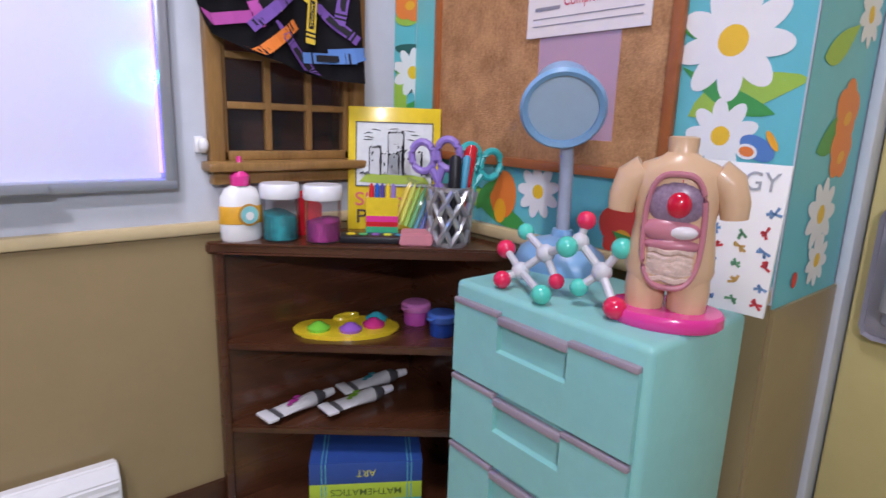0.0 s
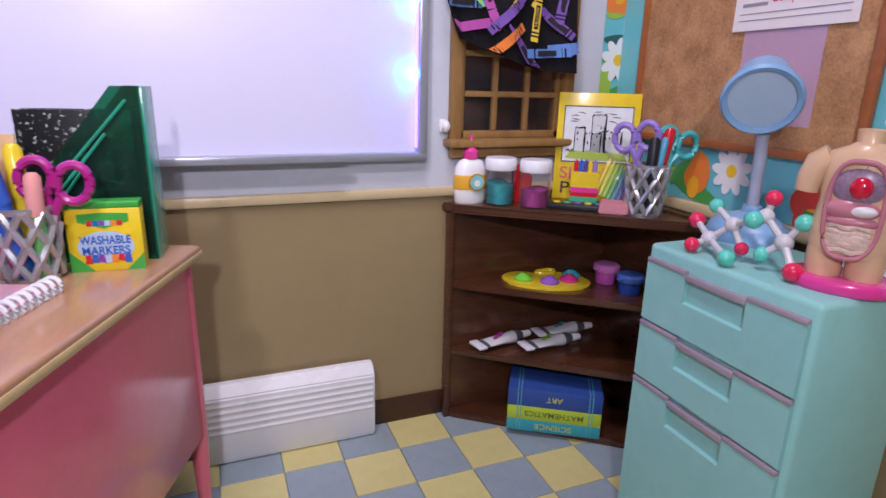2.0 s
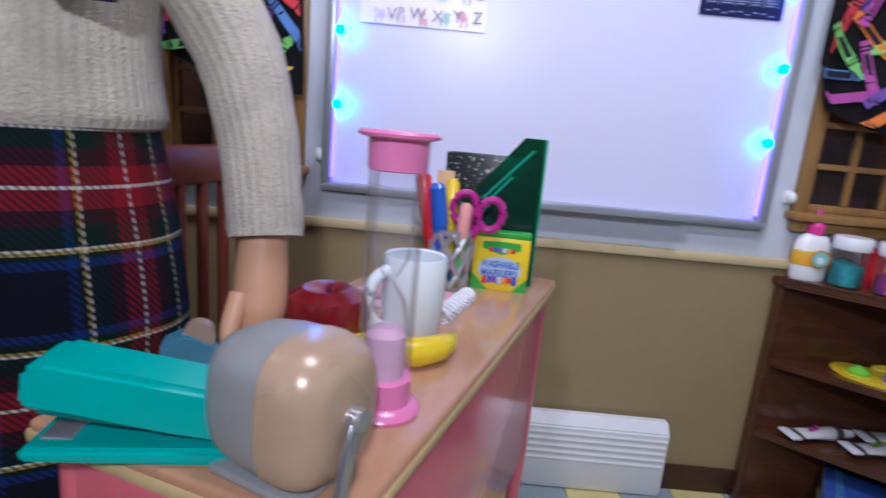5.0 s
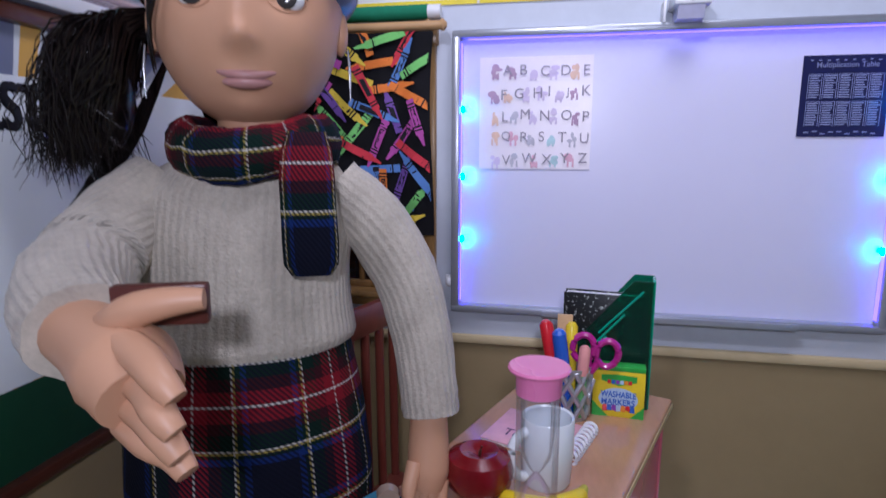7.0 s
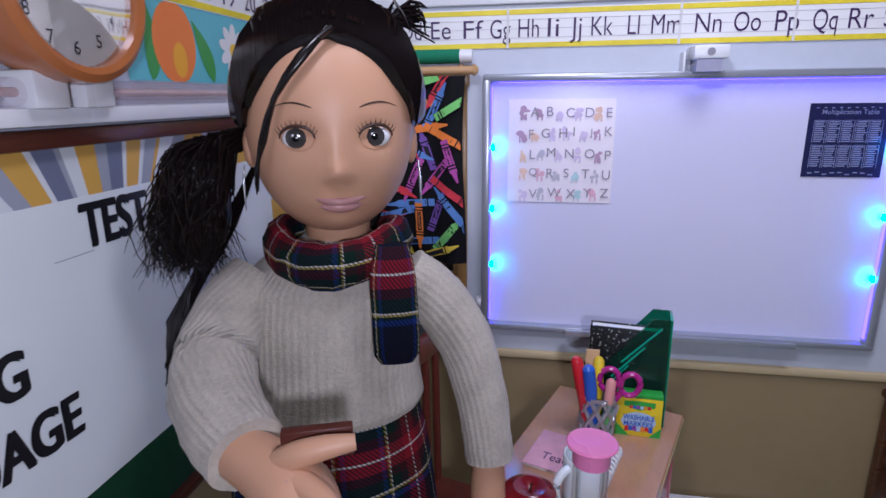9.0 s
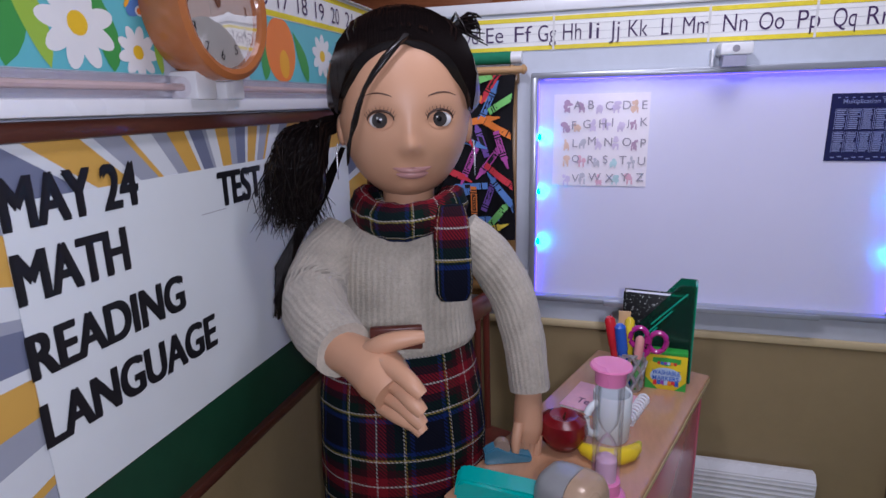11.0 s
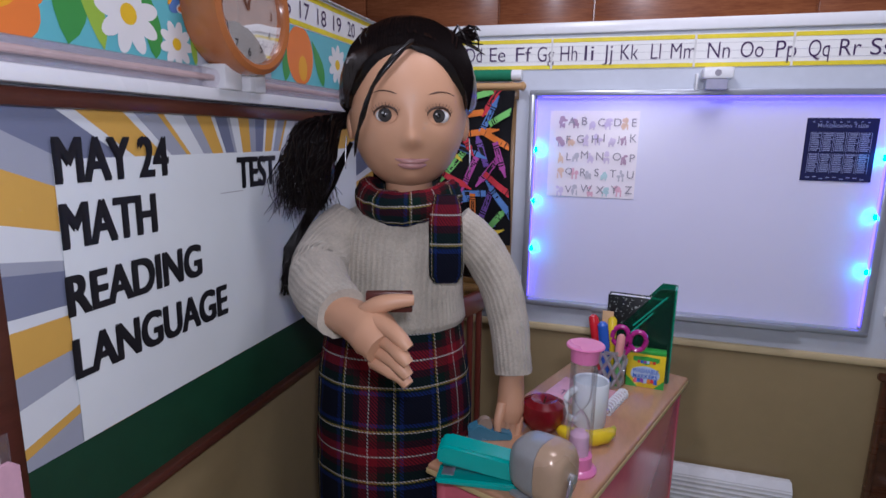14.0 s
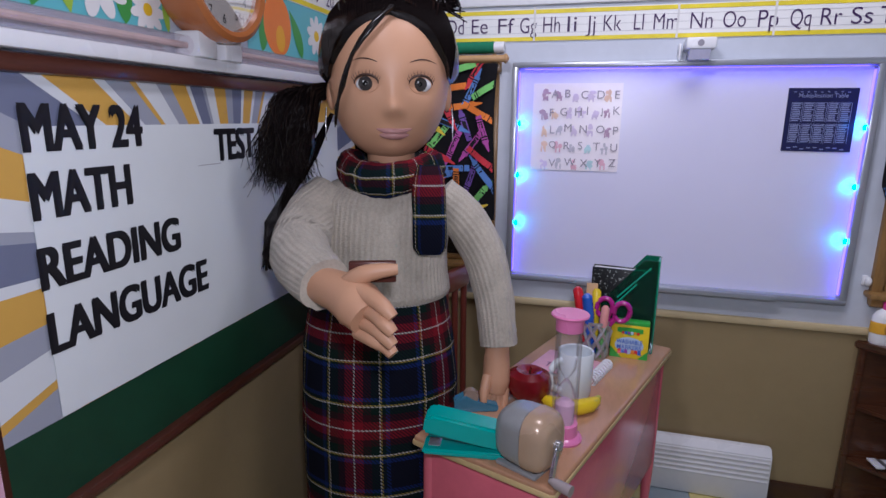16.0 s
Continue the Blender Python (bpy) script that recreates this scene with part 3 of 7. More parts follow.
def print_on(name, place, a0, a1, b0, b1, marks, label, flip=1):
    """Flat printed paper: place(a, b, lift) gives the point; marks are kinds with a centre and size."""
    w = setting(name, N(), PMATS, label, "wallpaper")
    bm = N()

    def face(pts, key, lift):
        q = []
        for a, b in pts:
            q.append((min(max(a, a0), a1), min(max(b, b0), b1)))
        if len({(round(a, 4), round(b, 4)) for a, b in q}) < 3:
            return
        try:
            bm.faces.new([bm.verts.new(place(a, b, lift)) for a, b in q]).material_index = PKEYS.index(key)
        except ValueError:
            pass

    def oval(a, b, ra, rb, turn, key, lift, n=18):
        face([(a + ra * math.cos(t) * math.cos(turn) - rb * math.sin(t) * math.sin(turn), b + ra * math.cos(t) * math.sin(turn) + rb * math.sin(t) * math.cos(turn)) for t in (2 * math.pi * i / n for i in range(n))], key, lift)

    face([(a0, b0), (a1, b0), (a1, b1), (a0, b1)], "sky", 0.0)
    for i, (kind, a, b, r, *more) in enumerate(marks):
        z = 0.004 + 0.0006 * i
        if kind == "daisy":
            for p in range(9):
                t = 2 * math.pi * p / 9 + r * 3
                oval(a + 0.6 * r * math.cos(t), b + 0.6 * r * math.sin(t), 0.44 * r, 0.23 * r, t, "petal", z + 0.0001 * p)
            oval(a, b, 0.27 * r, 0.27 * r, 0, "yolk", z + 0.0015)
        elif kind == "poppy":
            for p in range(5):
                t = 2 * math.pi * p / 5 + 0.3
                oval(a + 0.42 * r * math.cos(t), b + 0.42 * r * math.sin(t), 0.55 * r, 0.5 * r, t, more[0] if more else "poppy", z + 0.0001 * p)
            oval(a + 0.1 * r, b - 0.2 * r, 0.3 * r, 0.2 * r, 0.4, "amber", z + 0.0012)
        elif kind == "leaf":
            t, wd = more[0], more[2] if len(more) > 2 else 0.16
            n = 10
            side = []
            for s in (1, -1):
                for k in range(n + 1):
                    f = k / n if s == 1 else 1 - k / n
                    l, h = f * r, s * wd * r * math.sin(math.pi * f ** 0.8) + 0.25 * r * f * f
                    side.append((a + l * math.cos(t) - h * math.sin(t), b + l * math.sin(t) + h * math.cos(t)))
            face(side, more[1], z)
        elif kind == "bug":
            oval(a, b, 0.5 * r, 0.28 * r, 0.5, "blue", z)
            oval(a + 0.25 * r, b - 0.1 * r, 0.28 * r, 0.2 * r, 0.2, "petal", z + 0.0005)
            oval(a + 0.25 * r, b - 0.1 * r, 0.2 * r, 0.13 * r, 0.2, "poppy", z + 0.001)
            oval(a - 0.35 * r, b + 0.2 * r, 0.3 * r, 0.09 * r, 1.0, "amber", z + 0.0012)
        elif kind == "blob":
            oval(a, b, r, more[0] * r, more[2] if len(more) > 2 else 0, more[1], z, 24)
    bmesh.ops.scale(bm, vec=(U, U, U), verts=bm.verts[:])
    bm.to_mesh(w.data)
    bm.free()
    for q in PMATS:
        if q.name not in [m.name for m in w.data.materials]:
            w.data.materials.append(q)
    return w


# right wall: a runs away from the outer corner, so that it grows towards the back wall
right_marks = [("leaf", 2.3, 4.5, 0.9, 2.6, "lime"), ("leaf", 1.65, 4.55, 0.8, 0.2, "leaf", 0.1), ("leaf", 1.65, 4.95, 1.0, 0.1, "leaf", 0.08),
               ("daisy", 2.02, 5.02, 0.42), ("daisy", 2.02, 4.38, 0.27), ("bug", 1.74, 4.32, 0.28), ("daisy", 1.75, 5.7, 0.25), ("daisy", 2.1, 6.6, 0.4), ("poppy", 2.1, 6.0, 0.2),
               ("leaf", 3.9, 3.35, 1.2, 0.15, "leaf", 0.1), ("daisy", 3.80, 3.72, 0.27), ("poppy", 2.72, 3.55, 0.33, "red"), ("blob", 2.62, 3.42, 0.16, 0.75, "amber"),
               ("blob", 4.30, 3.62, 0.20, 1.3, "poppy"), ("blob", 4.33, 3.45, 0.09, 1.5, "amber"), ("leaf", 5.0, 3.35, 0.6, 2.4, "lime"), ("leaf", 4.7, 3.4, 0.5, 2.0, "leaf"),
               ("leaf", 5.6, 4.1, 0.6, 2.9, "leaf"), ("daisy", 4.95, 3.7, 0.22), ("leaf", 2.3, 3.36, 0.6, 0.1, "leaf"), ("daisy", 2.35, 3.5, 0.12)]
right_marks = [(k, 0.928 * a + 0.09, b - 0.20 + 0.04 * (a - 2), 0.93 * r, *m) for k, a, b, r, *m in right_marks]
print_on("wallpaper_right", lambda a, b, l: (RIGHT - 0.006 - l, a, b), R_END + 0.01, BACK - 0.02, 3.19, TOP, right_marks, "turquoise paper printed with white daisies and orange poppies")
# the strip folded round onto the back wall
corner_marks = [("leaf", 3.70, 4.35, 0.6, 0.2, "leaf", 0.12), ("leaf", 3.70, 4.62, 0.5, 0.05, "dark", 0.1), ("leaf", 3.68, 4.85, 0.55, 0.15, "leaf", 0.14), ("leaf", 3.70, 5.10, 0.5, -0.1, "dark", 0.12),
                ("leaf", 3.68, 5.4, 0.55, 0.1, "lime", 0.16), ("blob", 4.02, 4.2, 0.3, 0.25, "leaf"), ("blob", 3.88, 4.55, 0.10, 3.0, "lime"), ("daisy", 4.20, 4.85, 0.27), ("poppy", 4.05, 5.62, 0.24), ("leaf", 3.7, 5.9, 0.5, 0.2, "leaf"), ("daisy", 4.1, 6.4, 0.27)]
corner_marks = [(k, 3.91 + 0.556 * (a - 3.74), b - 0.1, r, *m) for k, a, b, r, *m in corner_marks]
print_on("wallpaper_corner", lambda a, b, l: (a, BACK - 0.006 - l, b), 3.91, RIGHT - 0.005, 3.95, 7.38, corner_marks, "turquoise leaf-and-flower paper folded round the corner")
return_marks = [("daisy", 4.95, 5.35, 0.22), ("leaf", 4.5, 4.4, 0.7, 0.3, "leaf"), ("poppy", 4.85, 4.68, 0.24), ("poppy", 4.85, 4.40, 0.22), ("leaf", 4.4, 5.0, 0.6, 0.2, "lime"), ("daisy", 4.72, 3.95, 0.26), ("daisy", 4.78, 3.60, 0.2), ("daisy", 4.6, 5.9, 0.25), ("blob", 4.5, 3.5, 0.05, 1.2, "red")]
return_marks = [(k, RIGHT + 1.35 * (a - 4.28), b - 0.3, r, *m) for k, a, b, r, *m in return_marks]
print_on("wallpaper_return", lambda a, b, l: (a, R_END - 0.006 - l, b), RIGHT + 0.0, 5.40, 3.03, TOP, return_marks, "turquoise flowered paper on the return wall")
# left wall, above the letter board
left_marks = [("poppy", -1.25, 7.2, 0.42), ("leaf", -0.75, 6.85, 1.0, 1.35, "leaf", 0.16), ("leaf", -0.45, 6.85, 0.9, 1.7, "lime", 0.1), ("daisy", -0.20, 7.18, 0.30), ("leaf", 0.05, 6.85, 0.6, 1.5, "leaf"), ("daisy", 0.30, 7.02, 0.19),
              ("bug", 0.33, 7.36, 0.2), ("leaf", 0.52, 6.86, 0.4, 1.4, "lime"), ("leaf", 2.0, 6.85, 0.6, 1.3, "leaf"), ("blob", 2.35, 7.20, 0.30, 1.15, "poppy"), ("blob", 2.40, 7.05, 0.1, 1.5, "amber"), ("leaf", 2.9, 6.85, 0.6, 1.8, "leaf"), ("daisy", 3.3, 7.2, 0.25), ("poppy", -2.6, 7.3, 0.4), ("daisy", -3.4, 7.3, 0.4), ("daisy", 0.0, 7.8, 0.25), ("poppy", -0.6, 7.85, 0.25)]
left_marks = [(k, 1.06 * a + 0.27, b + 0.1, 1.05 * r, *m) for k, a, b, r, *m in left_marks]
print_on("wallpaper_left", lambda a, b, l: (LEFT + 0.006 + l, a, b), -6, 0.85, 6.96, TOP, [m for m in left_marks if m[1] < 0.9], "turquoise flowered paper above the letter board")
print_on("wallpaper_left_far", lambda a, b, l: (LEFT + 0.006 + l, a, b), 2.1, 5.4, 6.96, 7.64, [m for m in left_marks if m[1] > 1.9], "turquoise flowered paper above the letter board")

# number strip on the left wall
ns = thing("number_strip", (LEFT, 3.0, 7.55), "white number strip with yellow border on the wall", "wall chart")
part("paper_strip", box(N(), LEFT + 0.002, LEFT + 0.014, 1.8, BACK - 0.08, 7.64, 8.08), PAPER, ns)
for z in (7.65, 8.0):
    part("yellow_border", box(N(), LEFT + 0.014, LEFT + 0.018, 1.8, BACK - 0.08, z, z + 0.06), YEL, ns)
TOLEFT = Matrix.Rotation(math.pi / 2, 4, "Z")
for i, n in enumerate(range(14, 24)):
    tb = words(str(n), 0.24, 0.20, -0.004)
    part("number", turned(tb, Matrix.Translation((LEFT + 0.022, 1.42 + i * 0.445, 7.75)) @ TOLEFT), DINK, ns)
setting("trim_top_left", box(N(), LEFT, LEFT + 0.08, -9, BACK - 0.06, 8.085, TOP, 0.005), WHITE, "white top edge of the left wall", "trim")

# ---- cork board ----
cb = thing("cork_board", (RIGHT, 3.9, 3.95), "cork pinboard in a thin orange-brown wooden frame", "pinboard")
CORK = mat("cork", (0.64, 0.35, 0.16), 0.85, scale=500, var=0.35, col2=(0.24, 0.105, 0.04), bump=0.9, bscale=900)
ORANGEWOOD = mat("orange_brown_frame", (0.40, 0.13, 0.04), 0.35, var=0.15)
Y0, Y1, B0, B1 = 2.31, 5.20, 3.80, 7.0
part("cork", box(N(), RIGHT - 0.05, RIGHT - 0.02, Y0 + 0.03, Y1 - 0.03, B0 + 0.03, B1 - 0.03), CORK, cb)
for q in ((Y0, Y0 + 0.09, B0, B1), (Y1 - 0.09, Y1, B0, B1), (Y0 + 0.09, Y1 - 0.09, B0, B0 + 0.09), (Y0 + 0.09, Y1 - 0.09, B1 - 0.09, B1)):
    part("frame_strip", box(N(), RIGHT - 0.085, RIGHT - 0.016, q[0], q[1], q[2], q[3], 0.012), ORANGEWOOD, cb)
# purple light lying on the cork, put in as a thin tinted sheet
sh = thing("lilac_light_sheet", (RIGHT - 0.06, 3.0, 4.3), "purple light on the cork board, put in as a thin lilac sheet", "sticky film")
LILAC = clear("lilac_light_sheet", (0.85, 0.72, 0.95), 0.25, 1.2, 0.28)
bm = N()
box(bm, RIGHT - 0.060, RIGHT - 0.056, 2.83, 3.68, 4.22, 5.3)
box(bm, RIGHT - 0.060, RIGHT - 0.056, 2.83, 3.05, 4.10, 4.22)
part("film", bm, LILAC, sh).visible_shadow = False
note = thing("homework_note", (RIGHT - 0.07, 3.3, 5.2), "white printed form with red handwriting pinned to the cork board", "paper note")
part("sheet", box(N(), RIGHT - 0.075, RIGHT - 0.066, 2.57, 3.83, 4.97, 6.0), mat("pinkish_paper", (0.80, 0.74, 0.74), 0.6, var=0.03), note)
TORIGHT = Matrix.Rotation(-math.pi / 2, 4, "Z")
REDINK = mat("red_pen", (0.60, 0.05, 0.08), 0.6)
tb = words("Complete All Work", 0.86, 0.12, 0.004)
part("handwriting", turned(tb, Matrix.Translation((RIGHT - 0.079, 3.42, 5.18)) @ TORIGHT), REDINK, note, "red handwriting")
bm = N()
for z in (5.06, 5.12, 5.30, 5.44, 5.58, 5.73, 5.88):
    box(bm, RIGHT - 0.079, RIGHT - 0.076, 2.64, 3.76, z, z + 0.008)
for yy in (2.85, 3.1, 3.33, 3.57):
    box(bm, RIGHT - 0.079, RIGHT - 0.076, yy, yy + 0.008, 5.30, 5.88)
box(bm, RIGHT - 0.079, RIGHT - 0.076, 3.46, 3.74, 5.19, 5.22)
part("printed_lines", bm, GREY, note)

# ---- letter board on the left wall ----
lb = thing("letter_board", (LEFT, 1.6, 3.2), "dark green board in brown frame with white paper and black letters", "notice board")
LY0, LY1 = -1.31, 5.0
MAROON = mat("red_brown_board_frame", (0.085, 0.026, 0.016), 0.3, var=0.2, stretch=(8, 1, 8), coat=0.3)
GREENB = mat("dark_green_board", (0.008, 0.055, 0.026), 0.5, var=0.2, scale=30)
part("board", box(N(), LEFT + 0.03, LEFT + 0.06, LY0 - 0.1, LY1, 3.22, 6.58), GREENB, lb, "dark green board")
for nm, q in (("frame_rail", (LY0 - 0.3, LY1, 6.49, 6.62)), ("frame_rail", (LY0 - 0.3, LY1, 3.15, 3.26)), ("frame_stile", (LY0 - 0.3, LY0, 3.26, 6.49)), ("frame_stile", (LY1 - 0.12, LY1, 3.26, 6.49))):
    part(nm, box(N(), LEFT + 0.02, LEFT + 0.15, q[0], q[1], q[2], q[3], 0.025), MAROON, lb)
# sunburst paper: rays about a centre under the white sheet
sb = N()
RAYC = [mat("ray_" + n, c, 0.5, var=0.04, scale=30) for n, c in (("grey", (0.33, 0.35, 0.42)), ("ochre", (0.62, 0.36, 0.07)), ("white", (0.66, 0.69, 0.72)), ("slate", (0.16, 0.18, 0.27)))]
cy, cz = 1.6, 5.0
order = [0, 2, 1, 2, 3, 0, 1, 1, 2, 0, 3, 2, 1, 0, 2, 1]
widths = [3.2, 1.2, 4.0, 1.2, 4.2, 3.0, 3.6, 1.0]


def on_edge(t):
    """Where the ray at angle t leaves the paper's rectangle."""
    dy, dz = math.cos(t), math.sin(t)
    k = min((((LY1 - 0.12 if dy > 0 else LY0 + 0.02) - cy) / dy) if abs(dy) > 1e-6 else 1e9, (((6.49 if dz > 0 else 3.92) - cz) / dz) if abs(dz) > 1e-6 else 1e9)
    return cy + dy * k, cz + dz * k


t, i = 0.0, 0
cor = sorted(math.atan2(b - cz, a - cy) % (2 * math.pi) for a in (LY0 + 0.02, LY1 - 0.12) for b in (3.92, 6.49))
while t < 2 * math.pi - 1e-4:
    t1 = min(t + radians(1.55 * widths[i % 8]), 2 * math.pi)
    ts = [t] + [c for c in cor if t < c < t1] + [t1]
    for a, b in zip(ts, ts[1:]):
        p, q = on_edge(a), on_edge(b)
        sb.faces.new([sb.verts.new((LEFT + 0.066, *v)) for v in ((cy, cz), p, q)]).material_index = order[i % 16]
    t, i = t1, i + 1
part("sunburst_paper", sb, RAYC, lb, "paper with grey, ochre and white sun rays")
part("white_sheet", box(N(), LEFT + 0.072, LEFT + 0.078, -0.81, 4.2, 3.93, 6.13), mat("white_message_sheet", (0.72, 0.76, 0.78), 0.35, var=0.03, scale=20), lb, "large white sheet")
for string, a, b, z, h in (("MAY 24", -0.755, 0.36, 5.925, 0.345), ("MATH", -0.755, 0.17, 5.44, 0.345), ("READING", -0.77, 0.70, 4.92, 0.325), ("LANGUAGE", -0.77, 1.05, 4.42, 0.33), ("TEST DAY", 1.33, 2.80, 5.72, 0.34)):
    tb, thin = bmesh.new(), words(string, b - a - 0.03, h - 0.02, 0.0)
    for k, (dx, dz) in enumerate(((0, 0), (0.03, 0), (0, 0.02), (0.03, 0.02), (0.015, 0.01))):
        made = {v: tb.verts.new((v.co.x + dx, -0.0025 * k, v.co.z + dz)) for v in thin.verts}
        for f in thin.faces:
            tb.faces.new([made[v] for v in f.verts])
    thin.free()
    part("lettering", turned(tb, Matrix.Translation((LEFT + 0.082, a - 0.06, z + 0.025)) @ TOLEFT), BLACK, lb, "black stick-on letters")
bm = N()
for a, b, z in ((1.0, 1.36, 5.72),):
    box(bm, LEFT + 0.078, LEFT + 0.0795, a, b, z, z + 0.006)
part("crease", bm, GREY, lb)

# white ledge with clear tubes over the board
ld = thing("ledge_light", (LEFT, 0.8, 6.55), "white ledge with clear plastic tubes and white end caps", "light fixture")
part("ledge", box(N(), LEFT, LEFT + 0.20, -6, BACK - 0.1, 6.64, 6.76, 0.02), WHITE, ld)
CLEARP = clear("clear_tube_plastic", (0.93, 0.90, 0.93), 0.06, 1.5)
for a, b in ((-6, 0.92), (1.56, 5.4)):
    bm = N()
    tube(bm, [(LEFT + 0.13, a, 6.855), (LEFT + 0.13, b, 6.855)], 0.09, 16)
    part("clear_tube", bm, CLEARP, ld, "clear plastic tube").visible_shadow = False
    bm = N()
    tube(bm, [(LEFT + 0.13, a, 6.855), (LEFT + 0.13, b, 6.855)], 0.03, 8)
    part("tube_core", bm, mat("pinkish_core", (0.62, 0.48, 0.46), 0.3), ld)
for a, b in ((0.90, 1.17), (1.30, 1.58)):
    part("end_cap", box(N(), LEFT, LEFT + 0.28, a, b, 6.75, 6.99, 0.025), WHITE, ld)

# wall clock
ck = thing("wall_clock", (LEFT, 1.0, 6.88), "round clock with a deep terracotta rim and white dial", "clock")
TERRA = mat("terracotta_plastic", (0.44, 0.15, 0.045), 0.25, var=0.05, coat=0.3)
CY, CZ, CR = 1.22, 7.53, 0.63
SPIN = Matrix.Translation((LEFT + 0.03, CY, CZ)) @ Matrix.Rotation(math.pi / 2, 4, "Y")
bm = N()
lathe(bm, [(0.50 * CR, 0), (0.92 * CR, 0), (0.97 * CR, 0.10), (CR, 0.30), (0.98 * CR, 0.40), (0.90 * CR, 0.43), (0.83 * CR, 0.41), (0.82 * CR, 0.30)], seg=48, caps=False)
part("rim", turned(bm, SPIN), TERRA, ck)
bm = N()
lathe(bm, [(0.0001, 0.29), (0.83 * CR, 0.29), (0.83 * CR, 0.31), (0.0001, 0.31)], seg=40, caps=False)
part("dial", turned(bm, SPIN), mat("dial_white", (0.72, 0.70, 0.66), 0.4), ck)
bm = N()
lathe(bm, [(0.0001, 0.40), (0.4 * CR, 0.395), (0.83 * CR, 0.38)], seg=40, caps=False)
part("cover_glass", turned(bm, SPIN), clear("clock_glass", (0.97, 0.97, 0.97), 0.02, 1.4), ck).visible_shadow = False
for n in range(1, 13):
    a = math.pi / 2 - n * math.pi / 6
    tb = words(str(n), None, 0.085, 0.006)
    part("numeral", turned(tb, Matrix.Translation((LEFT + 0.345, CY + 0.40 * math.cos(a) - 0.03, CZ + 0.40 * math.sin(a) - 0.04)) @ TOLEFT), BLACK, ck)
for nm, ang, ln in (("hour_hand", 2.25, 0.2), ("minute_hand", 1.35, 0.34)):
    bm = N()
    tube(bm, [(LEFT + 0.352, CY, CZ), (LEFT + 0.352, CY + ln * math.cos(ang), CZ + ln * math.sin(ang))], [0.016, 0.007], 6)
    part(nm.replace("hand", "pointer"), bm, BLACK, ck)

# folders in a wall rack at the open side
fr = thing("folder_rack", (LEFT, -2.0, 3.4), "clear wall rack with orange, polka-dot and pink folders", "folder rack")
ORANGE = mat("orange_card", (0.80, 0.13, 0.02), 0.5)
DOTW = mat("cream_card", (0.72, 0.66, 0.58), 0.5)
DOTR = mat("red_dot_print", (0.62, 0.05, 0.09), 0.5)
PINKC = mat("pale_pink_card", (0.68, 0.40, 0.50), 0.5)
for i, (nm, m, z0, z1, edge) in enumerate((("orange_folder", ORANGE, 4.62, 5.36, -1.63), ("dotted_folder", DOTW, 4.0, 5.02, -1.58), ("pink_folder", PINKC, 3.3, 4.25, -1.52))):
    x = LEFT + 0.18 + 0.08 * i
    bm = N()
    slab(bm, [(x, -3.0, z0), (x, edge, z0), (x, edge, z1 - 0.05), (x, edge - 0.05, z1), (x, -3.0, z1)], (0.03, 0, 0))
    f = part(nm, bm, m, fr)
    if nm == "dotted_folder":
        bm = N()
        for a in range(9):
            for b in range(7):
                yy, zz = edge - 0.06 - a * 0.15 - 0.07 * (b % 2), z0 + 0.06 + b * 0.14
                if zz < z1 - 0.05:
                    bm.faces.new([bm.verts.new((x + 0.034, yy + 0.042 * math.cos(t), zz + 0.042 * math.sin(t))) for t in (math.pi * k / 7 for k in range(14))])
        part("polka_dots", bm, DOTR, f)
    part("clear_pocket", box(N(), x + 0.045, x + 0.055, -3.0, edge + 0.05, z0 - 0.05, z0 + 0.42), CLEARP, fr).visible_shadow = False

# ---- door ----
DOORY = mat("yellow_door_paint", (0.58, 0.50, 0.22), 0.35, var=0.07, scale=30)
setting("door_jamb", box(N(), 5.41, 5.66, R_END - 0.09, R_END - 0.006, FLOOR, TOP, 0.02), WALL, "pale blue door jamb", "trim")
setting("wall_door", box(N(), 5.80, 6.1, -9, R_END + 0.3, FLOOR - 0.3, TOP), WALL, "pale blue wall beside the door", "wall")
dr = thing("door_1", (5.4, 0.2, FLOOR), "pale yellow dollhouse door with grey handle plate", "door", "", "structure")
part("leaf", box(N(), 5.60, 5.78, -1.9, R_END - 0.10, FLOOR + 0.02, 6.9, 0.03), DOORY, dr)
bm = N()
box(bm, 5.52, 5.60, 0.90, 1.26, 2.62, 3.70, 0.10)
part("handle_plate", bm, GREY, dr, "grey handle plate")
bm = N()
tube(bm, [(5.53, 1.08, 3.5), (5.42, 1.08, 3.45), (5.42, 1.08, 2.9), (5.53, 1.08, 2.8)], 0.05, 10)
part("handle", bm, FRAME, dr)

# ---- baseboard heater ----
ht = thing("heater", (-0.1, BACK - 0.2, FLOOR), "white louvred baseboard heater standing on the floor", "heater")
bm = N()
HX0, HX1 = -1.17, 0.79
prof = [(BACK - 0.09, FLOOR), (BACK - 0.27, FLOOR), (BACK - 0.31, FLOOR + 0.08), (BACK - 0.31, 0.94), (BACK - 0.20, 1.06), (BACK - 0.09, 1.06)]
slab(bm, [(HX0, a, b) for a, b in prof], (HX1 - HX0, 0, 0))
bmesh.ops.bevel(bm, geom=bm.edges[:], offset=0.018, segments=2, affect="EDGES")
part("casing", bm, WHITE, ht)
for i in range(5):
    z = 0.88 - i * 0.085
    bm = N()
    slab(bm, [(HX0 + 0.03, BACK - 0.311, z), (HX0 + 0.03, BACK - 0.322, z - 0.03), (HX0 + 0.03, BACK - 0.311, z - 0.06)], (HX1 - HX0 - 0.06, 0, 0))
    part("louvre", bm, WHITE, ht)

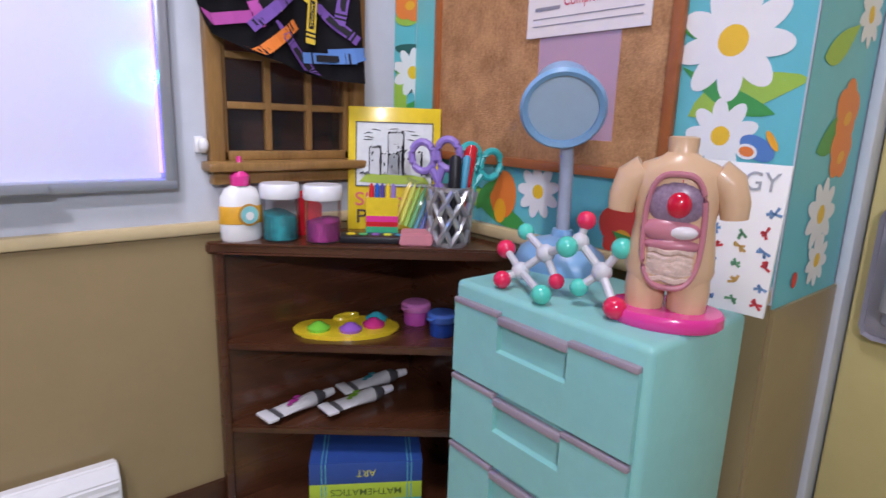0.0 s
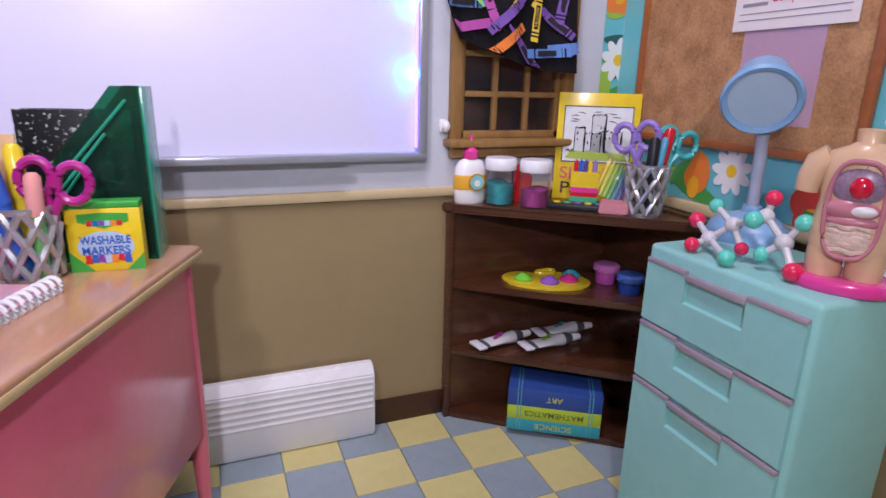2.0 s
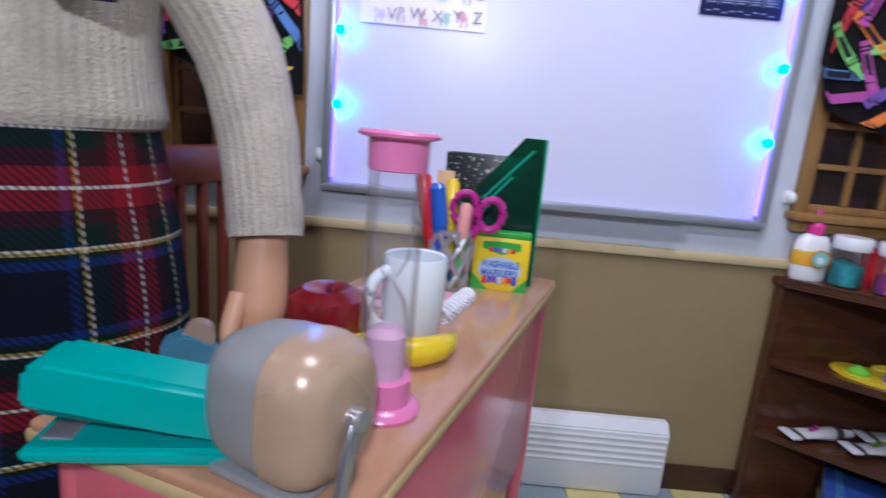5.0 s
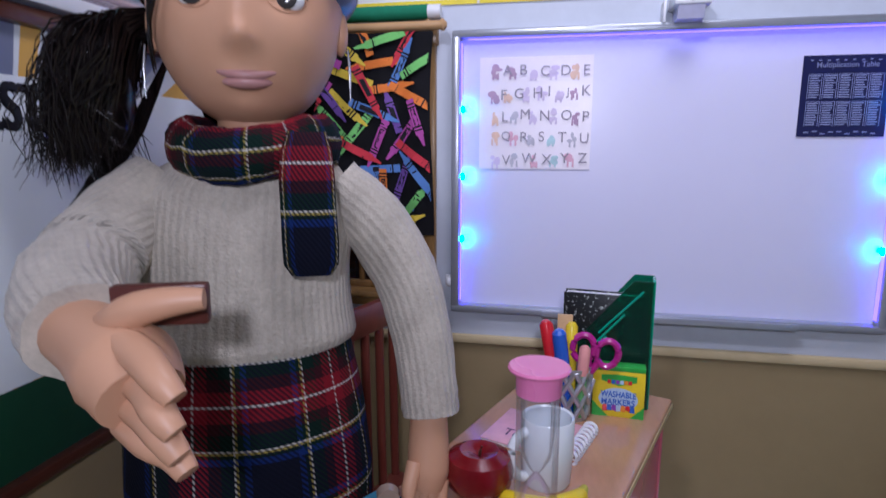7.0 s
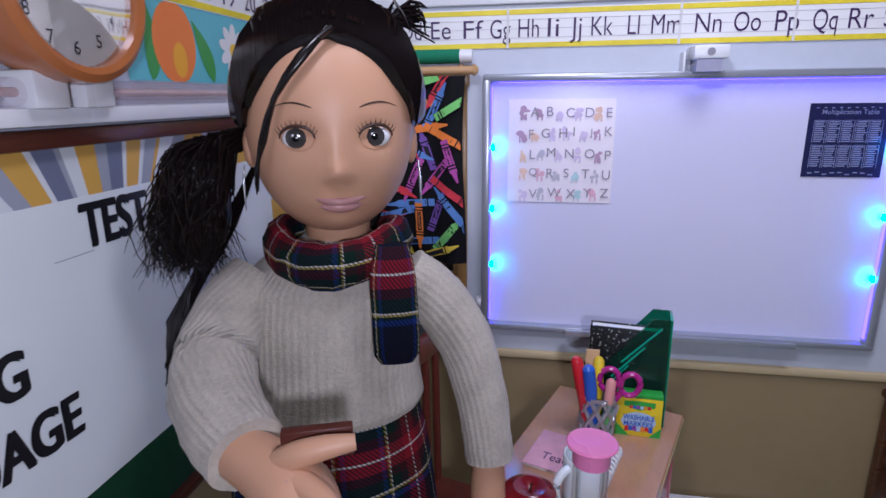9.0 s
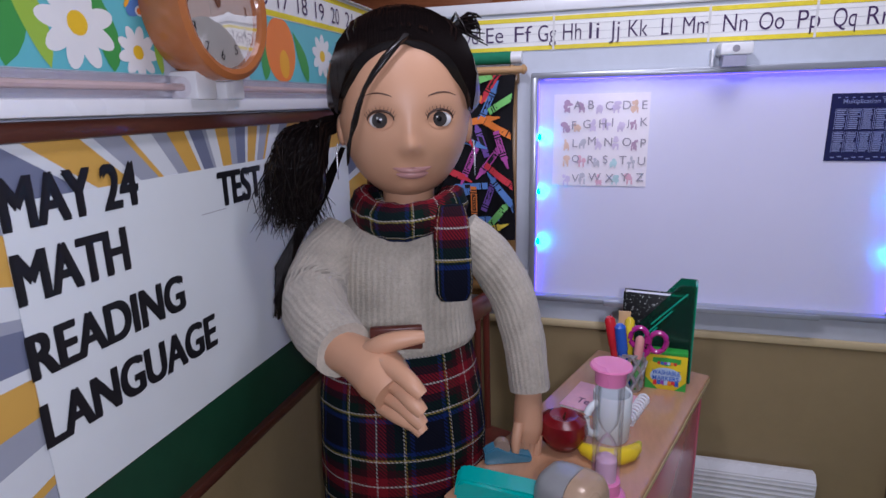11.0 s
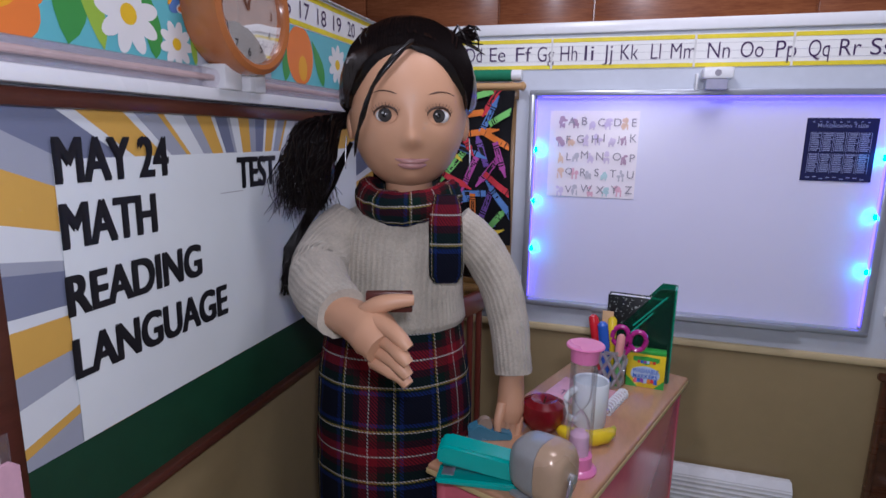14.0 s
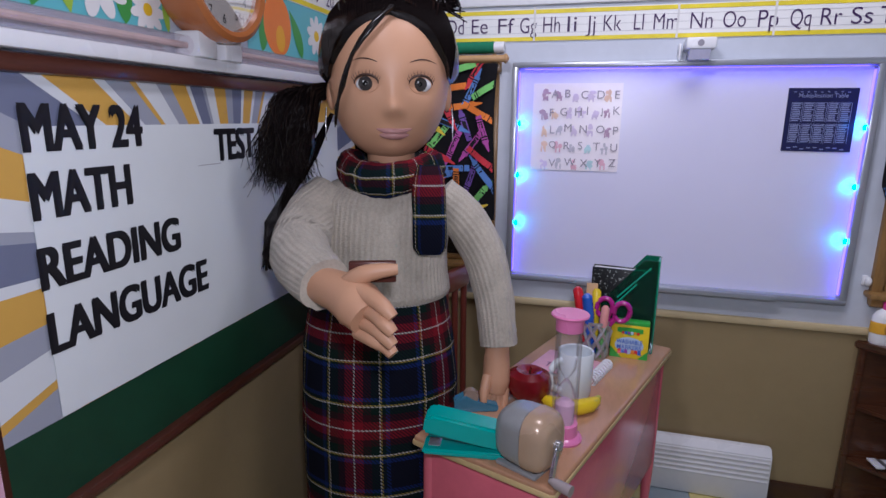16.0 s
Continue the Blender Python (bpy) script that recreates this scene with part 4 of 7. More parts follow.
# ---- floor tiles ----
bmy = box(N(), -0.34, 0.34, -0.33, 0.33, -0.03, 0, 0.006, 0, 1)
bmesh.ops.scale(bmy, vec=(U, U, U), verts=bmy.verts[:])
tile_mesh = {}
for nm, m in (("yellow", TILE_Y), ("blue", TILE_B)):
    me = bpy.data.meshes.new("tile_" + nm)
    bmy.to_mesh(me)
    me.materials.append(m)
    tile_mesh[nm] = me
bmy.free()
for i in range(-11, 6):
    for j in range(0, 16):
        cx, cyy = 1.35 + i * 0.69, 5.335 - j * 0.67
        ob = new("tile", tile_mesh["yellow" if (i + j) % 2 == 0 else "blue"])
        ob.location = (cx * U, cyy * U, FLOOR * U)
        ob.parent = floor

# ---- corner bookcase ----
bc = thing("corner_bookcase", (3.2, 5.0, FLOOR), "dark brown wooden corner bookcase with three open shelves", "bookcase")
ST = 3.02  # top of the bookcase
FL, FR_ = (1.74, 5.50), (4.15, 3.62)  # the slanting front, end to end


def shelf_slab(z0, z1, inset=0.0, lip=0.0):
    bm = N()
    a, b = FL, FR_
    slab(bm, [(a[0] - lip + inset, BACK - 0.12, z0), (a[0] - lip + inset, a[1] - lip, z0), (a[0] + 0.08, a[1] - 0.05 - lip, z0), (b[0], b[1] - lip, z0), (b[0], BACK - 0.12, z0)], (0, 0, z1 - z0))
    bmesh.ops.bevel(bm, geom=bm.edges[:], offset=0.02, segments=2, affect="EDGES")
    return bm


part("top_board", shelf_slab(ST - 0.11, ST, 0, 0.05), DARKWOOD, bc)
for z in (2.0, 1.09, 0.17):
    part("shelf_board", shelf_slab(z - 0.09, z, 0.06), DARKWOOD, bc)
part("side_panel", box(N(), 1.76, 1.84, 5.44, BACK - 0.1, FLOOR, ST - 0.11, 0.01), DARKWOOD, bc)
part("side_panel", box(N(), RIGHT - 0.10, RIGHT - 0.04, 3.66, BACK - 0.12, FLOOR, ST - 0.11, 0.01), DARKWOOD, bc)
part("back_panel", box(N(), 1.86, RIGHT - 0.1, BACK - 0.15, BACK - 0.10, FLOOR, ST - 0.11), DARKWOOD, bc)
bm = N()
slab(bm, [(1.86, 5.46, FLOOR), (1.86, 5.42, FLOOR), (4.10, 3.70, FLOOR), (4.10, 3.78, FLOOR)], (0, 0, 0.02))
part("plinth", bm, DARKWOOD, bc)

# ---- filing cabinet ----
fc = thing("filing_cabinet", (3.7, 2.5, FLOOR), "aqua plastic filing cabinet with three drawers and recessed pulls", "filing cabinet")
CX, CY0, CY1, CT = 2.77, 1.49, 3.15, 3.06
bm = N()
box(bm, CX + 0.04, 3.94, CY0, CY1, FLOOR, CT, 0.05, 0, 3)
part("body", bm, AQUA, fc)
STRIP = mat("mauve_grey_strip", (0.33, 0.28, 0.33), 0.35, var=0.08)
for z1, z0 in ((2.955, 2.355), (2.345, 1.775), (1.765, FLOOR + 0.1)):
    d = part("drawer", N(), AQUA, fc)
    bm = N()
    # front pieced round the pull, which is sunk into it
    a, b, p0, p1 = CY0 + 0.05, CY1 - 0.05, 2.03, 2.64
    pz0 = z1 - 0.31
    F, Bk = CX, CX + 0.045
    box(bm, F, Bk, a, p0, z0, z1 - 0.05)
    box(bm, F, Bk, p1, b, z0, z1 - 0.05)
    box(bm, F, Bk, p0, p1, z0, pz0)
    box(bm, F + 0.10, F + 0.12, p0, p1, pz0, z1 - 0.05)
    slab(bm, [(F, p0, pz0), (F, p1, pz0), (F + 0.10, p1, pz0 + 0.03), (F + 0.10, p0, pz0 + 0.03)], (0, 0, 0.006))
    bmesh.ops.remove_doubles(bm, verts=bm.verts[:], dist=0.0001)
    bmesh.ops.scale(bm, vec=(U, U, U), verts=bm.verts[:])
    bmesh.ops.recalc_face_normals(bm, faces=bm.faces[:])
    bm.to_mesh(d.data)
    bm.free()
    part("pull_strip", box(N(), F - 0.012, F + 0.04, a, p0, z1 - 0.055, z1 - 0.012, 0.01), STRIP, d, "mauve-grey pull strip")
    part("pull_strip", box(N(), F - 0.012, F + 0.04, p1, b, z1 - 0.055, z1 - 0.012, 0.01), STRIP, d, "mauve-grey pull strip")
    part("pull_lip", box(N(), F - 0.014, F + 0.06, p0, p1, z1 - 0.10, z1 - 0.04, 0.012), STRIP, d, "mauve-grey pull strip")

# ---- things on the cabinet ----
BLUEP = mat("soft_blue_plastic", (0.23, 0.42, 0.66), 0.3, var=0.04)
PALEB = mat("pale_blue_plastic", (0.42, 0.56, 0.70), 0.35, var=0.04)
lp = thing("desk_lamp", (3.80, 2.97, CT), "soft blue plastic desk lamp with round shade on cabinet", "lamp")
LB = (3.80, 2.97)
bm = N()
lathe(bm, [(0.42, 0), (0.42, 0.05), (0.37, 0.14), (0.25, 0.22), (0.10, 0.26), (0.09, 0.32)], (LB[0], LB[1], CT), 36, sx=0.78)
part("base", bm, BLUEP, lp)
bm = N()
tube(bm, [(LB[0], LB[1], CT + 0.30), (LB[0], LB[1] + 0.01, CT + 0.8), (LB[0] - 0.02, LB[1] + 0.03, CT + 1.25)], 0.055, 14)
part("stem", bm, mat("grey_blue_stem", (0.36, 0.40, 0.50), 0.35), lp)
hd = Vector((3.60, 2.90, 4.35))
aim = Vector((-0.66, -0.60, -0.42)).normalized()
HM = Matrix.Translation(hd) @ aim.to_track_quat("Z", "Y").to_matrix().to_4x4() @ Matrix.Scale(0.92, 4)
bm = N()
lathe(bm, [(0.0001, -0.42), (0.20, -0.41), (0.26, -0.36), (0.285, -0.22), (0.315, 0.0), (0.345, 0.02), (0.355, 0.05), (0.33, 0.08), (0.29, 0.06), (0.285, 0.02)], seg=40, caps=False)
sd = part("shade", turned(bm, HM), BLUEP, lp)
bm = N()
lathe(bm, [(0.29, 0.0), (0.29, 0.03), (0.0001, 0.04)], seg=36, caps=True)
part("lens_disc", turned(bm, HM), PALEB, sd, "pale blue lens")

TEALB, REDB, GREYB = mat("mint_ball_plastic", (0.10, 0.62, 0.50), 0.22, var=0.03, coat=0.4), mat("pink_red_ball_plastic", (0.75, 0.02, 0.09), 0.22, var=0.03, coat=0.4), mat("light_grey_plastic", (0.60, 0.60, 0.63), 0.35, var=0.04)
ml = thing("molecule_model", (3.42, 2.7, CT), "ball-and-stick molecule model with mint and red balls", "molecule model")
atoms = {  # place, size, kind
    "a": (3.17, 2.75, 3.32, 0.066, 2), "b": (3.10, 2.92, 3.16, 0.066, 2), "c": (3.22, 2.49, 3.45, 0.062, 2), "d": (3.18, 2.26, 3.29, 0.066, 2),
    "e": (3.22, 3.20, 3.26, 0.072, 1), "f": (2.96, 2.97, 3.10, 0.064, 1), "g": (2.92, 2.55, 3.10, 0.068, 0), "h": (3.16, 2.62, 3.14, 0.056, 1), "i": (3.12, 2.39, 3.16, 0.06, 0),
    "j": (3.22, 2.15, 3.47, 0.068, 0), "k": (3.08, 2.07, 3.11, 0.072, 1), "l": (3.26, 2.48, 3.60, 0.064, 1), "m": (3.24, 3.02, 3.43, 0.062, 0), "n": (3.12, 2.52, 3.42, 0.072, 0)}
atoms = {k: (0.09 + 0.953 * x, -0.07 + 0.953 * yy, 0.175 + 0.953 * z, r, m) for k, (x, yy, z, r, m) in atoms.items()}
for k, (x, yy, z, r, m) in atoms.items():
    bm = N()
    ball(bm, (x, yy, z), r, 0, 18, 12)
    part("atom", bm, (TEALB, REDB, GREYB)[m], ml)
for p, q in ("ab", "ac", "cd", "be", "bf", "bg", "ah", "di", "dj", "dk", "cl", "am", "an", "nc"):
    bm = N()
    tube(bm, [atoms[p][:3], atoms[q][:3]], 0.027, 8)
    part("bond", bm, GREYB, ml)

SKINT = mat("beige_torso_plastic", (0.66, 0.44, 0.27), 0.3, var=0.05, coat=0.2)
MAGENTA = mat("hot_pink_plastic", (0.75, 0.05, 0.30), 0.22, var=0.04, coat=0.4)
LUNG = mat("dark_mottled_lung", (0.12, 0.07, 0.12), 0.3, scale=700, col2=(0.35, 0.25, 0.35))
LIVER = mat("pink_organ", (0.52, 0.20, 0.25), 0.25, var=0.1)
GUT = mat("pale_gut", (0.70, 0.52, 0.44), 0.3, var=0.2, scale=600, bump=0.9, bscale=500)
bm = N()
TX = 3.72
lathe(bm, [(0.44, 0), (0.46, 0.02), (0.46, 0.09), (0.44, 0.11)], (0, 0, 0), 40, 1, sx=0.72)
# trunk, swept as upright ovals; front faces -x
rows = []
for z, w, d in ((0.30, 0.30, 0.20), (0.40, 0.34, 0.22), (0.55, 0.325, 0.20), (0.75, 0.30, 0.19), (0.95, 0.32, 0.20), (1.08, 0.33, 0.19), (1.16, 0.28, 0.17), (1.21, 0.15, 0.13), (1.24, 0.11, 0.11), (1.34, 0.115, 0.115), (1.35, 0.08, 0.08)):
    rows.append([bm.verts.new((d * math.cos(a), w * math.sin(a), z)) for a in (2 * math.pi * i / 28 for i in range(28))])
for a, b in zip(rows, rows[1:]):
    for i in range(28):
        bm.faces.new((a[i], a[(i + 1) % 28], b[(i + 1) % 28], b[i]))
bm.faces.new(rows[0][::-1]), bm.faces.new(rows[-1])
for s in (1, -1):
    tube(bm, [(0, s * 0.16, 0.10), (0, s * 0.165, 0.25), (0, s * 0.16, 0.42)], [0.15, 0.16, 0.15], 18)
    tube(bm, [(0, s * 0.26, 1.10), (0, s * 0.36, 1.03), (-0.01, s * 0.41, 0.90), (-0.01, s * 0.42, 0.80)], [0.12, 0.13, 0.115, 0.10], 16, 0, (1, 0, 0))
# opening rim and organs
rim = []
for i in range(41):
    t = 2 * math.pi * i / 40
    ry, rz = math.copysign(abs(math.sin(t)) ** 0.62, math.sin(t)), math.copysign(abs(math.cos(t)) ** 0.75, math.cos(t))
    yy = 0.215 * ry
    rim.append((-0.012 - 0.20 * math.sqrt(max(0.05, 1 - (yy / 0.315) ** 2)), yy, 0.70 - 0.40 * rz))
tube(bm, rim, 0.022, 8, 3)
ball(bm, (-0.112, 0, 0.90), (0.115, 0.225, 0.20), 2)
ball(bm, (-0.19, -0.02, 0.89), (0.075, 0.095, 0.095), 5)
tube(bm, [(-0.17, -0.02, 0.96), (-0.17, -0.03, 1.06)], 0.022, 8, 5)
ball(bm, (-0.13, 0.02, 0.70), (0.10, 0.225, 0.105), 3)
ball(bm, (-0.19, -0.06, 0.70), (0.05, 0.12, 0.05), 6)
ball(bm, (-0.125, 0, 0.60), (0.105, 0.22, 0.07), 3)
ball(bm, (-0.12, 0, 0.45), (0.115, 0.205, 0.15), 4)
for i in range(5):
    tube(bm, [(-0.215 + 0.02 * abs(k), k * 0.07, 0.36 + i * 0.05 + 0.012 * math.sin(k * 2.4 + i)) for k in (-2.3, -1.5, -0.7, 0, 0.7, 1.5, 2.3)], 0.027, 7, 4)
turned(bm, Matrix.Translation((3.29, 1.73, CT)) @ Matrix.Rotation(radians(28), 4, "Z") @ Matrix.Diagonal((0.78, 0.75, 0.83, 1)))
tors = tagged(part("anatomy_torso", bm, [SKINT, MAGENTA, LUNG, LIVER, GUT, mat("red_heart", (0.62, 0.01, 0.04), 0.2, coat=0.4), mat("white_stomach", (0.74, 0.70, 0.72), 0.25)]), "beige anatomy torso model with open organs on pink base", "anatomy model")

bk = thing("biology_booklet", (4.1, 1.85, CT), "white biology booklet with small coloured drawings leaning on the wall", "booklet")
LEAN = Matrix.Translation((3.82, 1.75, CT)) @ Matrix.Rotation(radians(5), 4, "Y") @ Matrix.Rotation(radians(8), 4, "Z")
part("cover", turned(box(N(), 0, 0.03, -0.38, 0.38, 0, 0.97, 0.006), LEAN), PAPER, bk)
part("title", turned(words("BIOLOGY", 0.66, 0.12, 0.0), LEAN @ Matrix.Translation((-0.006, 0.33, 0.80)) @ TORIGHT), mat("grey_title_ink", (0.42, 0.45, 0.50), 0.5), bk)
rnd = random.Random(11)
DRAW = [mat("drawing_" + n, c, 0.6) for n, c in (("red", (0.55, 0.05, 0.06)), ("green", (0.12, 0.32, 0.16)), ("blue", (0.15, 0.28, 0.50)), ("ochre", (0.55, 0.35, 0.10)))]
for r in range(6):
    for c in range(5):
        bm = N()
        y0, z0 = -0.32 + c * 0.155 + rnd.uniform(-0.02, 0.02), 0.08 + r * 0.115 + rnd.uniform(-0.015, 0.015)
        for _ in range(5):
            a, l = rnd.uniform(0, 6.28), rnd.uniform(0.025, 0.05)
            p, q = (y0, z0), (y0 + l * math.cos(a), z0 + l * math.sin(a))
            n_ = (-math.sin(a) * 0.006, math.cos(a) * 0.006)
            bm.faces.new([bm.verts.new((-0.004, u_, v_)) for u_, v_ in ((p[0] - n_[0], p[1] - n_[1]), (p[0] + n_[0], p[1] + n_[1]), (q[0] + n_[0] * 1.6, q[1] + n_[1] * 1.6), (q[0] - n_[0] * 1.6, q[1] - n_[1] * 1.6))])
        part("drawing", turned(bm, LEAN), DRAW[(r * 2 + c) % 4], bk)

# ---- things on the bookcase top ----
SILVER = mat("silver_plastic", (0.52, 0.53, 0.56), 0.28, metal=0.7, var=0.1)


def mesh_cup(at, r, h):
    """A pen cup of crossing slanted strips between two rims."""
    c = thing("pen_cup", at, "silver lattice pen cup full of pens and scissors", "pen cup", "pen cups")
    x, yy, z = at
    bm = N()
    lathe(bm, [(0.0001, 0), (r * 0.92, 0), (r * 0.94, 0.04), (r * 0.88, 0.045), (0.0001, 0.02)], at, 28, caps=False)
    part("bottom", bm, SILVER, c)
    bm = N()
    lathe(bm, [(r * 1.02, h - 0.045), (r * 1.05, h - 0.03), (r * 1.05, h), (r * 0.95, h), (r * 0.95, h - 0.045), (r * 1.02, h - 0.045)], at, 28, caps=False)
    part("rim", bm, SILVER, c)
    for s in (1, -1):
        for i in range(9):
            bm = N()
            pts = []
            for k in range(7):
                f = k / 6
                a = 2 * math.pi * i / 9 + s * f * 1.35
                rr = r * (0.92 + 0.08 * f)
                pts.append((x + rr * math.cos(a), yy + rr * math.sin(a), z + 0.03 + (h - 0.06) * f))
            tube(bm, pts, 0.030 * r / 0.2, 6)
            part("strip", bm, SILVER, c)
    return c


def scissors(at, m, lean, size=1.0, turn=0.0):
    s = thing("scissors", at, "small scissors standing with loop handles upward in a cup", "scissors", "scissors")
    T = Matrix.Translation(at) @ Matrix.Rotation(turn, 4, "Z") @ Matrix.Rotation(lean, 4, "Y") @ Matrix.Scale(size, 4)
    for sg in (1, -1):
        bm = N()
        tube(bm, [(sg * 0.12 + 0.105 * math.cos(t), 0, 0.72 + 0.135 * math.sin(t)) for t in (2 * math.pi * k / 20 for k in range(21))], 0.035, 8)
        tube(bm, [(sg * 0.05, 0, 0.60), (-sg * 0.02, 0, 0.42)], [0.04, 0.03], 8)
        part("handle_loop", turned(bm, T), m, s)
        bm = N()
        slab(bm, [(-sg * 0.02, sg * 0.01, 0.45), (-sg * 0.07, sg * 0.01, 0.42), (-sg * 0.05, sg * 0.01, 0.06), (-sg * 0.03, sg * 0.01, 0.03)], (0, 0.012, 0))
        part("blade", turned(bm, T), SILVER, s)
    return s


def pen(at, tip, r, m, capm, label, kind="pen"):
    p = thing(kind, at, label, kind, "pens in cups")
    a, b = Vector(at), Vector(tip)
    bm = N()
    tube(bm, [a, a.lerp(b, 0.62)], r, 12)
    part("barrel", bm, m, p)
    bm = N()
    tube(bm, [a.lerp(b, 0.6), a.lerp(b, 0.96), b], [r * 1.12, r * 1.08, r * 0.6], 12)
    part("cap", bm, capm, p)
    return p


PURPLE, TEALP = mat("lilac_handle_plastic", (0.30, 0.20, 0.58), 0.3), mat("teal_handle_plastic", (0.05, 0.45, 0.45), 0.3)
RED, BLUE = mat("red_plastic", (0.62, 0.02, 0.03), 0.22, coat=0.3), mat("blue_plastic", (0.03, 0.12, 0.55), 0.25, coat=0.3)
YELLOW = mat("yellow_plastic", (0.80, 0.60, 0.02), 0.25, coat=0.3)
CA = (3.66, 4.27, ST)
mesh_cup(CA, 0.205, 0.58)
scissors((CA[0] - 0.05, CA[1] + 0.02, ST + 0.12), PURPLE, radians(-8), 1.05, radians(-50))
scissors((CA[0] + 0.10, CA[1] - 0.06, ST + 0.12), TEALP, radians(14), 1.0, radians(-20))
pen((CA[0] - 0.02, CA[1] - 0.08, ST + 0.04), (CA[0] - 0.03, CA[1] - 0.10, ST + 0.88), 0.055, BLACK, BLACK, "black marker standing in a lattice cup", "marker")
pen((CA[0] + 0.03, CA[1] - 0.07, ST + 0.04), (CA[0] + 0.09, CA[1] - 0.13, ST + 0.88), 0.035, GREYB, mat("sky_pen_cap", (0.10, 0.40, 0.60), 0.3), "grey pen with sky-blue top in a lattice cup")
pen((CA[0] + 0.06, CA[1] - 0.02, ST + 0.04), (CA[0] + 0.17, CA[1] - 0.10, ST + 0.98), 0.06, RED, RED, "red marker standing in a lattice cup", "marker")

# glue bottle
gl = thing("glue_bottle", (2.02, 5.40, ST), "white glue bottle with pink nozzle and orange label", "glue bottle")
GP = (2.03, 5.46, ST)
bm = N()
lathe(bm, [(0.0001, 0), (0.185, 0.0), (0.20, 0.03), (0.205, 0.20), (0.195, 0.42), (0.15, 0.50), (0.07, 0.54), (0.07, 0.56)], GP, 32, sx=1.0, sy=0.6)
part("bottle", bm, mat("white_bottle_plastic", (0.80, 0.80, 0.80), 0.25, var=0.02), gl)
bm = N()
lathe(bm, [(0.207, 0.17), (0.211, 0.18), (0.206, 0.33), (0.202, 0.34)], GP, 32, sx=1.0, sy=0.62, caps=False)
lab = part("label_band", bm, mat("orange_label", (0.80, 0.42, 0.03), 0.4), gl)
bm = N()
tube(bm, [(GP[0] + 0.03, GP[1] - 0.128, ST + 0.26), (GP[0] + 0.03, GP[1] - 0.142, ST + 0.26)], 0.105, 24)
part("label_ring", bm, mat("brown_ring", (0.55, 0.28, 0.04), 0.4), lab)
bm = N()
tube(bm, [(GP[0] + 0.03, GP[1] - 0.142, ST + 0.26), (GP[0] + 0.03, GP[1] - 0.148, ST + 0.26)], 0.085, 24)
tube(bm, [(GP[0] + 0.03, GP[1] - 0.148, ST + 0.25), (GP[0] + 0.03, GP[1] - 0.151, ST + 0.25)], 0.04, 16, 1)
part("label_drop", bm, [mat("pale_teal_drop", (0.25, 0.60, 0.62), 0.4), PAPER], lab)
bm = N()
lathe(bm, [(0.085, 0.53), (0.09, 0.62), (0.055, 0.66), (0.028, 0.70), (0.02, 0.80), (0.0001, 0.81)], GP, 24, caps=False)
part("nozzle", bm, MAGENTA, gl, "hot pink nozzle")


def glitter_jar(at, col, fill, label):
    j = thing("glitter_jar", at, label, "jar", "glitter jars")
    bm = N()
    lathe(bm, [(0.165, 0), (0.175, 0.02), (0.175, 0.40), (0.16, 0.43)], at, 28)
    part("jar_wall", bm, clear("jar_plastic", (0.97, 0.97, 0.98), 0.05, 1.2, 0.03), j, "clear plastic wall").visible_shadow = False
    bm = N()
    rows = lathe(bm, [(0.0001, 0.015), (0.158, 0.02), (0.158, fill), (0.08, fill + 0.03), (0.0001, fill + 0.035)], at, 24, caps=False)
    for w in rows[2] + rows[3]:
        w.co.z += 0.02 * math.sin(9 * w.co.x) + 0.015 * math.cos(14 * w.co.y)
    part("glitter", bm, mat("glitter_" + label.split()[0], col, 0.25, metal=0.5, scale=1600, var=0.45, bump=1.0, bscale=1800), j)
    bm = N()
    lathe(bm, [(0.185, 0.42), (0.19, 0.43), (0.19, 0.54), (0.175, 0.56), (0.0001, 0.56)], at, 32, caps=False)
    part("lid", bm, WHITE, j, "white screw lid")


glitter_jar((2.34, 5.26, ST), (0.02, 0.42, 0.46), 0.25, "teal glitter in a clear jar with white lid")
glitter_jar((2.66, 4.99, ST), (0.48, 0.04, 0.30), 0.22, "magenta glitter in a clear jar with white lid")

# red-handled sheet and small brush behind the jars
sc = thing("craft_sponge", (2.62, 5.32, ST), "red and orange craft sponge behind the jars", "sponge")
bm = N()
slab(bm, [(2.60, 5.36, ST), (2.82, 5.36, ST), (2.84, 5.36, ST + 0.3), (2.66, 5.36, ST + 0.46), (2.58, 5.36, ST + 0.4)], (0, 0.08, 0))
part("body", bm, RED, sc)

# sketch pad
sp = thing("sketch_pad", (3.55, 5.3, ST), "yellow sketch pad with a castle drawing leaning in the corner", "sketch pad")
PM = Matrix.Translation((3.60, 5.16, ST)) @ Matrix.Rotation(radians(-35), 4, "Z") @ Matrix.Rotation(radians(-7), 4, "X")
part("pad", turned(box(N(), -0.50, 0.50, 0, 0.08, 0, 1.33, 0.008), PM), YELLOW, sp)
part("picture", turned(box(N(), -0.41, 0.41, -0.006, -0.001, 0.48, 1.16), PM), mat("picture_white", (0.72, 0.76, 0.78), 0.5), sp, "castle drawing")
bm = N()
for a, b, c, d in ((-0.42, 0.42, 0.47, 0.482), (-0.42, 0.42, 1.158, 1.17), (-0.42, -0.408, 0.482, 1.158), (0.408, 0.42, 0.482, 1.158)):
    box(bm, a, b, -0.012, -0.007, c, d)
part("picture_border", turned(bm, PM), BLACK, sp)
LAWN, STONE = mat("grass_green_ink", (0.38, 0.52, 0.05), 0.5), mat("stone_white_wash", (0.62, 0.65, 0.67), 0.5)
bm = N()
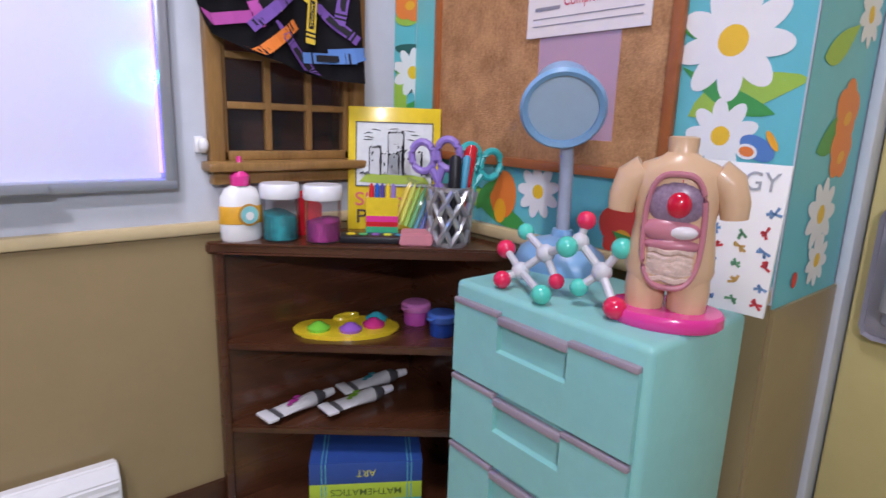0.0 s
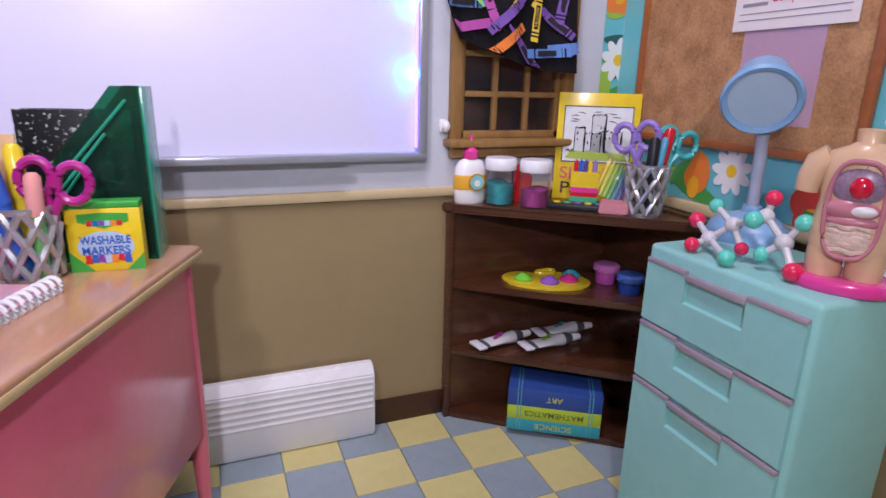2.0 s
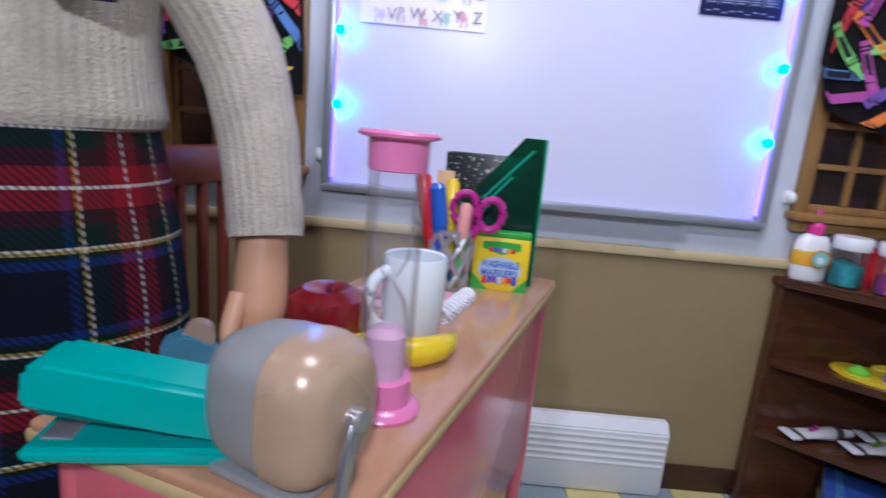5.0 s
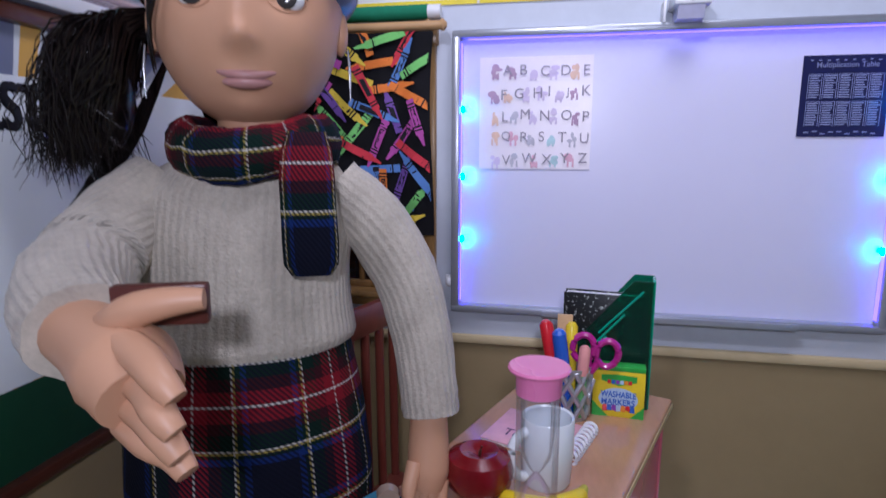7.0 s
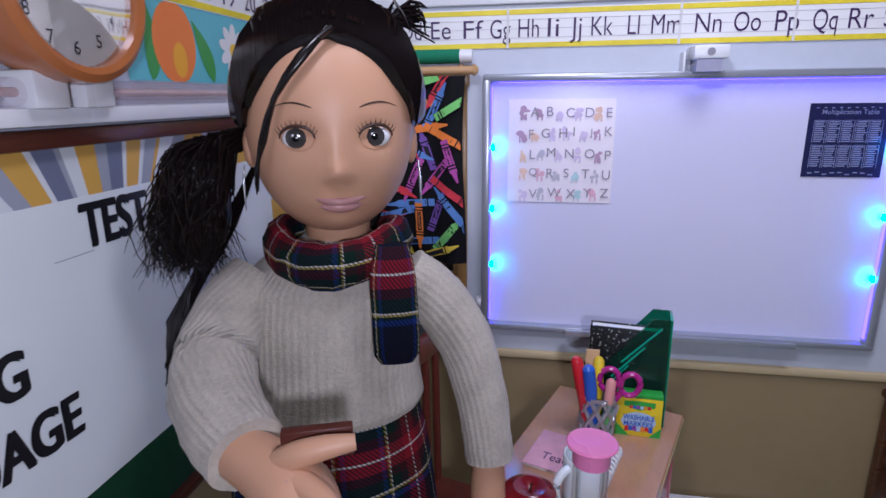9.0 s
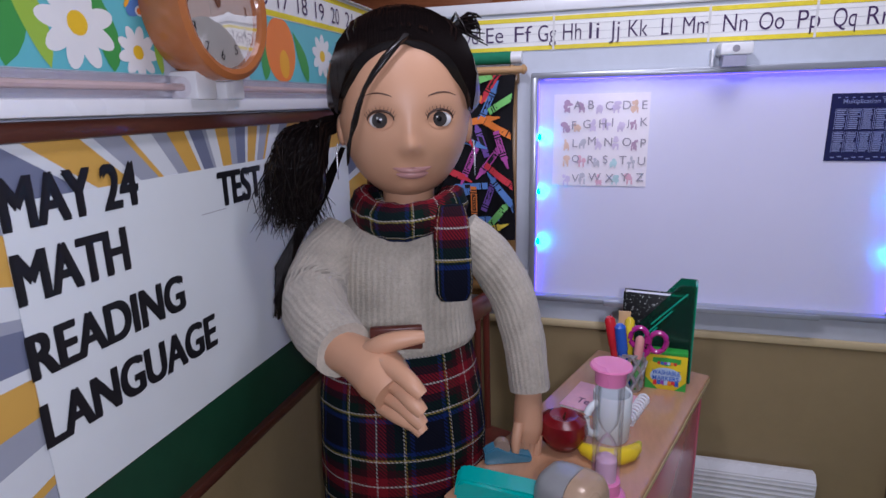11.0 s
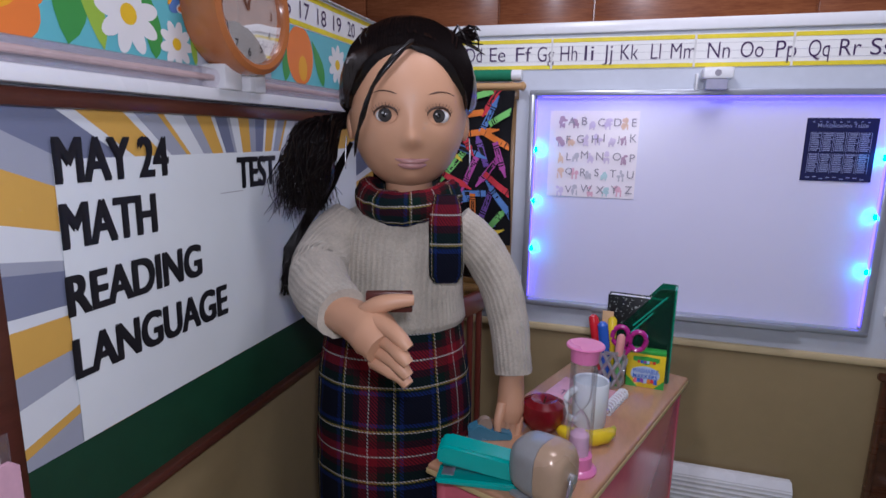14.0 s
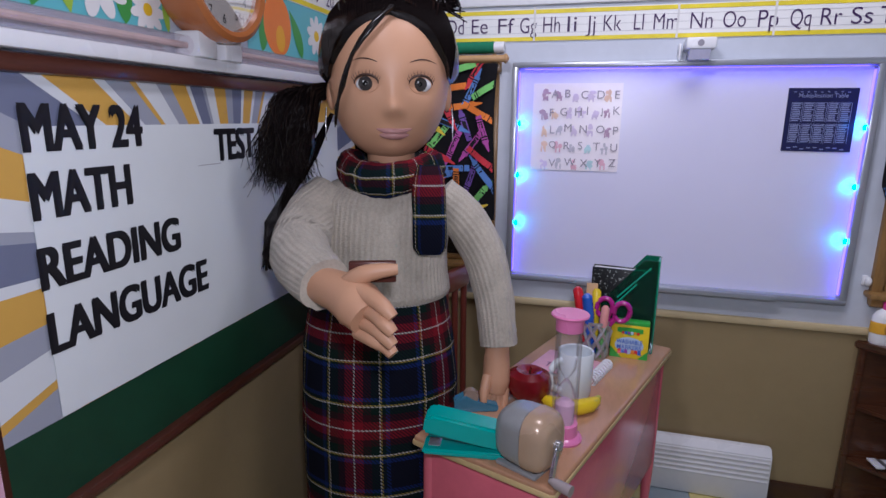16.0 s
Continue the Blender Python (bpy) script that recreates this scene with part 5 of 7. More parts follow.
slab(bm, [(-0.38, -0.012, 0.52), (0.0, -0.012, 0.50), (0.39, -0.012, 0.51), (0.34, -0.012, 0.58), (0.1, -0.012, 0.62), (-0.30, -0.012, 0.61)], (0, 0.004, 0))
part("lawn", turned(bm, PM), LAWN, sp, "yellow-green painted lawn")
rnd = random.Random(12)
# towers: a pale wash with a battered roof line, ink edges, slits and a shaded flank
for x0, x1, z1, dark in ((-0.27, -0.15, 0.90, 0.02), (-0.15, 0.05, 0.83, 0.012), (-0.07, 0.10, 1.06, 0.03), (0.05, 0.30, 0.86, 0.02)):
    bm = N()
    slab(bm, [(x0, -0.014, 0.61), (x1, -0.014, 0.60), (x1, -0.014, z1), (x0, -0.014, z1 - 0.01)], (0, 0.003, 0))
    tw = part("tower_wash", turned(bm, PM), STONE, sp)
    bm = N()
    tube(bm, [(x0, -0.016, 0.61), (x0 + rnd.uniform(-0.01, 0.01), -0.016, 0.75), (x0, -0.016, z1)], [0.004, 0.006, 0.004], 4)
    tube(bm, [(x1, -0.016, 0.60), (x1 + rnd.uniform(-0.01, 0.01), -0.016, 0.75), (x1, -0.016, z1)], [dark * 0.4, dark * 0.6, 0.006], 4)
    for k in range(5):
        u = x0 + (x1 - x0) * (k + 0.2) / 5
        tube(bm, [(u, -0.017, z1 - 0.01), (u + 0.02, -0.017, z1 + rnd.uniform(0.0, 0.025))], rnd.uniform(0.004, 0.011), 4)
    for k in range(3):
        u, w = rnd.uniform(x0 + 0.02, x1 - 0.02), rnd.uniform(0.66, z1 - 0.06)
        tube(bm, [(u, -0.017, w), (u + 0.004, -0.017, w + 0.03)], 0.006, 4)
    part("ink_line", turned(bm, PM), BLACK, sp)
bm = N()
for k in range(9):
    u, w = rnd.uniform(-0.36, 0.28), rnd.uniform(0.93, 1.10)
    tube(bm, [(u, -0.011, w), (u + 0.05, -0.011, w + rnd.uniform(-0.01, 0.02)), (u + 0.10, -0.011, w + rnd.uniform(-0.02, 0.01))], [0.002, 0.005, 0.002], 4)
for u, r in ((-0.34, 0.030), (-0.29, 0.026), (0.33, 0.032), (0.37, 0.024), (-0.1, 0.014), (0.12, 0.014)):
    tube(bm, [(u - r, -0.018, 0.61), (u, -0.018, 0.63), (u + r, -0.018, 0.60)], [r * 0.5, r, r * 0.4], 6, flat=0.3)
part("brush_stroke", turned(bm, PM), BLACK, sp)
part("title", turned(words("Sketch", 0.62, 0.15, 0.01), PM @ Matrix.Translation((-0.42, -0.006, 0.26))), mat("pinkish_red_ink", (0.70, 0.14, 0.12), 0.5), sp, "Sketch in red letters")
part("title", turned(words("Pad", 0.34, 0.15, 0.01), PM @ Matrix.Translation((-0.40, -0.006, 0.07))), BROWN, sp, "Pad in dark letters")

# crayon box
cr = thing("crayon_box", (3.2, 5.0, ST), "small striped crayon box full of crayons", "crayon box")
QX, QY = 3.26, 4.86
CB = Matrix.Translation((QX, QY, ST)) @ Matrix.Rotation(radians(-35), 4, "Z")
for nm, z0, z1, m in (("band", 0, 0.07, BLUE), ("band", 0.07, 0.13, mat("green_band", (0.05, 0.42, 0.20), 0.4)), ("band", 0.13, 0.18, RED), ("band", 0.18, 0.24, MAGENTA), ("sleeve", 0.24, 0.42, YELLOW)):
    part(nm, turned(box(N(), -0.16, 0.16, -0.09, 0.09, z0, z1), CB), m, cr)
for i in range(5):
    bm = N()
    x = -0.11 + i * 0.055
    tube(bm, [(x, 0, 0.40), (x, 0, 0.52), (x, 0, 0.56)], [0.026, 0.026, 0.008], 8)
    part("crayon", turned(bm, CB), (RED, BLUE, mat("indigo_wax", (0.08, 0.06, 0.3), 0.4), YELLOW, PURPLE)[i], cr)

# fan of colouring pencils in a flat pack
pp = thing("pencil_pack", (3.6, 4.95, ST), "clear pack of rainbow colouring pencils leaning on the sketch pad", "pencil pack")
PP = Matrix.Translation((3.52, 4.72, ST + 0.015)) @ Matrix.Rotation(radians(-35), 4, "Z") @ Matrix.Rotation(radians(-12), 4, "X") @ Matrix.Rotation(radians(20), 4, "Y")
RAIN = [(0.80, 0.62, 0.02), (0.65, 0.70, 0.05), (0.35, 0.60, 0.05), (0.10, 0.45, 0.15), (0.05, 0.30, 0.45), (0.10, 0.15, 0.50), (0.25, 0.12, 0.45), (0.75, 0.30, 0.05)]
for i, c in enumerate(RAIN):
    bm = N()
    x = -0.20 + i * 0.055
    tube(bm, [(x, 0, 0.08), (x, 0, 0.46), (x, 0, 0.53)], [0.025, 0.025, 0.004], 6)
    part("pencil", turned(bm, PP), mat("pencil_colour", c, 0.4), pp)
part("sleeve", turned(box(N(), -0.24, 0.22, -0.035, 0.035, 0.08, 0.56, 0.004), PP), clear("pack_plastic", (0.95, 0.95, 0.92), 0.1, 1.2), pp).visible_shadow = False

# black paint palette and pink rubber
bp = thing("paint_case", (3.3, 4.8, ST), "flat black watercolour case lying on the bookcase", "paint case")
BC = Matrix.Translation((3.10, 4.70, ST)) @ Matrix.Rotation(radians(-36), 4, "Z")
part("case", turned(box(N(), -0.36, 0.36, -0.10, 0.14, 0, 0.07, 0.015), BC), BLACK, bp)
for i in range(5):
    bm = N()
    lathe(bm, [(0.0001, 0.072), (0.045, 0.072), (0.045, 0.08), (0.0001, 0.085)], (-0.26 + i * 0.12, 0.02, 0), 16, caps=False)
    part("paint_pan", turned(bm, BC), mat("paint_pan", RAIN[i * 3 % 8], 0.5), bp)
er = thing("eraser", (3.6, 4.62, ST), "dusty pink rubber eraser on the bookcase", "eraser")
ER = Matrix.Translation((3.36, 4.40, ST)) @ Matrix.Rotation(radians(-36), 4, "Z")
bm = N()
slab(bm, [(-0.17, -0.08, 0), (0.15, -0.08, 0), (0.17, -0.06, 0.12), (-0.15, -0.06, 0.12)], (0, 0.2, 0.02))
bmesh.ops.bevel(bm, geom=bm.edges[:], offset=0.015, segments=2, affect="EDGES")
part("rubber", turned(bm, ER), mat("dusty_pink_rubber", (0.58, 0.22, 0.26), 0.6, var=0.08), er)

# ---- middle shelves ----
pl = thing("paint_palette", (3.1, 5.2, 2.03), "yellow kidney-shaped palette with four blobs of paint", "palette")
bm = N()
cx, cyy = 2.98, 5.10
pts = []
for i in range(40):
    t = 2 * math.pi * i / 40
    r = 1.0 - 0.35 * math.exp(-((t - 1.9) / 0.28) ** 2)
    a, b = 0.56 * r * math.cos(t), 0.33 * r * math.sin(t)
    tt = radians(-30)
    pts.append((cx + a * math.cos(tt) - b * math.sin(tt), cyy + a * math.sin(tt) + b * math.cos(tt), 2.0))
slab(bm, pts, (0, 0, 0.045))
bmesh.ops.bevel(bm, geom=[e for e in bm.edges if abs(e.verts[0].co.z - e.verts[1].co.z) < 1e-5], offset=0.012, segments=2, affect="EDGES")
part("board", bm, YELLOW, pl)
for a, b, c in ((-0.30, 0.06, (0.20, 0.62, 0.05)), (-0.04, -0.15, (0.32, 0.12, 0.55)), (0.24, -0.16, (0.72, 0.05, 0.28)), (0.36, -0.02, (0.05, 0.48, 0.58))):
    bm = N()
    lathe(bm, [(0.0001, 0), (0.115, 0.0), (0.12, 0.03), (0.08, 0.055), (0.075, 0.06), (0.05, 0.08), (0.0001, 0.095)], (cx + a, cyy + b, 2.045), 20, caps=False)
    part("paint_blob", bm, mat("palette_paint", c, 0.2, coat=0.4), pl)
bm = N()
tube(bm, [(cx + 0.12 + 0.13 * math.cos(t), cyy + 0.22 + 0.06 * math.sin(t), 2.055) for t in (2 * math.pi * k / 24 for k in range(25))], 0.03, 8)
part("thumb_ring", bm, YELLOW, pl)


def paint_pot(at, col, lid, label):
    p = thing("paint_pot", at, label, "paint pot", "paint pots")
    bm = N()
    lathe(bm, [(0.0001, 0), (0.125, 0), (0.135, 0.02), (0.14, 0.18), (0.0001, 0.19)], at, 24, caps=False)
    part("pot", bm, mat("pot_paint", col, 0.25, coat=0.3), p)
    bm = N()
    lathe(bm, [(0.155, 0.16), (0.165, 0.18), (0.165, 0.23), (0.14, 0.25), (0.0001, 0.25)], at, 24, caps=False)
    box(bm, at[0] - 0.21, at[0] - 0.15, at[1] - 0.07, at[1] + 0.0, at[2] + 0.20, at[2] + 0.225, 0.006)
    part("lid", bm, mat("pot_lid", lid, 0.3), p)


paint_pot((3.72, 4.86, 2.0), (0.55, 0.10, 0.45), (0.60, 0.20, 0.50), "small purple paint pot with flip lid")
paint_pot((3.74, 4.42, 2.0), (0.02, 0.08, 0.42), (0.07, 0.16, 0.55), "small blue paint pot with flip lid")


def paint_tube(at, ang, col, label):
    p = thing("paint_tube", at, label, "paint tube", "paint tubes")
    T = Matrix.Translation(at) @ Matrix.Rotation(ang, 4, "Z")
    bm = N()
    rows = []
    for x, w, h in ((0, 0.12, 0.008), (0.08, 0.12, 0.02), (0.30, 0.105, 0.05), (0.52, 0.09, 0.085), (0.60, 0.08, 0.08), (0.66, 0.045, 0.045)):
        rows.append([bm.verts.new((x, w * math.cos(a), 0.086 + h * math.sin(a))) for a in (2 * math.pi * i / 16 for i in range(16))])
    for k, (a, b) in enumerate(zip(rows, rows[1:])):
        for i in range(16):
            bm.faces.new((a[i], a[(i + 1) % 16], b[(i + 1) % 16], b[i])).material_index = 0 if k in (1, 2) else 1
    bm.faces.new(rows[0][::-1]), bm.faces.new(rows[-1])
    for f in bm.faces:
        if len(f.verts) > 4:
            f.material_index = 1
    part("tube_body", turned(bm, T), [mat("white_tube", (0.72, 0.72, 0.74), 0.35), mat("dark_metal_tube", (0.16, 0.16, 0.17), 0.35, metal=0.4)], p)
    part("fold", turned(box(N(), -0.10, 0.02, -0.13, 0.13, 0.07, 0.10, 0.006), T), WHITE, p)
    bm = N()
    tube(bm, [(0.66, 0, 0.086), (0.70, 0, 0.086), (0.79, 0, 0.086)], [0.05, 0.052, 0.042], 12)
    part("cap", turned(bm, T), WHITE, p)
    bm = N()
    for dx, dy, rx, ry in ((0.27, 0.0, 0.06, 0.035), (0.33, 0.03, 0.045, 0.03), (0.21, -0.02, 0.035, 0.025)):
        bm.faces.new([bm.verts.new((dx + rx * math.cos(t), dy + ry * math.sin(t), 0.142 + 0.02 * (dx - 0.27) / 0.1 + 0.012)) for t in (math.pi * k / 8 for k in range(16))])
    part("colour_splash", turned(bm, T), mat("splash", col, 0.4), p)


paint_tube((2.18, 5.26, 1.09), radians(9), (0.50, 0.05, 0.35), "paint tube with a magenta splash lying on shelf")
paint_tube((2.76, 5.04, 1.09), radians(2), (0.25, 0.50, 0.04), "paint tube with a green splash lying on shelf")
paint_tube((3.14, 5.36, 1.09), radians(-2), (0.05, 0.35, 0.42), "paint tube with a teal splash lying on shelf")

# school books, laid flat
SB = Matrix.Translation((3.10, 4.88, 0.17)) @ Matrix.Rotation(radians(-32), 4, "Z")
z = 0.0
GOLD = mat("yellow_green_title_ink", (0.60, 0.60, 0.10), 0.5)
for col, h, title in (((0.03, 0.35, 0.42), 0.16, "SCIENCE"), ((0.42, 0.58, 0.04), 0.19, "MATHEMATICS"), ((0.03, 0.08, 0.32), 0.24, "ART")):
    b = thing("school_book", (3.22, 4.92, 0.17 + z), "hardback school book lying in a stack", "book", "stack of school books")
    m = mat("book_cloth", col, 0.45, var=0.08, bump=0.1)
    bm = N()
    box(bm, -0.58, 0.58, -0.44, -0.41, z, z + h, 0.006)
    box(bm, -0.58, 0.58, -0.42, 0.42, z, z + 0.02, 0.004)
    box(bm, -0.58, 0.58, -0.42, 0.42, z + h - 0.02, z + h, 0.004)
    part("cover", turned(bm, SB), m, b)
    part("pages", turned(box(N(), -0.56, 0.56, -0.41, 0.40, z + 0.02, z + h - 0.02), SB), PAPER, b)
    bm = N()
    for a in (-0.46, -0.42, 0.42, 0.46):
        box(bm, a, a + 0.012, -0.446, -0.44, z + 0.01, z + h - 0.01)
        box(bm, a, a + 0.012, -0.44, 0.40, z + h - 0.002, z + h + 0.002)
    part("spine_line", turned(bm, SB), mat("pale_teal_line", (0.10, 0.40, 0.50), 0.5), b)
    if title:
        # the books lie upside down, so the titles do too
        tb = words(title, 0.12 * len(title) * 0.55, 0.075, 0.004)
        xs_ = [v.co.x for v in tb.verts]
        turned(tb, SB @ Matrix.Translation((max(xs_) / 2, -0.449, z + h / 2 + 0.04)) @ Matrix.Rotation(math.pi, 4, "Y"))
        part("title", tb, GOLD if title != "MATHEMATICS" else mat("dark_olive_ink", (0.10, 0.16, 0.03), 0.5), b)
    z += h

# ---- desk ----
DT = 2.98
DM = Matrix.Translation((-2.41, 0.69, 0)) @ Matrix.Rotation(radians(-20), 4, "Z")
dk = thing("teacher_desk", (-2.5, 2.7, FLOOR), "pink plastic desk with a light wooden top", "desk")
part("desktop", turned(box(N(), -1.57, 0.02, -0.02, 4.05, DT - 0.10, DT, 0.03, 0, 3), DM), DESKTOP, dk, "light wood desktop")
part("edge_band", turned(box(N(), -1.58, 0.03, -0.03, 4.06, DT - 0.115, DT - 0.045, 0.02), DM), mat("cream_edge", (0.62, 0.46, 0.22), 0.3), dk, "cream edge band")
for nm, q in (("front_panel", (-0.10, -0.05, 0.07, 3.96)), ("side_panel", (-1.49, -0.1, 0.05, 0.10)), ("side_panel", (-1.49, -0.1, 3.93, 3.98)), ("back_panel", (-1.50, -1.45, 0.07, 3.96))):
    part(nm, turned(box(N(), q[0], q[1], q[2], q[3], 1.15 if nm != "back_panel" else 2.0, DT - 0.11, 0.012), DM), PINK, dk)
for a, b in ((-0.12, 0.12), (-1.43, 0.12), (-0.12, 3.91), (-1.43, 3.91)):
    bm = N()
    tube(bm, [(a, b, DT - 0.11), (a, b, 1.1), (a, b, FLOOR)], [0.09, 0.085, 0.05], 12)
    part("leg", turned(bm, DM), PINK, dk)

# ---- things on the desk ----
CBP = (-2.11, 3.88, DT)
mesh_cup(CBP, 0.19, 0.54)
MAG = mat("magenta_handle_plastic", (0.42, 0.02, 0.22), 0.25, coat=0.3)
scissors((CBP[0] + 0.10, CBP[1] - 0.02, DT + 0.01), MAG, radians(10), 0.98, radians(-5))
pen((CBP[0] - 0.08, CBP[1] - 0.05, DT + 0.04), (CBP[0] - 0.27, CBP[1] - 0.09, DT + 1.0), 0.062, RED, RED, "red marker standing in a lattice cup", "marker")
pen((CBP[0] - 0.02, CBP[1] - 0.08, DT + 0.04), (CBP[0] - 0.14, CBP[1] - 0.14, DT + 0.93), 0.065, BLUE, BLUE, "blue marker standing in a lattice cup", "marker")
pen((CBP[0] + 0.0, CBP[1] + 0.02, DT + 0.04), (CBP[0] - 0.01, CBP[1] + 0.04, DT + 0.96), 0.055, YELLOW, YELLOW, "yellow marker standing in a lattice cup", "marker")
pen((CBP[0] + 0.08, CBP[1] - 0.10, DT + 0.04), (CBP[0] + 0.12, CBP[1] - 0.13, DT + 0.78), 0.05, mat("green_pencil", (0.12, 0.38, 0.12), 0.4), mat("pink_pencil_eraser", (0.70, 0.30, 0.28), 0.6), "green pencil with pink eraser in a lattice cup", "pencil")
tg = thing("name_tag", (CBP[0] - 0.1, CBP[1] + 0.1, DT + 0.05), "small light wooden ruler standing in a lattice cup", "ruler")
part("strip", box(N(), CBP[0] - 0.15, CBP[0] + 0.0, CBP[1] + 0.09, CBP[1] + 0.115, DT + 0.04, DT + 1.02, 0.004), mat("ruler_wood", (0.62, 0.40, 0.20), 0.5), tg)

# green magazine file with composition book
GREENC = clear("green_clear_plastic", (0.03, 0.42, 0.27), 0.06, 1.5)
GREENE = mat("green_plastic_edge", (0.015, 0.34, 0.22), 0.2, coat=0.4)
FM = Matrix.Translation((-1.32, 4.14, DT)) @ Matrix.Rotation(radians(-8), 4, "Z")
mf = thing("magazine_file", (-1.7, 4.2, DT), "clear green plastic magazine file holding a notebook", "magazine file")
sidep = [(0, 0, 0), (0, 0, 1.35), (-0.20, 0, 1.35), (-0.92, 0, 0.46), (-0.92, 0, 0)]
for nm, yy in (("side_panel", 0.0), ("side_panel", 0.34)):
    bm = N()
    slab(bm, [(a, yy, c) for a, b, c in sidep], (0, 0.02, 0))
    part(nm, turned(bm, FM), GREENC, mf).visible_shadow = False
part("end_panel", turned(box(N(), -0.02, 0.012, 0.02, 0.34, 0, 1.35, 0.006), FM), GREENE, mf, "solid green end")
part("base", turned(box(N(), -0.92, -0.02, 0.02, 0.34, 0, 0.02), FM), GREENE, mf)
for k in range(3):
    bm = N()
    tube(bm, [(-0.10 - 0.17 * k, -0.006, 1.25 - 0.25 * k), (-0.52 - 0.1 * k, -0.006, 0.78 - 0.20 * k)], 0.013, 6)
    part("edge_bead", turned(bm, FM), GREENE, mf)
nb = thing("composition_book", (-1.75, 4.15, DT + 0.02), "black and white speckled composition notebook in green file", "notebook")
SPECK = bpy.data.materials.new("speckled_cover")
SPECK.use_nodes = True
_nt = SPECK.node_tree
_tc, _vn, _rp = (_nt.nodes.new("ShaderNode" + k) for k in ("TexCoord", "TexNoise", "ValToRGB"))
_vn.inputs["Scale"].default_value, _vn.inputs["Detail"].default_value = 520, 5
_rp.color_ramp.elements[0].position, _rp.color_ramp.elements[0].color = 0.59, (0.006, 0.008, 0.009, 1)
_rp.color_ramp.elements[1].position, _rp.color_ramp.elements[1].color = 0.69, (0.50, 0.53, 0.50, 1)
_nt.links.new(_tc.outputs["Object"], _vn.inputs["Vector"])
_nt.links.new(_vn.outputs[0], _rp.inputs[0])
_nt.links.new(_rp.outputs[0], _nt.nodes["Principled BSDF"].inputs["Base Color"])
_nt.nodes["Principled BSDF"].inputs["Roughness"].default_value = 0.35
bm = N()
box(bm, -0.90, -0.06, 0.08, 0.10, 0.025, 1.17, 0.006)
box(bm, -0.90, -0.06, 0.24, 0.26, 0.025, 1.17, 0.006)
part("cover", turned(bm, FM), SPECK, nb)
part("pages", turned(box(N(), -0.88, -0.07, 0.10, 0.24, 0.03, 1.15), FM), PAPER, nb)
part("tape_spine", turned(box(N(), -0.10, -0.045, 0.075, 0.265, 0.022, 1.172, 0.006), FM), BLACK, nb)

# marker box: yellow and green carton with coloured print
bx = thing("marker_box", (-1.62, 3.86, DT), "yellow and green cardboard box of washable markers", "marker box")
MM = Matrix.Translation((-1.39, 3.90, DT)) @ Matrix.Rotation(radians(-4), 4, "Z")
LGREEN = mat("green_carton", (0.04, 0.38, 0.05), 0.35)
part("carton", turned(box(N(), -0.50, 0, 0, 0.15, 0, 0.48, 0.006), MM), mat("yellow_carton", (0.80, 0.60, 0.01), 0.35), bx)
part("lid_flap", turned(box(N(), -0.50, 0, 0.0, 0.15, 0.481, 0.53, 0.006), MM), LGREEN, bx, "green top flap")
bm = N()
for pts, m in ((((-0.5, 0.0), (-0.34, 0), (-0.5, 0.16)), 0), (((0, 0), (0, 0.13), (-0.13, 0)), 0), (((-0.42, 0.38), (-0.25, 0.33), (-0.08, 0.38), (-0.08, 0.44), (-0.25, 0.45), (-0.42, 0.44)), 0)):
    bm.faces.new([bm.verts.new((a, -0.003, b)) for a, b in pts]).material_index = m
for i in range(6):
    a = -0.36 + i * 0.04
    bm.faces.new([bm.verts.new((p, -0.004, q)) for p, q in ((a, 0.35), (a + 0.034, 0.35), (a + 0.034, 0.39), (a, 0.39))]).material_index = 2 + i % 5
bm.faces.new([bm.verts.new((-0.25 + 0.19 * math.cos(t), -0.004, 0.19 + 0.12 * math.sin(t))) for t in (math.pi * k / 12 for k in range(24))]).material_index = 5
for i in range(7):
    a = -0.40 + i * 0.044
    bm.faces.new([bm.verts.new((p, -0.006, q)) for p, q in ((a, 0.06 + 0.01 * (i % 3)), (a + 0.05, 0.06 + 0.01 * (i % 2)), (a + 0.042, 0.13), (a + 0.005, 0.13))]).material_index = 2 + (i % 5)
part("printing", turned(bm, MM), [LGREEN, PAPER, RED, BLUE, mat("violet_print", (0.25, 0.05, 0.40), 0.5), mat("pale_blue_print", (0.45, 0.60, 0.78), 0.5), mat("orange_print", (0.80, 0.25, 0.02), 0.5)], bx)
for string, w, h, z in (("WASHABLE", 0.34, 0.065, 0.21), ("MARKERS", 0.32, 0.065, 0.13)):
    part("lettering", turned(words(string, w, h, 0.02), MM @ Matrix.Translation((-0.25 - w / 2, -0.009, z))), BLUE, bx, "blue lettering")

# spiral notepad
npd = thing("spiral_notepad", (-2.4, 3.2, DT), "pink spiral notepad with white rings on the desk", "notepad")
NM = Matrix.Translation((-2.11, 2.89, DT)) @ Matrix.Rotation(radians(-19.5), 4, "Z")
part("pages", turned(box(N(), -0.86, -0.03, 0, 0.68, 0, 0.03), NM), PAPER, npd)
part("cover", turned(box(N(), -0.87, -0.03, -0.01, 0.69, 0.03, 0.04, 0.003), NM), mat("light_pink_card", (0.72, 0.38, 0.45), 0.5), npd)
bm = N()
bm.faces.new([bm.verts.new((-0.38 + 0.13 * math.cos(t) * (1 + 0.15 * math.cos(2 * t)), 0.40 + 0.11 * math.sin(t), 0.044)) for t in (math.pi * k / 12 for k in range(24))])
part("apple_print", turned(bm, NM), mat("magenta_print", (0.50, 0.05, 0.18), 0.5), npd)
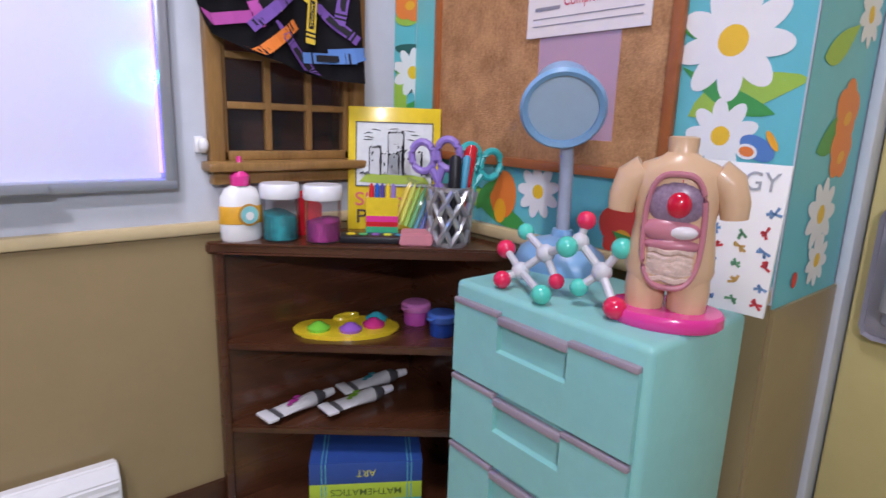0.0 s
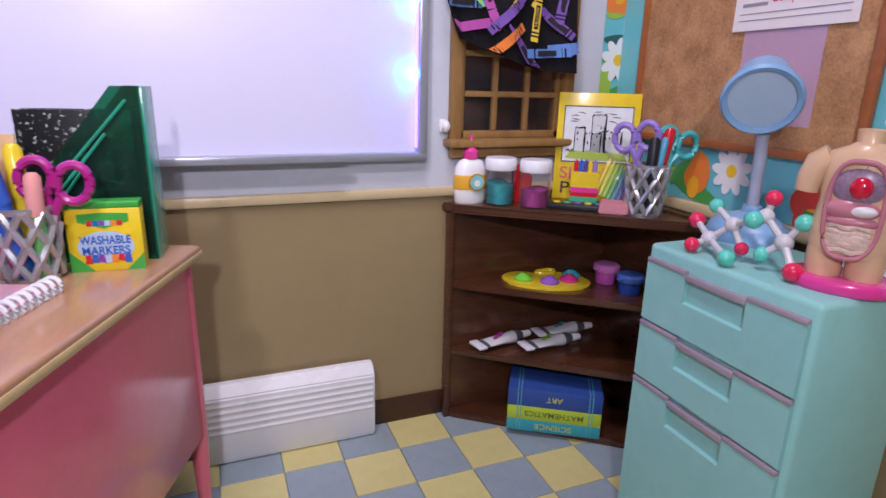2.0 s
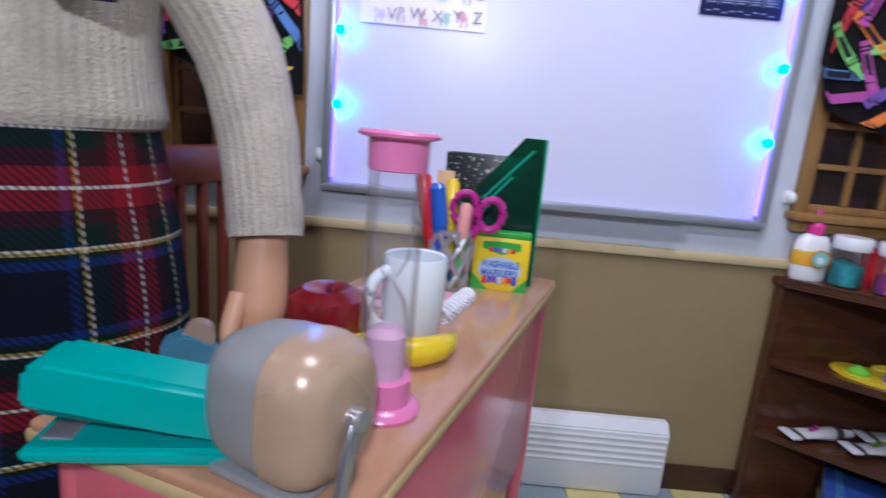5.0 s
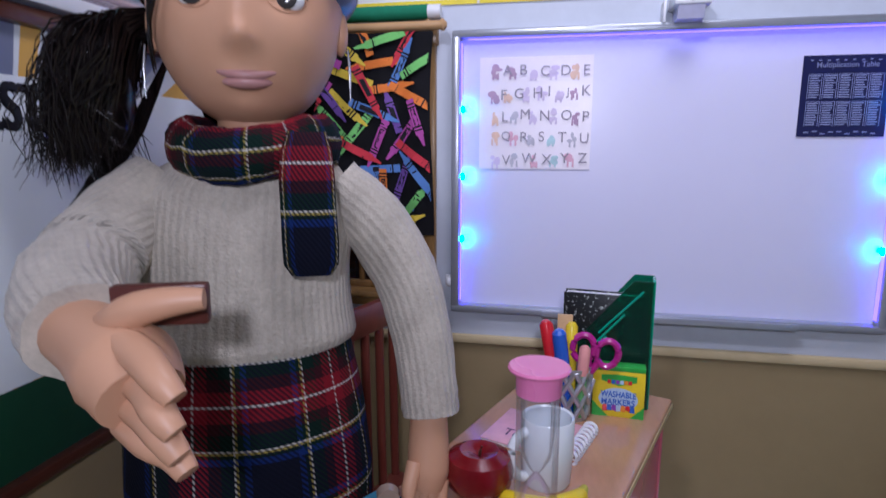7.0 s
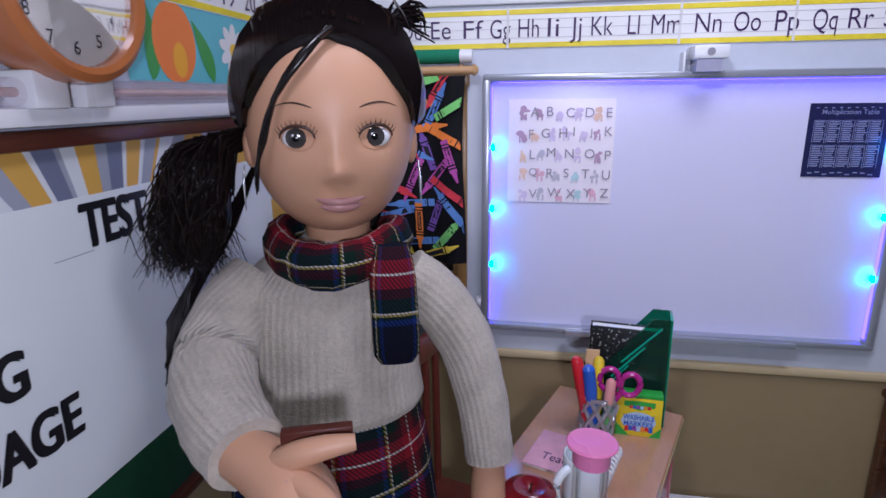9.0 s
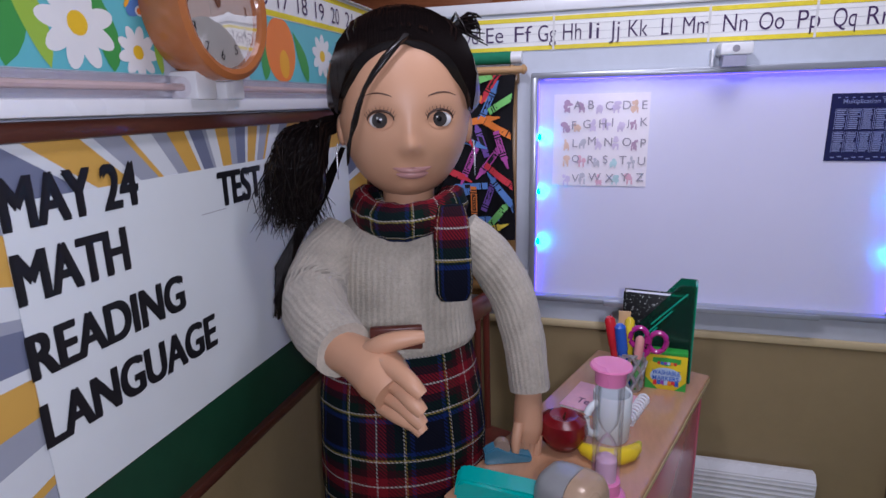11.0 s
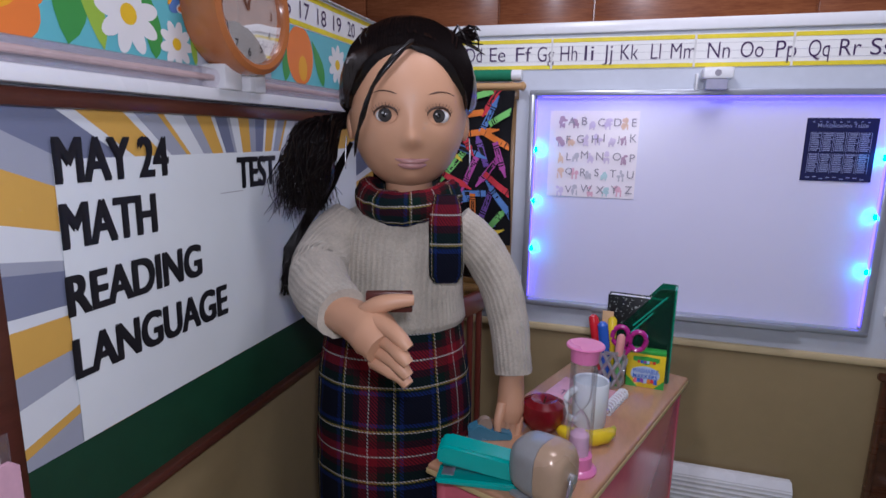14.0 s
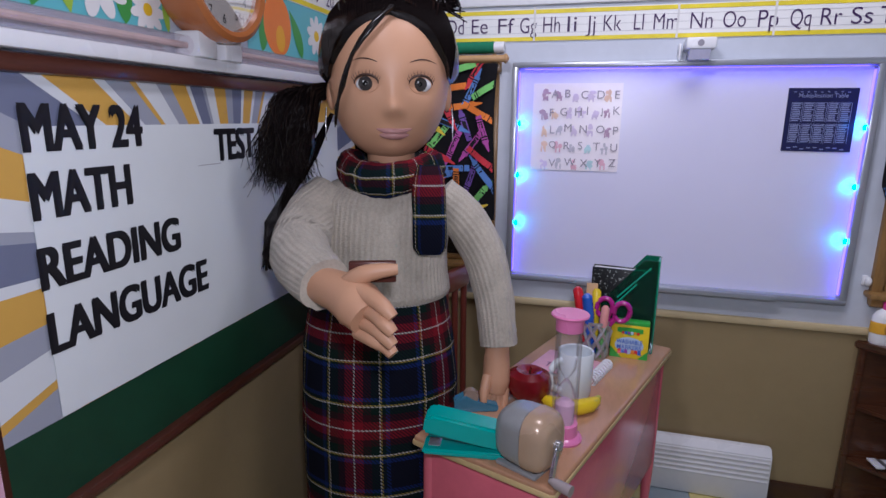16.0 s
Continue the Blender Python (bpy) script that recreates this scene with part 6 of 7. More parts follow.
part("lettering", turned(words("Teacher", 0.5, 0.13, 0.0), NM @ Matrix.Translation((-0.72, 0.14, 0.044)) @ Matrix.Rotation(-math.pi / 2, 4, "X")), DINK, npd, "dark script lettering")
for i in range(9):
    bm = N()
    yy = 0.04 + i * 0.075
    tube(bm, [(-0.03 + 0.062 * math.cos(t), yy + 0.01 * math.sin(t), 0.045 + 0.06 * math.sin(t)) for t in (2 * math.pi * k / 16 for k in range(17))], 0.017, 6)
    part("ring", turned(bm, NM), WHITE, npd)

# mug
mg = thing("mug", (-2.24, 2.50, DT), "plain white mug on the desk", "mug")
MP = (-2.32, 2.63, DT)
bm = N()
lathe(bm, [(0.0001, 0), (0.18, 0.0), (0.195, 0.03), (0.208, 0.26), (0.211, 0.55), (0.203, 0.562), (0.187, 0.55), (0.18, 0.06), (0.0001, 0.05)], MP, 40, caps=False)
CER = mat("white_glazed_plastic", (0.74, 0.79, 0.82), 0.2, var=0.02, coat=0.4)
part("cup", bm, CER, mg)
bm = N()
dx, dy = -0.80, -0.60
tube(bm, [(MP[0] + dx * (0.195 + 0.15 * math.sin(t)), MP[1] + dy * (0.195 + 0.15 * math.sin(t)), DT + 0.28 + 0.19 * math.cos(t)) for t in (math.pi * k / 14 for k in range(15))], 0.042, 10)
part("handle", bm, CER, mg)

# banana
bn = thing("banana", (-2.1, 2.05, DT), "yellow plastic banana lying beside the mug", "banana")
bm = N()
ptsb = [(a + 0.04, b - 0.09) for a, b in ((-2.70, 2.33), (-2.63, 2.26), (-2.52, 2.20), (-2.39, 2.18), (-2.27, 2.22), (-2.17, 2.30), (-2.10, 2.41), (-2.08, 2.47))]
tube(bm, [(a, b, DT + 0.092) for a, b in ptsb], [0.03, 0.07, 0.088, 0.092, 0.09, 0.085, 0.06, 0.03], 10)
part("skin", bm, mat("banana_yellow", (0.82, 0.60, 0.01), 0.3, var=0.08), bn)
bm = N()
tube(bm, [(-2.06, 2.33, DT + 0.092), (-2.025, 2.42, DT + 0.10)], [0.05, 0.028], 8)
part("stem", bm, mat("banana_stem", (0.55, 0.50, 0.05), 0.5), bn)

# sand timer
tm = thing("sand_timer", (-2.36, 1.50, DT), "clear sand timer with pink caps and pink sand", "sand timer")
TP = (-2.38, 1.59, DT)
PINKT = mat("bubblegum_pink_plastic", (0.78, 0.22, 0.45), 0.25, var=0.03, coat=0.4)
bm = N()
lathe(bm, [(0.0001, 0), (0.19, 0), (0.195, 0.02), (0.18, 0.045), (0.142, 0.06), (0.138, 0.18), (0.13, 0.185), (0.0001, 0.185)], TP, 36, caps=False)
part("bottom_cap", bm, PINKT, tm)
bm = N()
lathe(bm, [(0.0001, 1.19), (0.13, 1.19), (0.138, 1.195), (0.142, 1.33), (0.185, 1.342), (0.19, 1.355), (0.18, 1.368), (0.0001, 1.37)], TP, 36, caps=False)
part("top_cap", bm, PINKT, tm)
TUBEC = clear("timer_plastic", (0.97, 0.97, 0.98), 0.06, 1.25, 0.035)
bm = N()
lathe(bm, [(0.133, 0.10), (0.133, 1.25)], TP, 32, caps=False)
part("outer_tube", bm, TUBEC, tm, "clear outer tube").visible_shadow = False
bm = N()
lathe(bm, [(0.102, 0.185), (0.102, 0.46), (0.088, 0.56), (0.045, 0.635), (0.016, 0.67), (0.045, 0.705), (0.088, 0.78), (0.102, 0.92), (0.102, 1.19)], TP, 28, caps=False)
part("inner_glass", bm, TUBEC, tm, "clear hourglass").visible_shadow = False
bm = N()
lathe(bm, [(0.0001, 0.186), (0.097, 0.186), (0.097, 0.40), (0.055, 0.44), (0.0001, 0.445)], TP, 24, caps=False)
part("sand", bm, mat("pale_pink_sand", (0.78, 0.48, 0.64), 0.8, var=0.1, scale=1200, bump=0.8, bscale=2500), tm)

# apple
apl = thing("apple", (-2.83, 2.33, DT), "dark red apple on the desk", "apple")
bm = N()
lathe(bm, [(0.0001, 0.05), (0.08, 0.01), (0.17, 0.02), (0.25, 0.12), (0.27, 0.22), (0.24, 0.33), (0.15, 0.38), (0.06, 0.36), (0.0001, 0.32)], (-2.83, 2.33, DT), 32, caps=False)
part("flesh", bm, mat("apple_skin", (0.20, 0.006, 0.010), 0.25, scale=60, var=0.3, coat=0.4), apl)
bm = N()
tube(bm, [(-2.83, 2.33, DT + 0.32), (-2.82, 2.33, DT + 0.37), (-2.81, 2.34, DT + 0.40)], [0.010, 0.012, 0.013], 8)
part("stem", bm, BROWN, apl)

# pencil sharpener
sn = thing("pencil_sharpener", (-2.78, 1.12, DT), "grey and tan crank pencil sharpener on the desk", "pencil sharpener")
SX = Matrix.Translation((-2.74, 1.03, DT)) @ Matrix.Rotation(radians(-26), 4, "Z") @ Matrix.Scale(0.90, 4)
SGREY = mat("grey_sharpener_shell", (0.34, 0.35, 0.36), 0.35, metal=0.2, var=0.08)
STAN = mat("tan_sharpener_shell", (0.47, 0.33, 0.22), 0.28, metal=0.1, var=0.06, coat=0.2)


def barrel(stations):
    """A lying barrel with a rounded-square section: (x, half size) from end to end."""
    b = N()
    rows = []
    for x, r in stations:
        row = []
        for i in range(32):
            c, s = math.cos(2 * math.pi * i / 32), math.sin(2 * math.pi * i / 32)
            k = r / (abs(c) ** 3.2 + abs(s) ** 3.2) ** (1 / 3.2)
            row.append(b.verts.new((x, k * c * 0.94, 0.37 + k * s * 1.05)))
        rows.append(row)
    for p, q in zip(rows, rows[1:]):
        for i in range(32):
            b.faces.new((p[i], p[(i + 1) % 32], q[(i + 1) % 32], q[i]))
    b.faces.new(rows[0][::-1])
    b.faces.new(rows[-1])
    bmesh.ops.recalc_face_normals(b, faces=b.faces[:])
    return b


bm = barrel([(-0.22, 0.16), (-0.205, 0.21), (-0.17, 0.25), (-0.11, 0.275), (0.0, 0.29), (0.13, 0.295)])
part("shavings_drum", turned(bm, SX), SGREY, sn, "grey metal drum")
bm = barrel([(0.132, 0.285), (0.14, 0.302), (0.22, 0.302), (0.29, 0.292), (0.34, 0.265), (0.38, 0.225), (0.40, 0.17)])
part("gear_case", turned(bm, SX), STAN, sn, "tan gear case")
bm = N()
box(bm, -0.20, 0.30, -0.20, 0.20, 0, 0.05, 0.02)
box(bm, -0.08, 0.18, -0.13, 0.13, 0.04, 0.16, 0.03)
part("foot", turned(bm, SX), SGREY, sn)
bm = N()
slab(bm, [(0.41, -0.045, 0.42), (0.41, 0.045, 0.42), (0.43, -0.10, 0.02), (0.43, -0.18, 0.04)], (0.035, 0, 0))
bmesh.ops.bevel(bm, geom=bm.edges[:], offset=0.012, segments=2, affect="EDGES")
crk = part("crank", turned(bm, SX), mat("chrome_crank", (0.60, 0.62, 0.66), 0.15, metal=0.9), sn, "chrome crank")
bm = N()
tube(bm, [(0.43, -0.14, 0.06), (0.52, -0.145, 0.055), (0.68, -0.15, 0.05)], [0.03, 0.055, 0.06], 12)
part("crank_knob", turned(bm, SX), mat("clear_grey_knob", (0.35, 0.30, 0.30), 0.2), crk)
bm = N()
tube(bm, [(0.40, 0, 0.38), (0.46, 0, 0.38)], 0.05, 12)
part("crank_hub", turned(bm, SX), SILVER, crk)

# stapler
sl = thing("stapler", (-3.4, 1.15, DT), "turquoise plastic stapler on the desk", "stapler")
SM = Matrix.Translation((-3.70, 0.89, DT)) @ Matrix.Rotation(radians(7), 4, "Z")
TURQ = mat("turquoise_plastic", (0.0, 0.42, 0.38), 0.25, var=0.04, coat=0.4)
bm = N()
slab(bm, [(0.0, 0.0, 0), (0.84, 0.0, 0), (0.84, 0, 0.08), (0.0, 0, 0.06)], (0, 0.30, 0))
bmesh.ops.bevel(bm, geom=bm.edges[:], offset=0.02, segments=2, affect="EDGES")
part("base", turned(bm, SM), TURQ, sl)
bm = N()
slab(bm, [(0.0, 0.02, 0.22), (0.55, 0.02, 0.14), (0.84, 0.02, 0.07), (0.84, 0.02, 0.26), (0.80, 0.02, 0.30), (0.10, 0.02, 0.42), (0.02, 0.02, 0.38)], (0, 0.26, 0))
bmesh.ops.bevel(bm, geom=bm.edges[:], offset=0.025, segments=2, affect="EDGES")
part("arm", turned(bm, SM), TURQ, sl)
bm = N()
slab(bm, [(0.06, 0.05, 0.19), (0.60, 0.05, 0.115), (0.60, 0.05, 0.15), (0.06, 0.05, 0.24)], (0, 0.2, 0))
part("magazine", turned(bm, SM), mat("dark_teal_inside", (0.0, 0.16, 0.16), 0.3), sl)
part("anvil", turned(box(N(), 0.05, 0.17, 0.08, 0.22, 0.055, 0.072, 0.004), SM), SILVER, sl, "small metal plate")

# tape dispenser
td = thing("tape_dispenser", (-3.3, 1.85, DT), "small blue tape dispenser beside the apple", "tape dispenser")
TD = Matrix.Translation((-3.38, 1.84, DT)) @ Matrix.Rotation(radians(20), 4, "Z")
bm = N()
slab(bm, [(-0.22, 0, 0), (0.28, 0, 0), (0.28, 0, 0.07), (0.05, 0, 0.11), (-0.10, 0, 0.20), (-0.22, 0, 0.14)], (0, 0.15, 0))
bmesh.ops.bevel(bm, geom=bm.edges[:], offset=0.015, segments=2, affect="EDGES")
part("body", turned(bm, TD), mat("slate_blue_plastic", (0.06, 0.22, 0.33), 0.25, coat=0.3), td)
bm = N()
tube(bm, [(-0.03, 0.03, 0.17), (-0.03, 0.12, 0.17)], 0.085, 18)
part("tape_roll", turned(bm, TD), mat("clear_brown_tape", (0.35, 0.26, 0.20), 0.2), td)

# ---- chair ----
ch = thing("chair", (-3.95, 3.5, FLOOR), "red-brown wooden chair behind the desk", "chair")
CHM = Matrix.Translation((-3.75, 3.60, 0)) @ Matrix.Rotation(radians(-17), 4, "Z")
CHW = mat("red_brown_chair_wood", (0.16, 0.035, 0.022), 0.3, var=0.2, stretch=(6, 6, 1), coat=0.3)
part("seat", turned(box(N(), -0.55, 0.60, -0.6, 0.6, 1.78, 1.90, 0.04), CHM), CHW, ch)
for a, b in ((-0.48, -0.52), (-0.48, 0.52), (0.52, -0.52), (0.52, 0.52)):
    bm = N()
    tube(bm, [(a, b, 1.8), (a * 1.08, b * 1.08, FLOOR)], [0.07, 0.05], 10)
    part("leg", turned(bm, CHM), CHW, ch)
part("top_rail", turned(box(N(), -0.56, -0.44, -0.62, 0.62, 3.72, 4.05, 0.05), CHM), CHW, ch)
for b in (-0.52, -0.26, 0.0, 0.26, 0.52):
    bm = N()
    tube(bm, [(-0.48, b, 1.88), (-0.50, b, 3.76)], 0.05, 10)
    part("back_spindle", turned(bm, CHM), CHW, ch)

# ---- doll ----
def plaid():
    """Tartan cloth: coloured bands both ways with thin bright threads, laid along the surface's own u and v."""
    m = bpy.data.materials.new("tartan_cloth")
    m.use_nodes = True
    nt = m.node_tree
    b = nt.nodes["Principled BSDF"]
    b.inputs["Roughness"].default_value = 0.9
    b.inputs["Specular IOR Level"].default_value = 0.15
    uv = nt.nodes.new("ShaderNodeUVMap")
    uv.uv_map = "cloth"
    sep = nt.nodes.new("ShaderNodeSeparateXYZ")
    nt.links.new(uv.outputs[0], sep.inputs[0])
    night, green, maroon, red = (0.002, 0.003, 0.010), (0.002, 0.011, 0.008), (0.026, 0.004, 0.007), (0.15, 0.006, 0.012)
    blue, white, yellow = (0.005, 0.016, 0.09), (0.42, 0.40, 0.37), (0.24, 0.19, 0.04)
    stops = ((0.0, night), (0.14, blue), (0.18, green), (0.207, yellow), (0.221, white), (0.234, green), (0.33, maroon), (0.40, red), (0.491, white), (0.504, red),
             (0.59, maroon), (0.67, green), (0.748, white), (0.761, yellow), (0.775, green), (0.81, blue), (0.85, night))
    outs = []
    for ax in (0, 1):
        fr = nt.nodes.new("ShaderNodeMath")
        fr.operation = "FRACT"
        nt.links.new(sep.outputs[ax], fr.inputs[0])
        rp = nt.nodes.new("ShaderNodeValToRGB")
        rp.color_ramp.interpolation = "CONSTANT"
        el = rp.color_ramp.elements
        for _ in range(len(stops) - 2):
            el.new(0.5)
        for e, (p, c) in zip(el, stops):
            e.position = p
        for e, (p, c) in zip(el, stops):
            e.color = (*c, 1)
        nt.links.new(fr.outputs[0], rp.inputs[0])
        outs.append(rp)
    wv = nt.nodes.new("ShaderNodeTexWave")
    wv.inputs["Scale"].default_value, wv.inputs["Distortion"].default_value = 16, 0.4
    wv.bands_direction = "DIAGONAL"
    nt.links.new(uv.outputs[0], wv.inputs["Vector"])
    mr = nt.nodes.new("ShaderNodeMapRange")
    mr.inputs["From Min"].default_value, mr.inputs["From Max"].default_value = 0.3, 0.7
    mr.inputs["To Min"].default_value, mr.inputs["To Max"].default_value = 0.25, 0.97
    nt.links.new(wv.outputs[1], mr.inputs[0])
    mx = nt.nodes.new("ShaderNodeMix")
    mx.data_type = "RGBA"
    nt.links.new(mr.outputs[0], mx.inputs[0])
    nt.links.new(outs[0].outputs[0], mx.inputs[6])
    nt.links.new(outs[1].outputs[0], mx.inputs[7])
    gain = nt.nodes.new("ShaderNodeMix")
    gain.data_type, gain.blend_type = "RGBA", "ADD"
    gain.inputs[0].default_value = 0.1
    nt.links.new(mx.outputs[2], gain.inputs[6])
    nt.links.new(mx.outputs[2], gain.inputs[7])
    nt.links.new(gain.outputs[2], b.inputs["Base Color"])
    bp = nt.nodes.new("ShaderNodeBump")
    bp.inputs["Strength"].default_value, bp.inputs["Distance"].default_value = 0.3, 0.0004
    nt.links.new(wv.outputs[1], bp.inputs["Height"])
    nt.links.new(bp.outputs[0], b.inputs["Normal"])
    return m


def knit():
    """Beige rib knit: fine vertical ribs along the surface's u, soft stitches along v."""
    m = mat("beige_rib_knit", (0.50, 0.45, 0.37), 0.95, var=0.16, scale=500, sheen=0.2)
    nt = m.node_tree
    uv = nt.nodes.new("ShaderNodeUVMap")
    uv.uv_map = "cloth"
    wv = nt.nodes.new("ShaderNodeTexWave")
    wv.inputs["Scale"].default_value, wv.inputs["Distortion"].default_value, wv.inputs["Detail"].default_value = 5.2, 1.2, 3
    wv.inputs["Detail Scale"].default_value = 6
    nt.links.new(uv.outputs[0], wv.inputs["Vector"])
    ns_ = nt.nodes.new("ShaderNodeTexNoise")
    ns_.inputs["Scale"].default_value = 60
    nt.links.new(uv.outputs[0], ns_.inputs["Vector"])
    ad = nt.nodes.new("ShaderNodeMath")
    ad.operation = "MULTIPLY_ADD"
    ad.inputs[1].default_value = 1.7
    nt.links.new(ns_.outputs[0], ad.inputs[0])
    nt.links.new(wv.outputs[1], ad.inputs[2])
    bp = nt.nodes.new("ShaderNodeBump")
    bp.inputs["Strength"].default_value, bp.inputs["Distance"].default_value = 0.55, 0.0009
    nt.links.new(ad.outputs[0], bp.inputs["Height"])
    nt.links.new(bp.outputs[0], nt.nodes["Principled BSDF"].inputs["Normal"])
    return m


SKIN = mat("tan_doll_vinyl", (0.55, 0.305, 0.180), 0.45, var=0.05, scale=30)
HAIR = mat("black_doll_hair", (0.009, 0.006, 0.006), 0.24, var=0.3, scale=500, stretch=(6, 6, 1))
LIP = mat("mauve_lip_paint", (0.46, 0.235, 0.215), 0.35)
EYEW, IRIS = mat("eye_white_and_glint", (0.75, 0.75, 0.75), 0.1, coat=0.6), mat("dark_grey_iris", (0.045, 0.040, 0.038), 0.08, coat=0.8)
HAIR_L = mat("brown_lash_paint", (0.06, 0.03, 0.02), 0.5)
DMATS = [SKIN, HAIR, knit(), plaid(), LIP, EYEW, IRIS, HAIR_L, SILVER, mat("black_pupil", (0.004, 0.004, 0.004), 0.1)]
sk, hr, kn, pd, lip_, ew, ir, ls, sv, pu = range(10)
bm = N()
uvl = bm.loops.layers.uv.new("cloth")
noise_at = noise.noise


def strip_uv(rows, m, v_of, u_len, closed=True):
    """Joins rows of points into a skin that carries its own u and v."""
    n = len(rows[0])
    for k in range(len(rows) - 1):
        a, b = rows[k], rows[k + 1]
        for i in range(n if closed else n - 1):
            j = (i + 1) % n
            f = bm.faces.new((a[i], a[j], b[j], b[i]))
            f.material_index = m
            for lp_, (ii, kk) in zip(f.loops, ((i, k), (i + 1, k), (i + 1, k + 1), (i, k + 1))):
                lp_[uvl].uv = (ii / n * u_len, v_of[kk])


def oval_rows(spec, n=48, wrinkle=0.0, seed=0.0):
    """Rings of an upright form: (z, centre x, centre y, half width, half depth)."""
    rows = []
    for z, cx, cy, w, d in spec:
        row = []
        for i in range(n):
            a = 2 * math.pi * i / n
            k = 1 + wrinkle * noise_at(Vector((math.cos(a) * 2.2 + seed, math.sin(a) * 2.2, z * 1.6))) if wrinkle else 1
            row.append(bm.verts.new((cx + w * k * math.cos(a), cy + d * k * math.sin(a), z)))
        rows.append(row)
    return rows


def sleeve(pts, radii, n=28, m=kn, wrinkle=0.06, seed=0.0, steps=5):
    """A soft tube along smoothed points with creases."""
    P = [Vector(p) for p in pts]
    Q, R = [], []
    for i in range(len(P) - 1):
        p0, p1, p2, p3 = P[max(i - 1, 0)], P[i], P[i + 1], P[min(i + 2, len(P) - 1)]
        for s in range(steps):
            t = s / steps
            Q.append(0.5 * ((2 * p1) + (-p0 + p2) * t + (2 * p0 - 5 * p1 + 4 * p2 - p3) * t * t + (-p0 + 3 * p1 - 3 * p2 + p3) * t ** 3))
            R.append(radii[i] * (1 - t) + radii[i + 1] * t)
    Q.append(P[-1]), R.append(radii[-1])
    rows, v, vs = [], 0.0, []
    for i, p in enumerate(Q):
        d = (Q[min(i + 1, len(Q) - 1)] - Q[max(i - 1, 0)]).normalized()
        side = d.cross(Vector((0, 1, 0.2))).normalized()
        up = side.cross(d).normalized()
        row = []
        for k in range(n):
            a = 2 * math.pi * k / n
            q = 1 + wrinkle * noise_at(Vector((3 * math.cos(a) + seed, 3 * math.sin(a), i * 0.55)))
            row.append(bm.verts.new(p + (side * math.cos(a) + up * math.sin(a)) * R[i] * q))
        rows.append(row)
        if i:
            v += (p - Q[i - 1]).length
        vs.append(v)
    strip_uv(rows, m, vs, 2 * math.pi * max(radii))
    bm.faces.new(rows[0][::-1]).material_index = m
    bm.faces.new(rows[-1]).material_index = m


# legs and shoes, hidden by the skirt
for s in (1, -1):
    tube(bm, [(-0.15 + s * 0.3, 0.45, 0.60), (-0.15 + s * 0.3, 0.45, 1.2)], 0.2, 14, sk)
    ball(bm, (-0.15 + s * 0.3, 0.30, 0.575), (0.2, 0.38, 0.14), hr)
# skirt
spec = [(0.55, -0.12, 0.50, 0.90, 0.70), (1.2, -0.13, 0.49, 0.90, 0.68), (2.0, -0.14, 0.48, 0.89, 0.66), (2.7, -0.15, 0.47, 0.885, 0.64), (3.3, -0.15, 0.46, 0.865, 0.62), (3.8, -0.15, 0.45, 0.82, 0.59), (4.20, -0.15, 0.44, 0.75, 0.54), (4.50, -0.15, 0.44, 0.70, 0.51)]
fine = []
for a, b in zip(spec, spec[1:]):
    for k in range(6):
        fine.append(tuple(p + (q - p) * k / 6 for p, q in zip(a, b)))
fine.append(spec[-1])
rows = oval_rows(fine, 64, 0.035, 2.0)
strip_uv(rows, pd, [z / 1.05 + 0.669 for z, *_ in fine], 5.0)
bm.faces.new(rows[0][::-1]).material_index = pd
# sweater trunk
spec = [(4.30, -0.14, 0.45, 0.745, 0.545), (4.35, -0.14, 0.45, 0.765, 0.56), (4.56, -0.13, 0.46, 0.735, 0.55), (4.8, -0.12, 0.47, 0.72, 0.54), (5.1, -0.10, 0.48, 0.72, 0.52), (5.35, -0.08, 0.49, 0.70, 0.47), (5.5, -0.05, 0.50, 0.58, 0.42), (5.62, -0.02, 0.50, 0.38, 0.34), (5.70, 0.0, 0.50, 0.27, 0.27)]
fine = []
for a, b in zip(spec, spec[1:]):
    for k in range(5):
        fine.append(tuple(p + (q - p) * k / 5 for p, q in zip(a, b)))
fine.append(spec[-1])
rows = oval_rows(fine, 64, 0.035, 7.0)
strip_uv(rows, kn, [z for z, *_ in fine], 4.4)
bm.faces.new(rows[-1]).material_index = kn
# arms
sleeve([(-0.62, 0.46, 5.38), (-0.81, 0.28, 5.18), (-0.88, -0.05, 4.98), (-0.82, -0.45, 4.91), (-0.68, -0.80, 4.86), (-0.55, -1.02, 4.82)], [0.24, 0.27, 0.285, 0.275, 0.25, 0.225], seed=1.0)
sleeve([(0.50, 0.46, 5.36), (0.76, 0.44, 5.12), (0.98, 0.40, 4.75), (1.09, 0.30, 4.33), (1.13, 0.20, 3.96), (1.14, 0.15, 3.77)], [0.22, 0.24, 0.235, 0.215, 0.205, 0.20], seed=4.0)
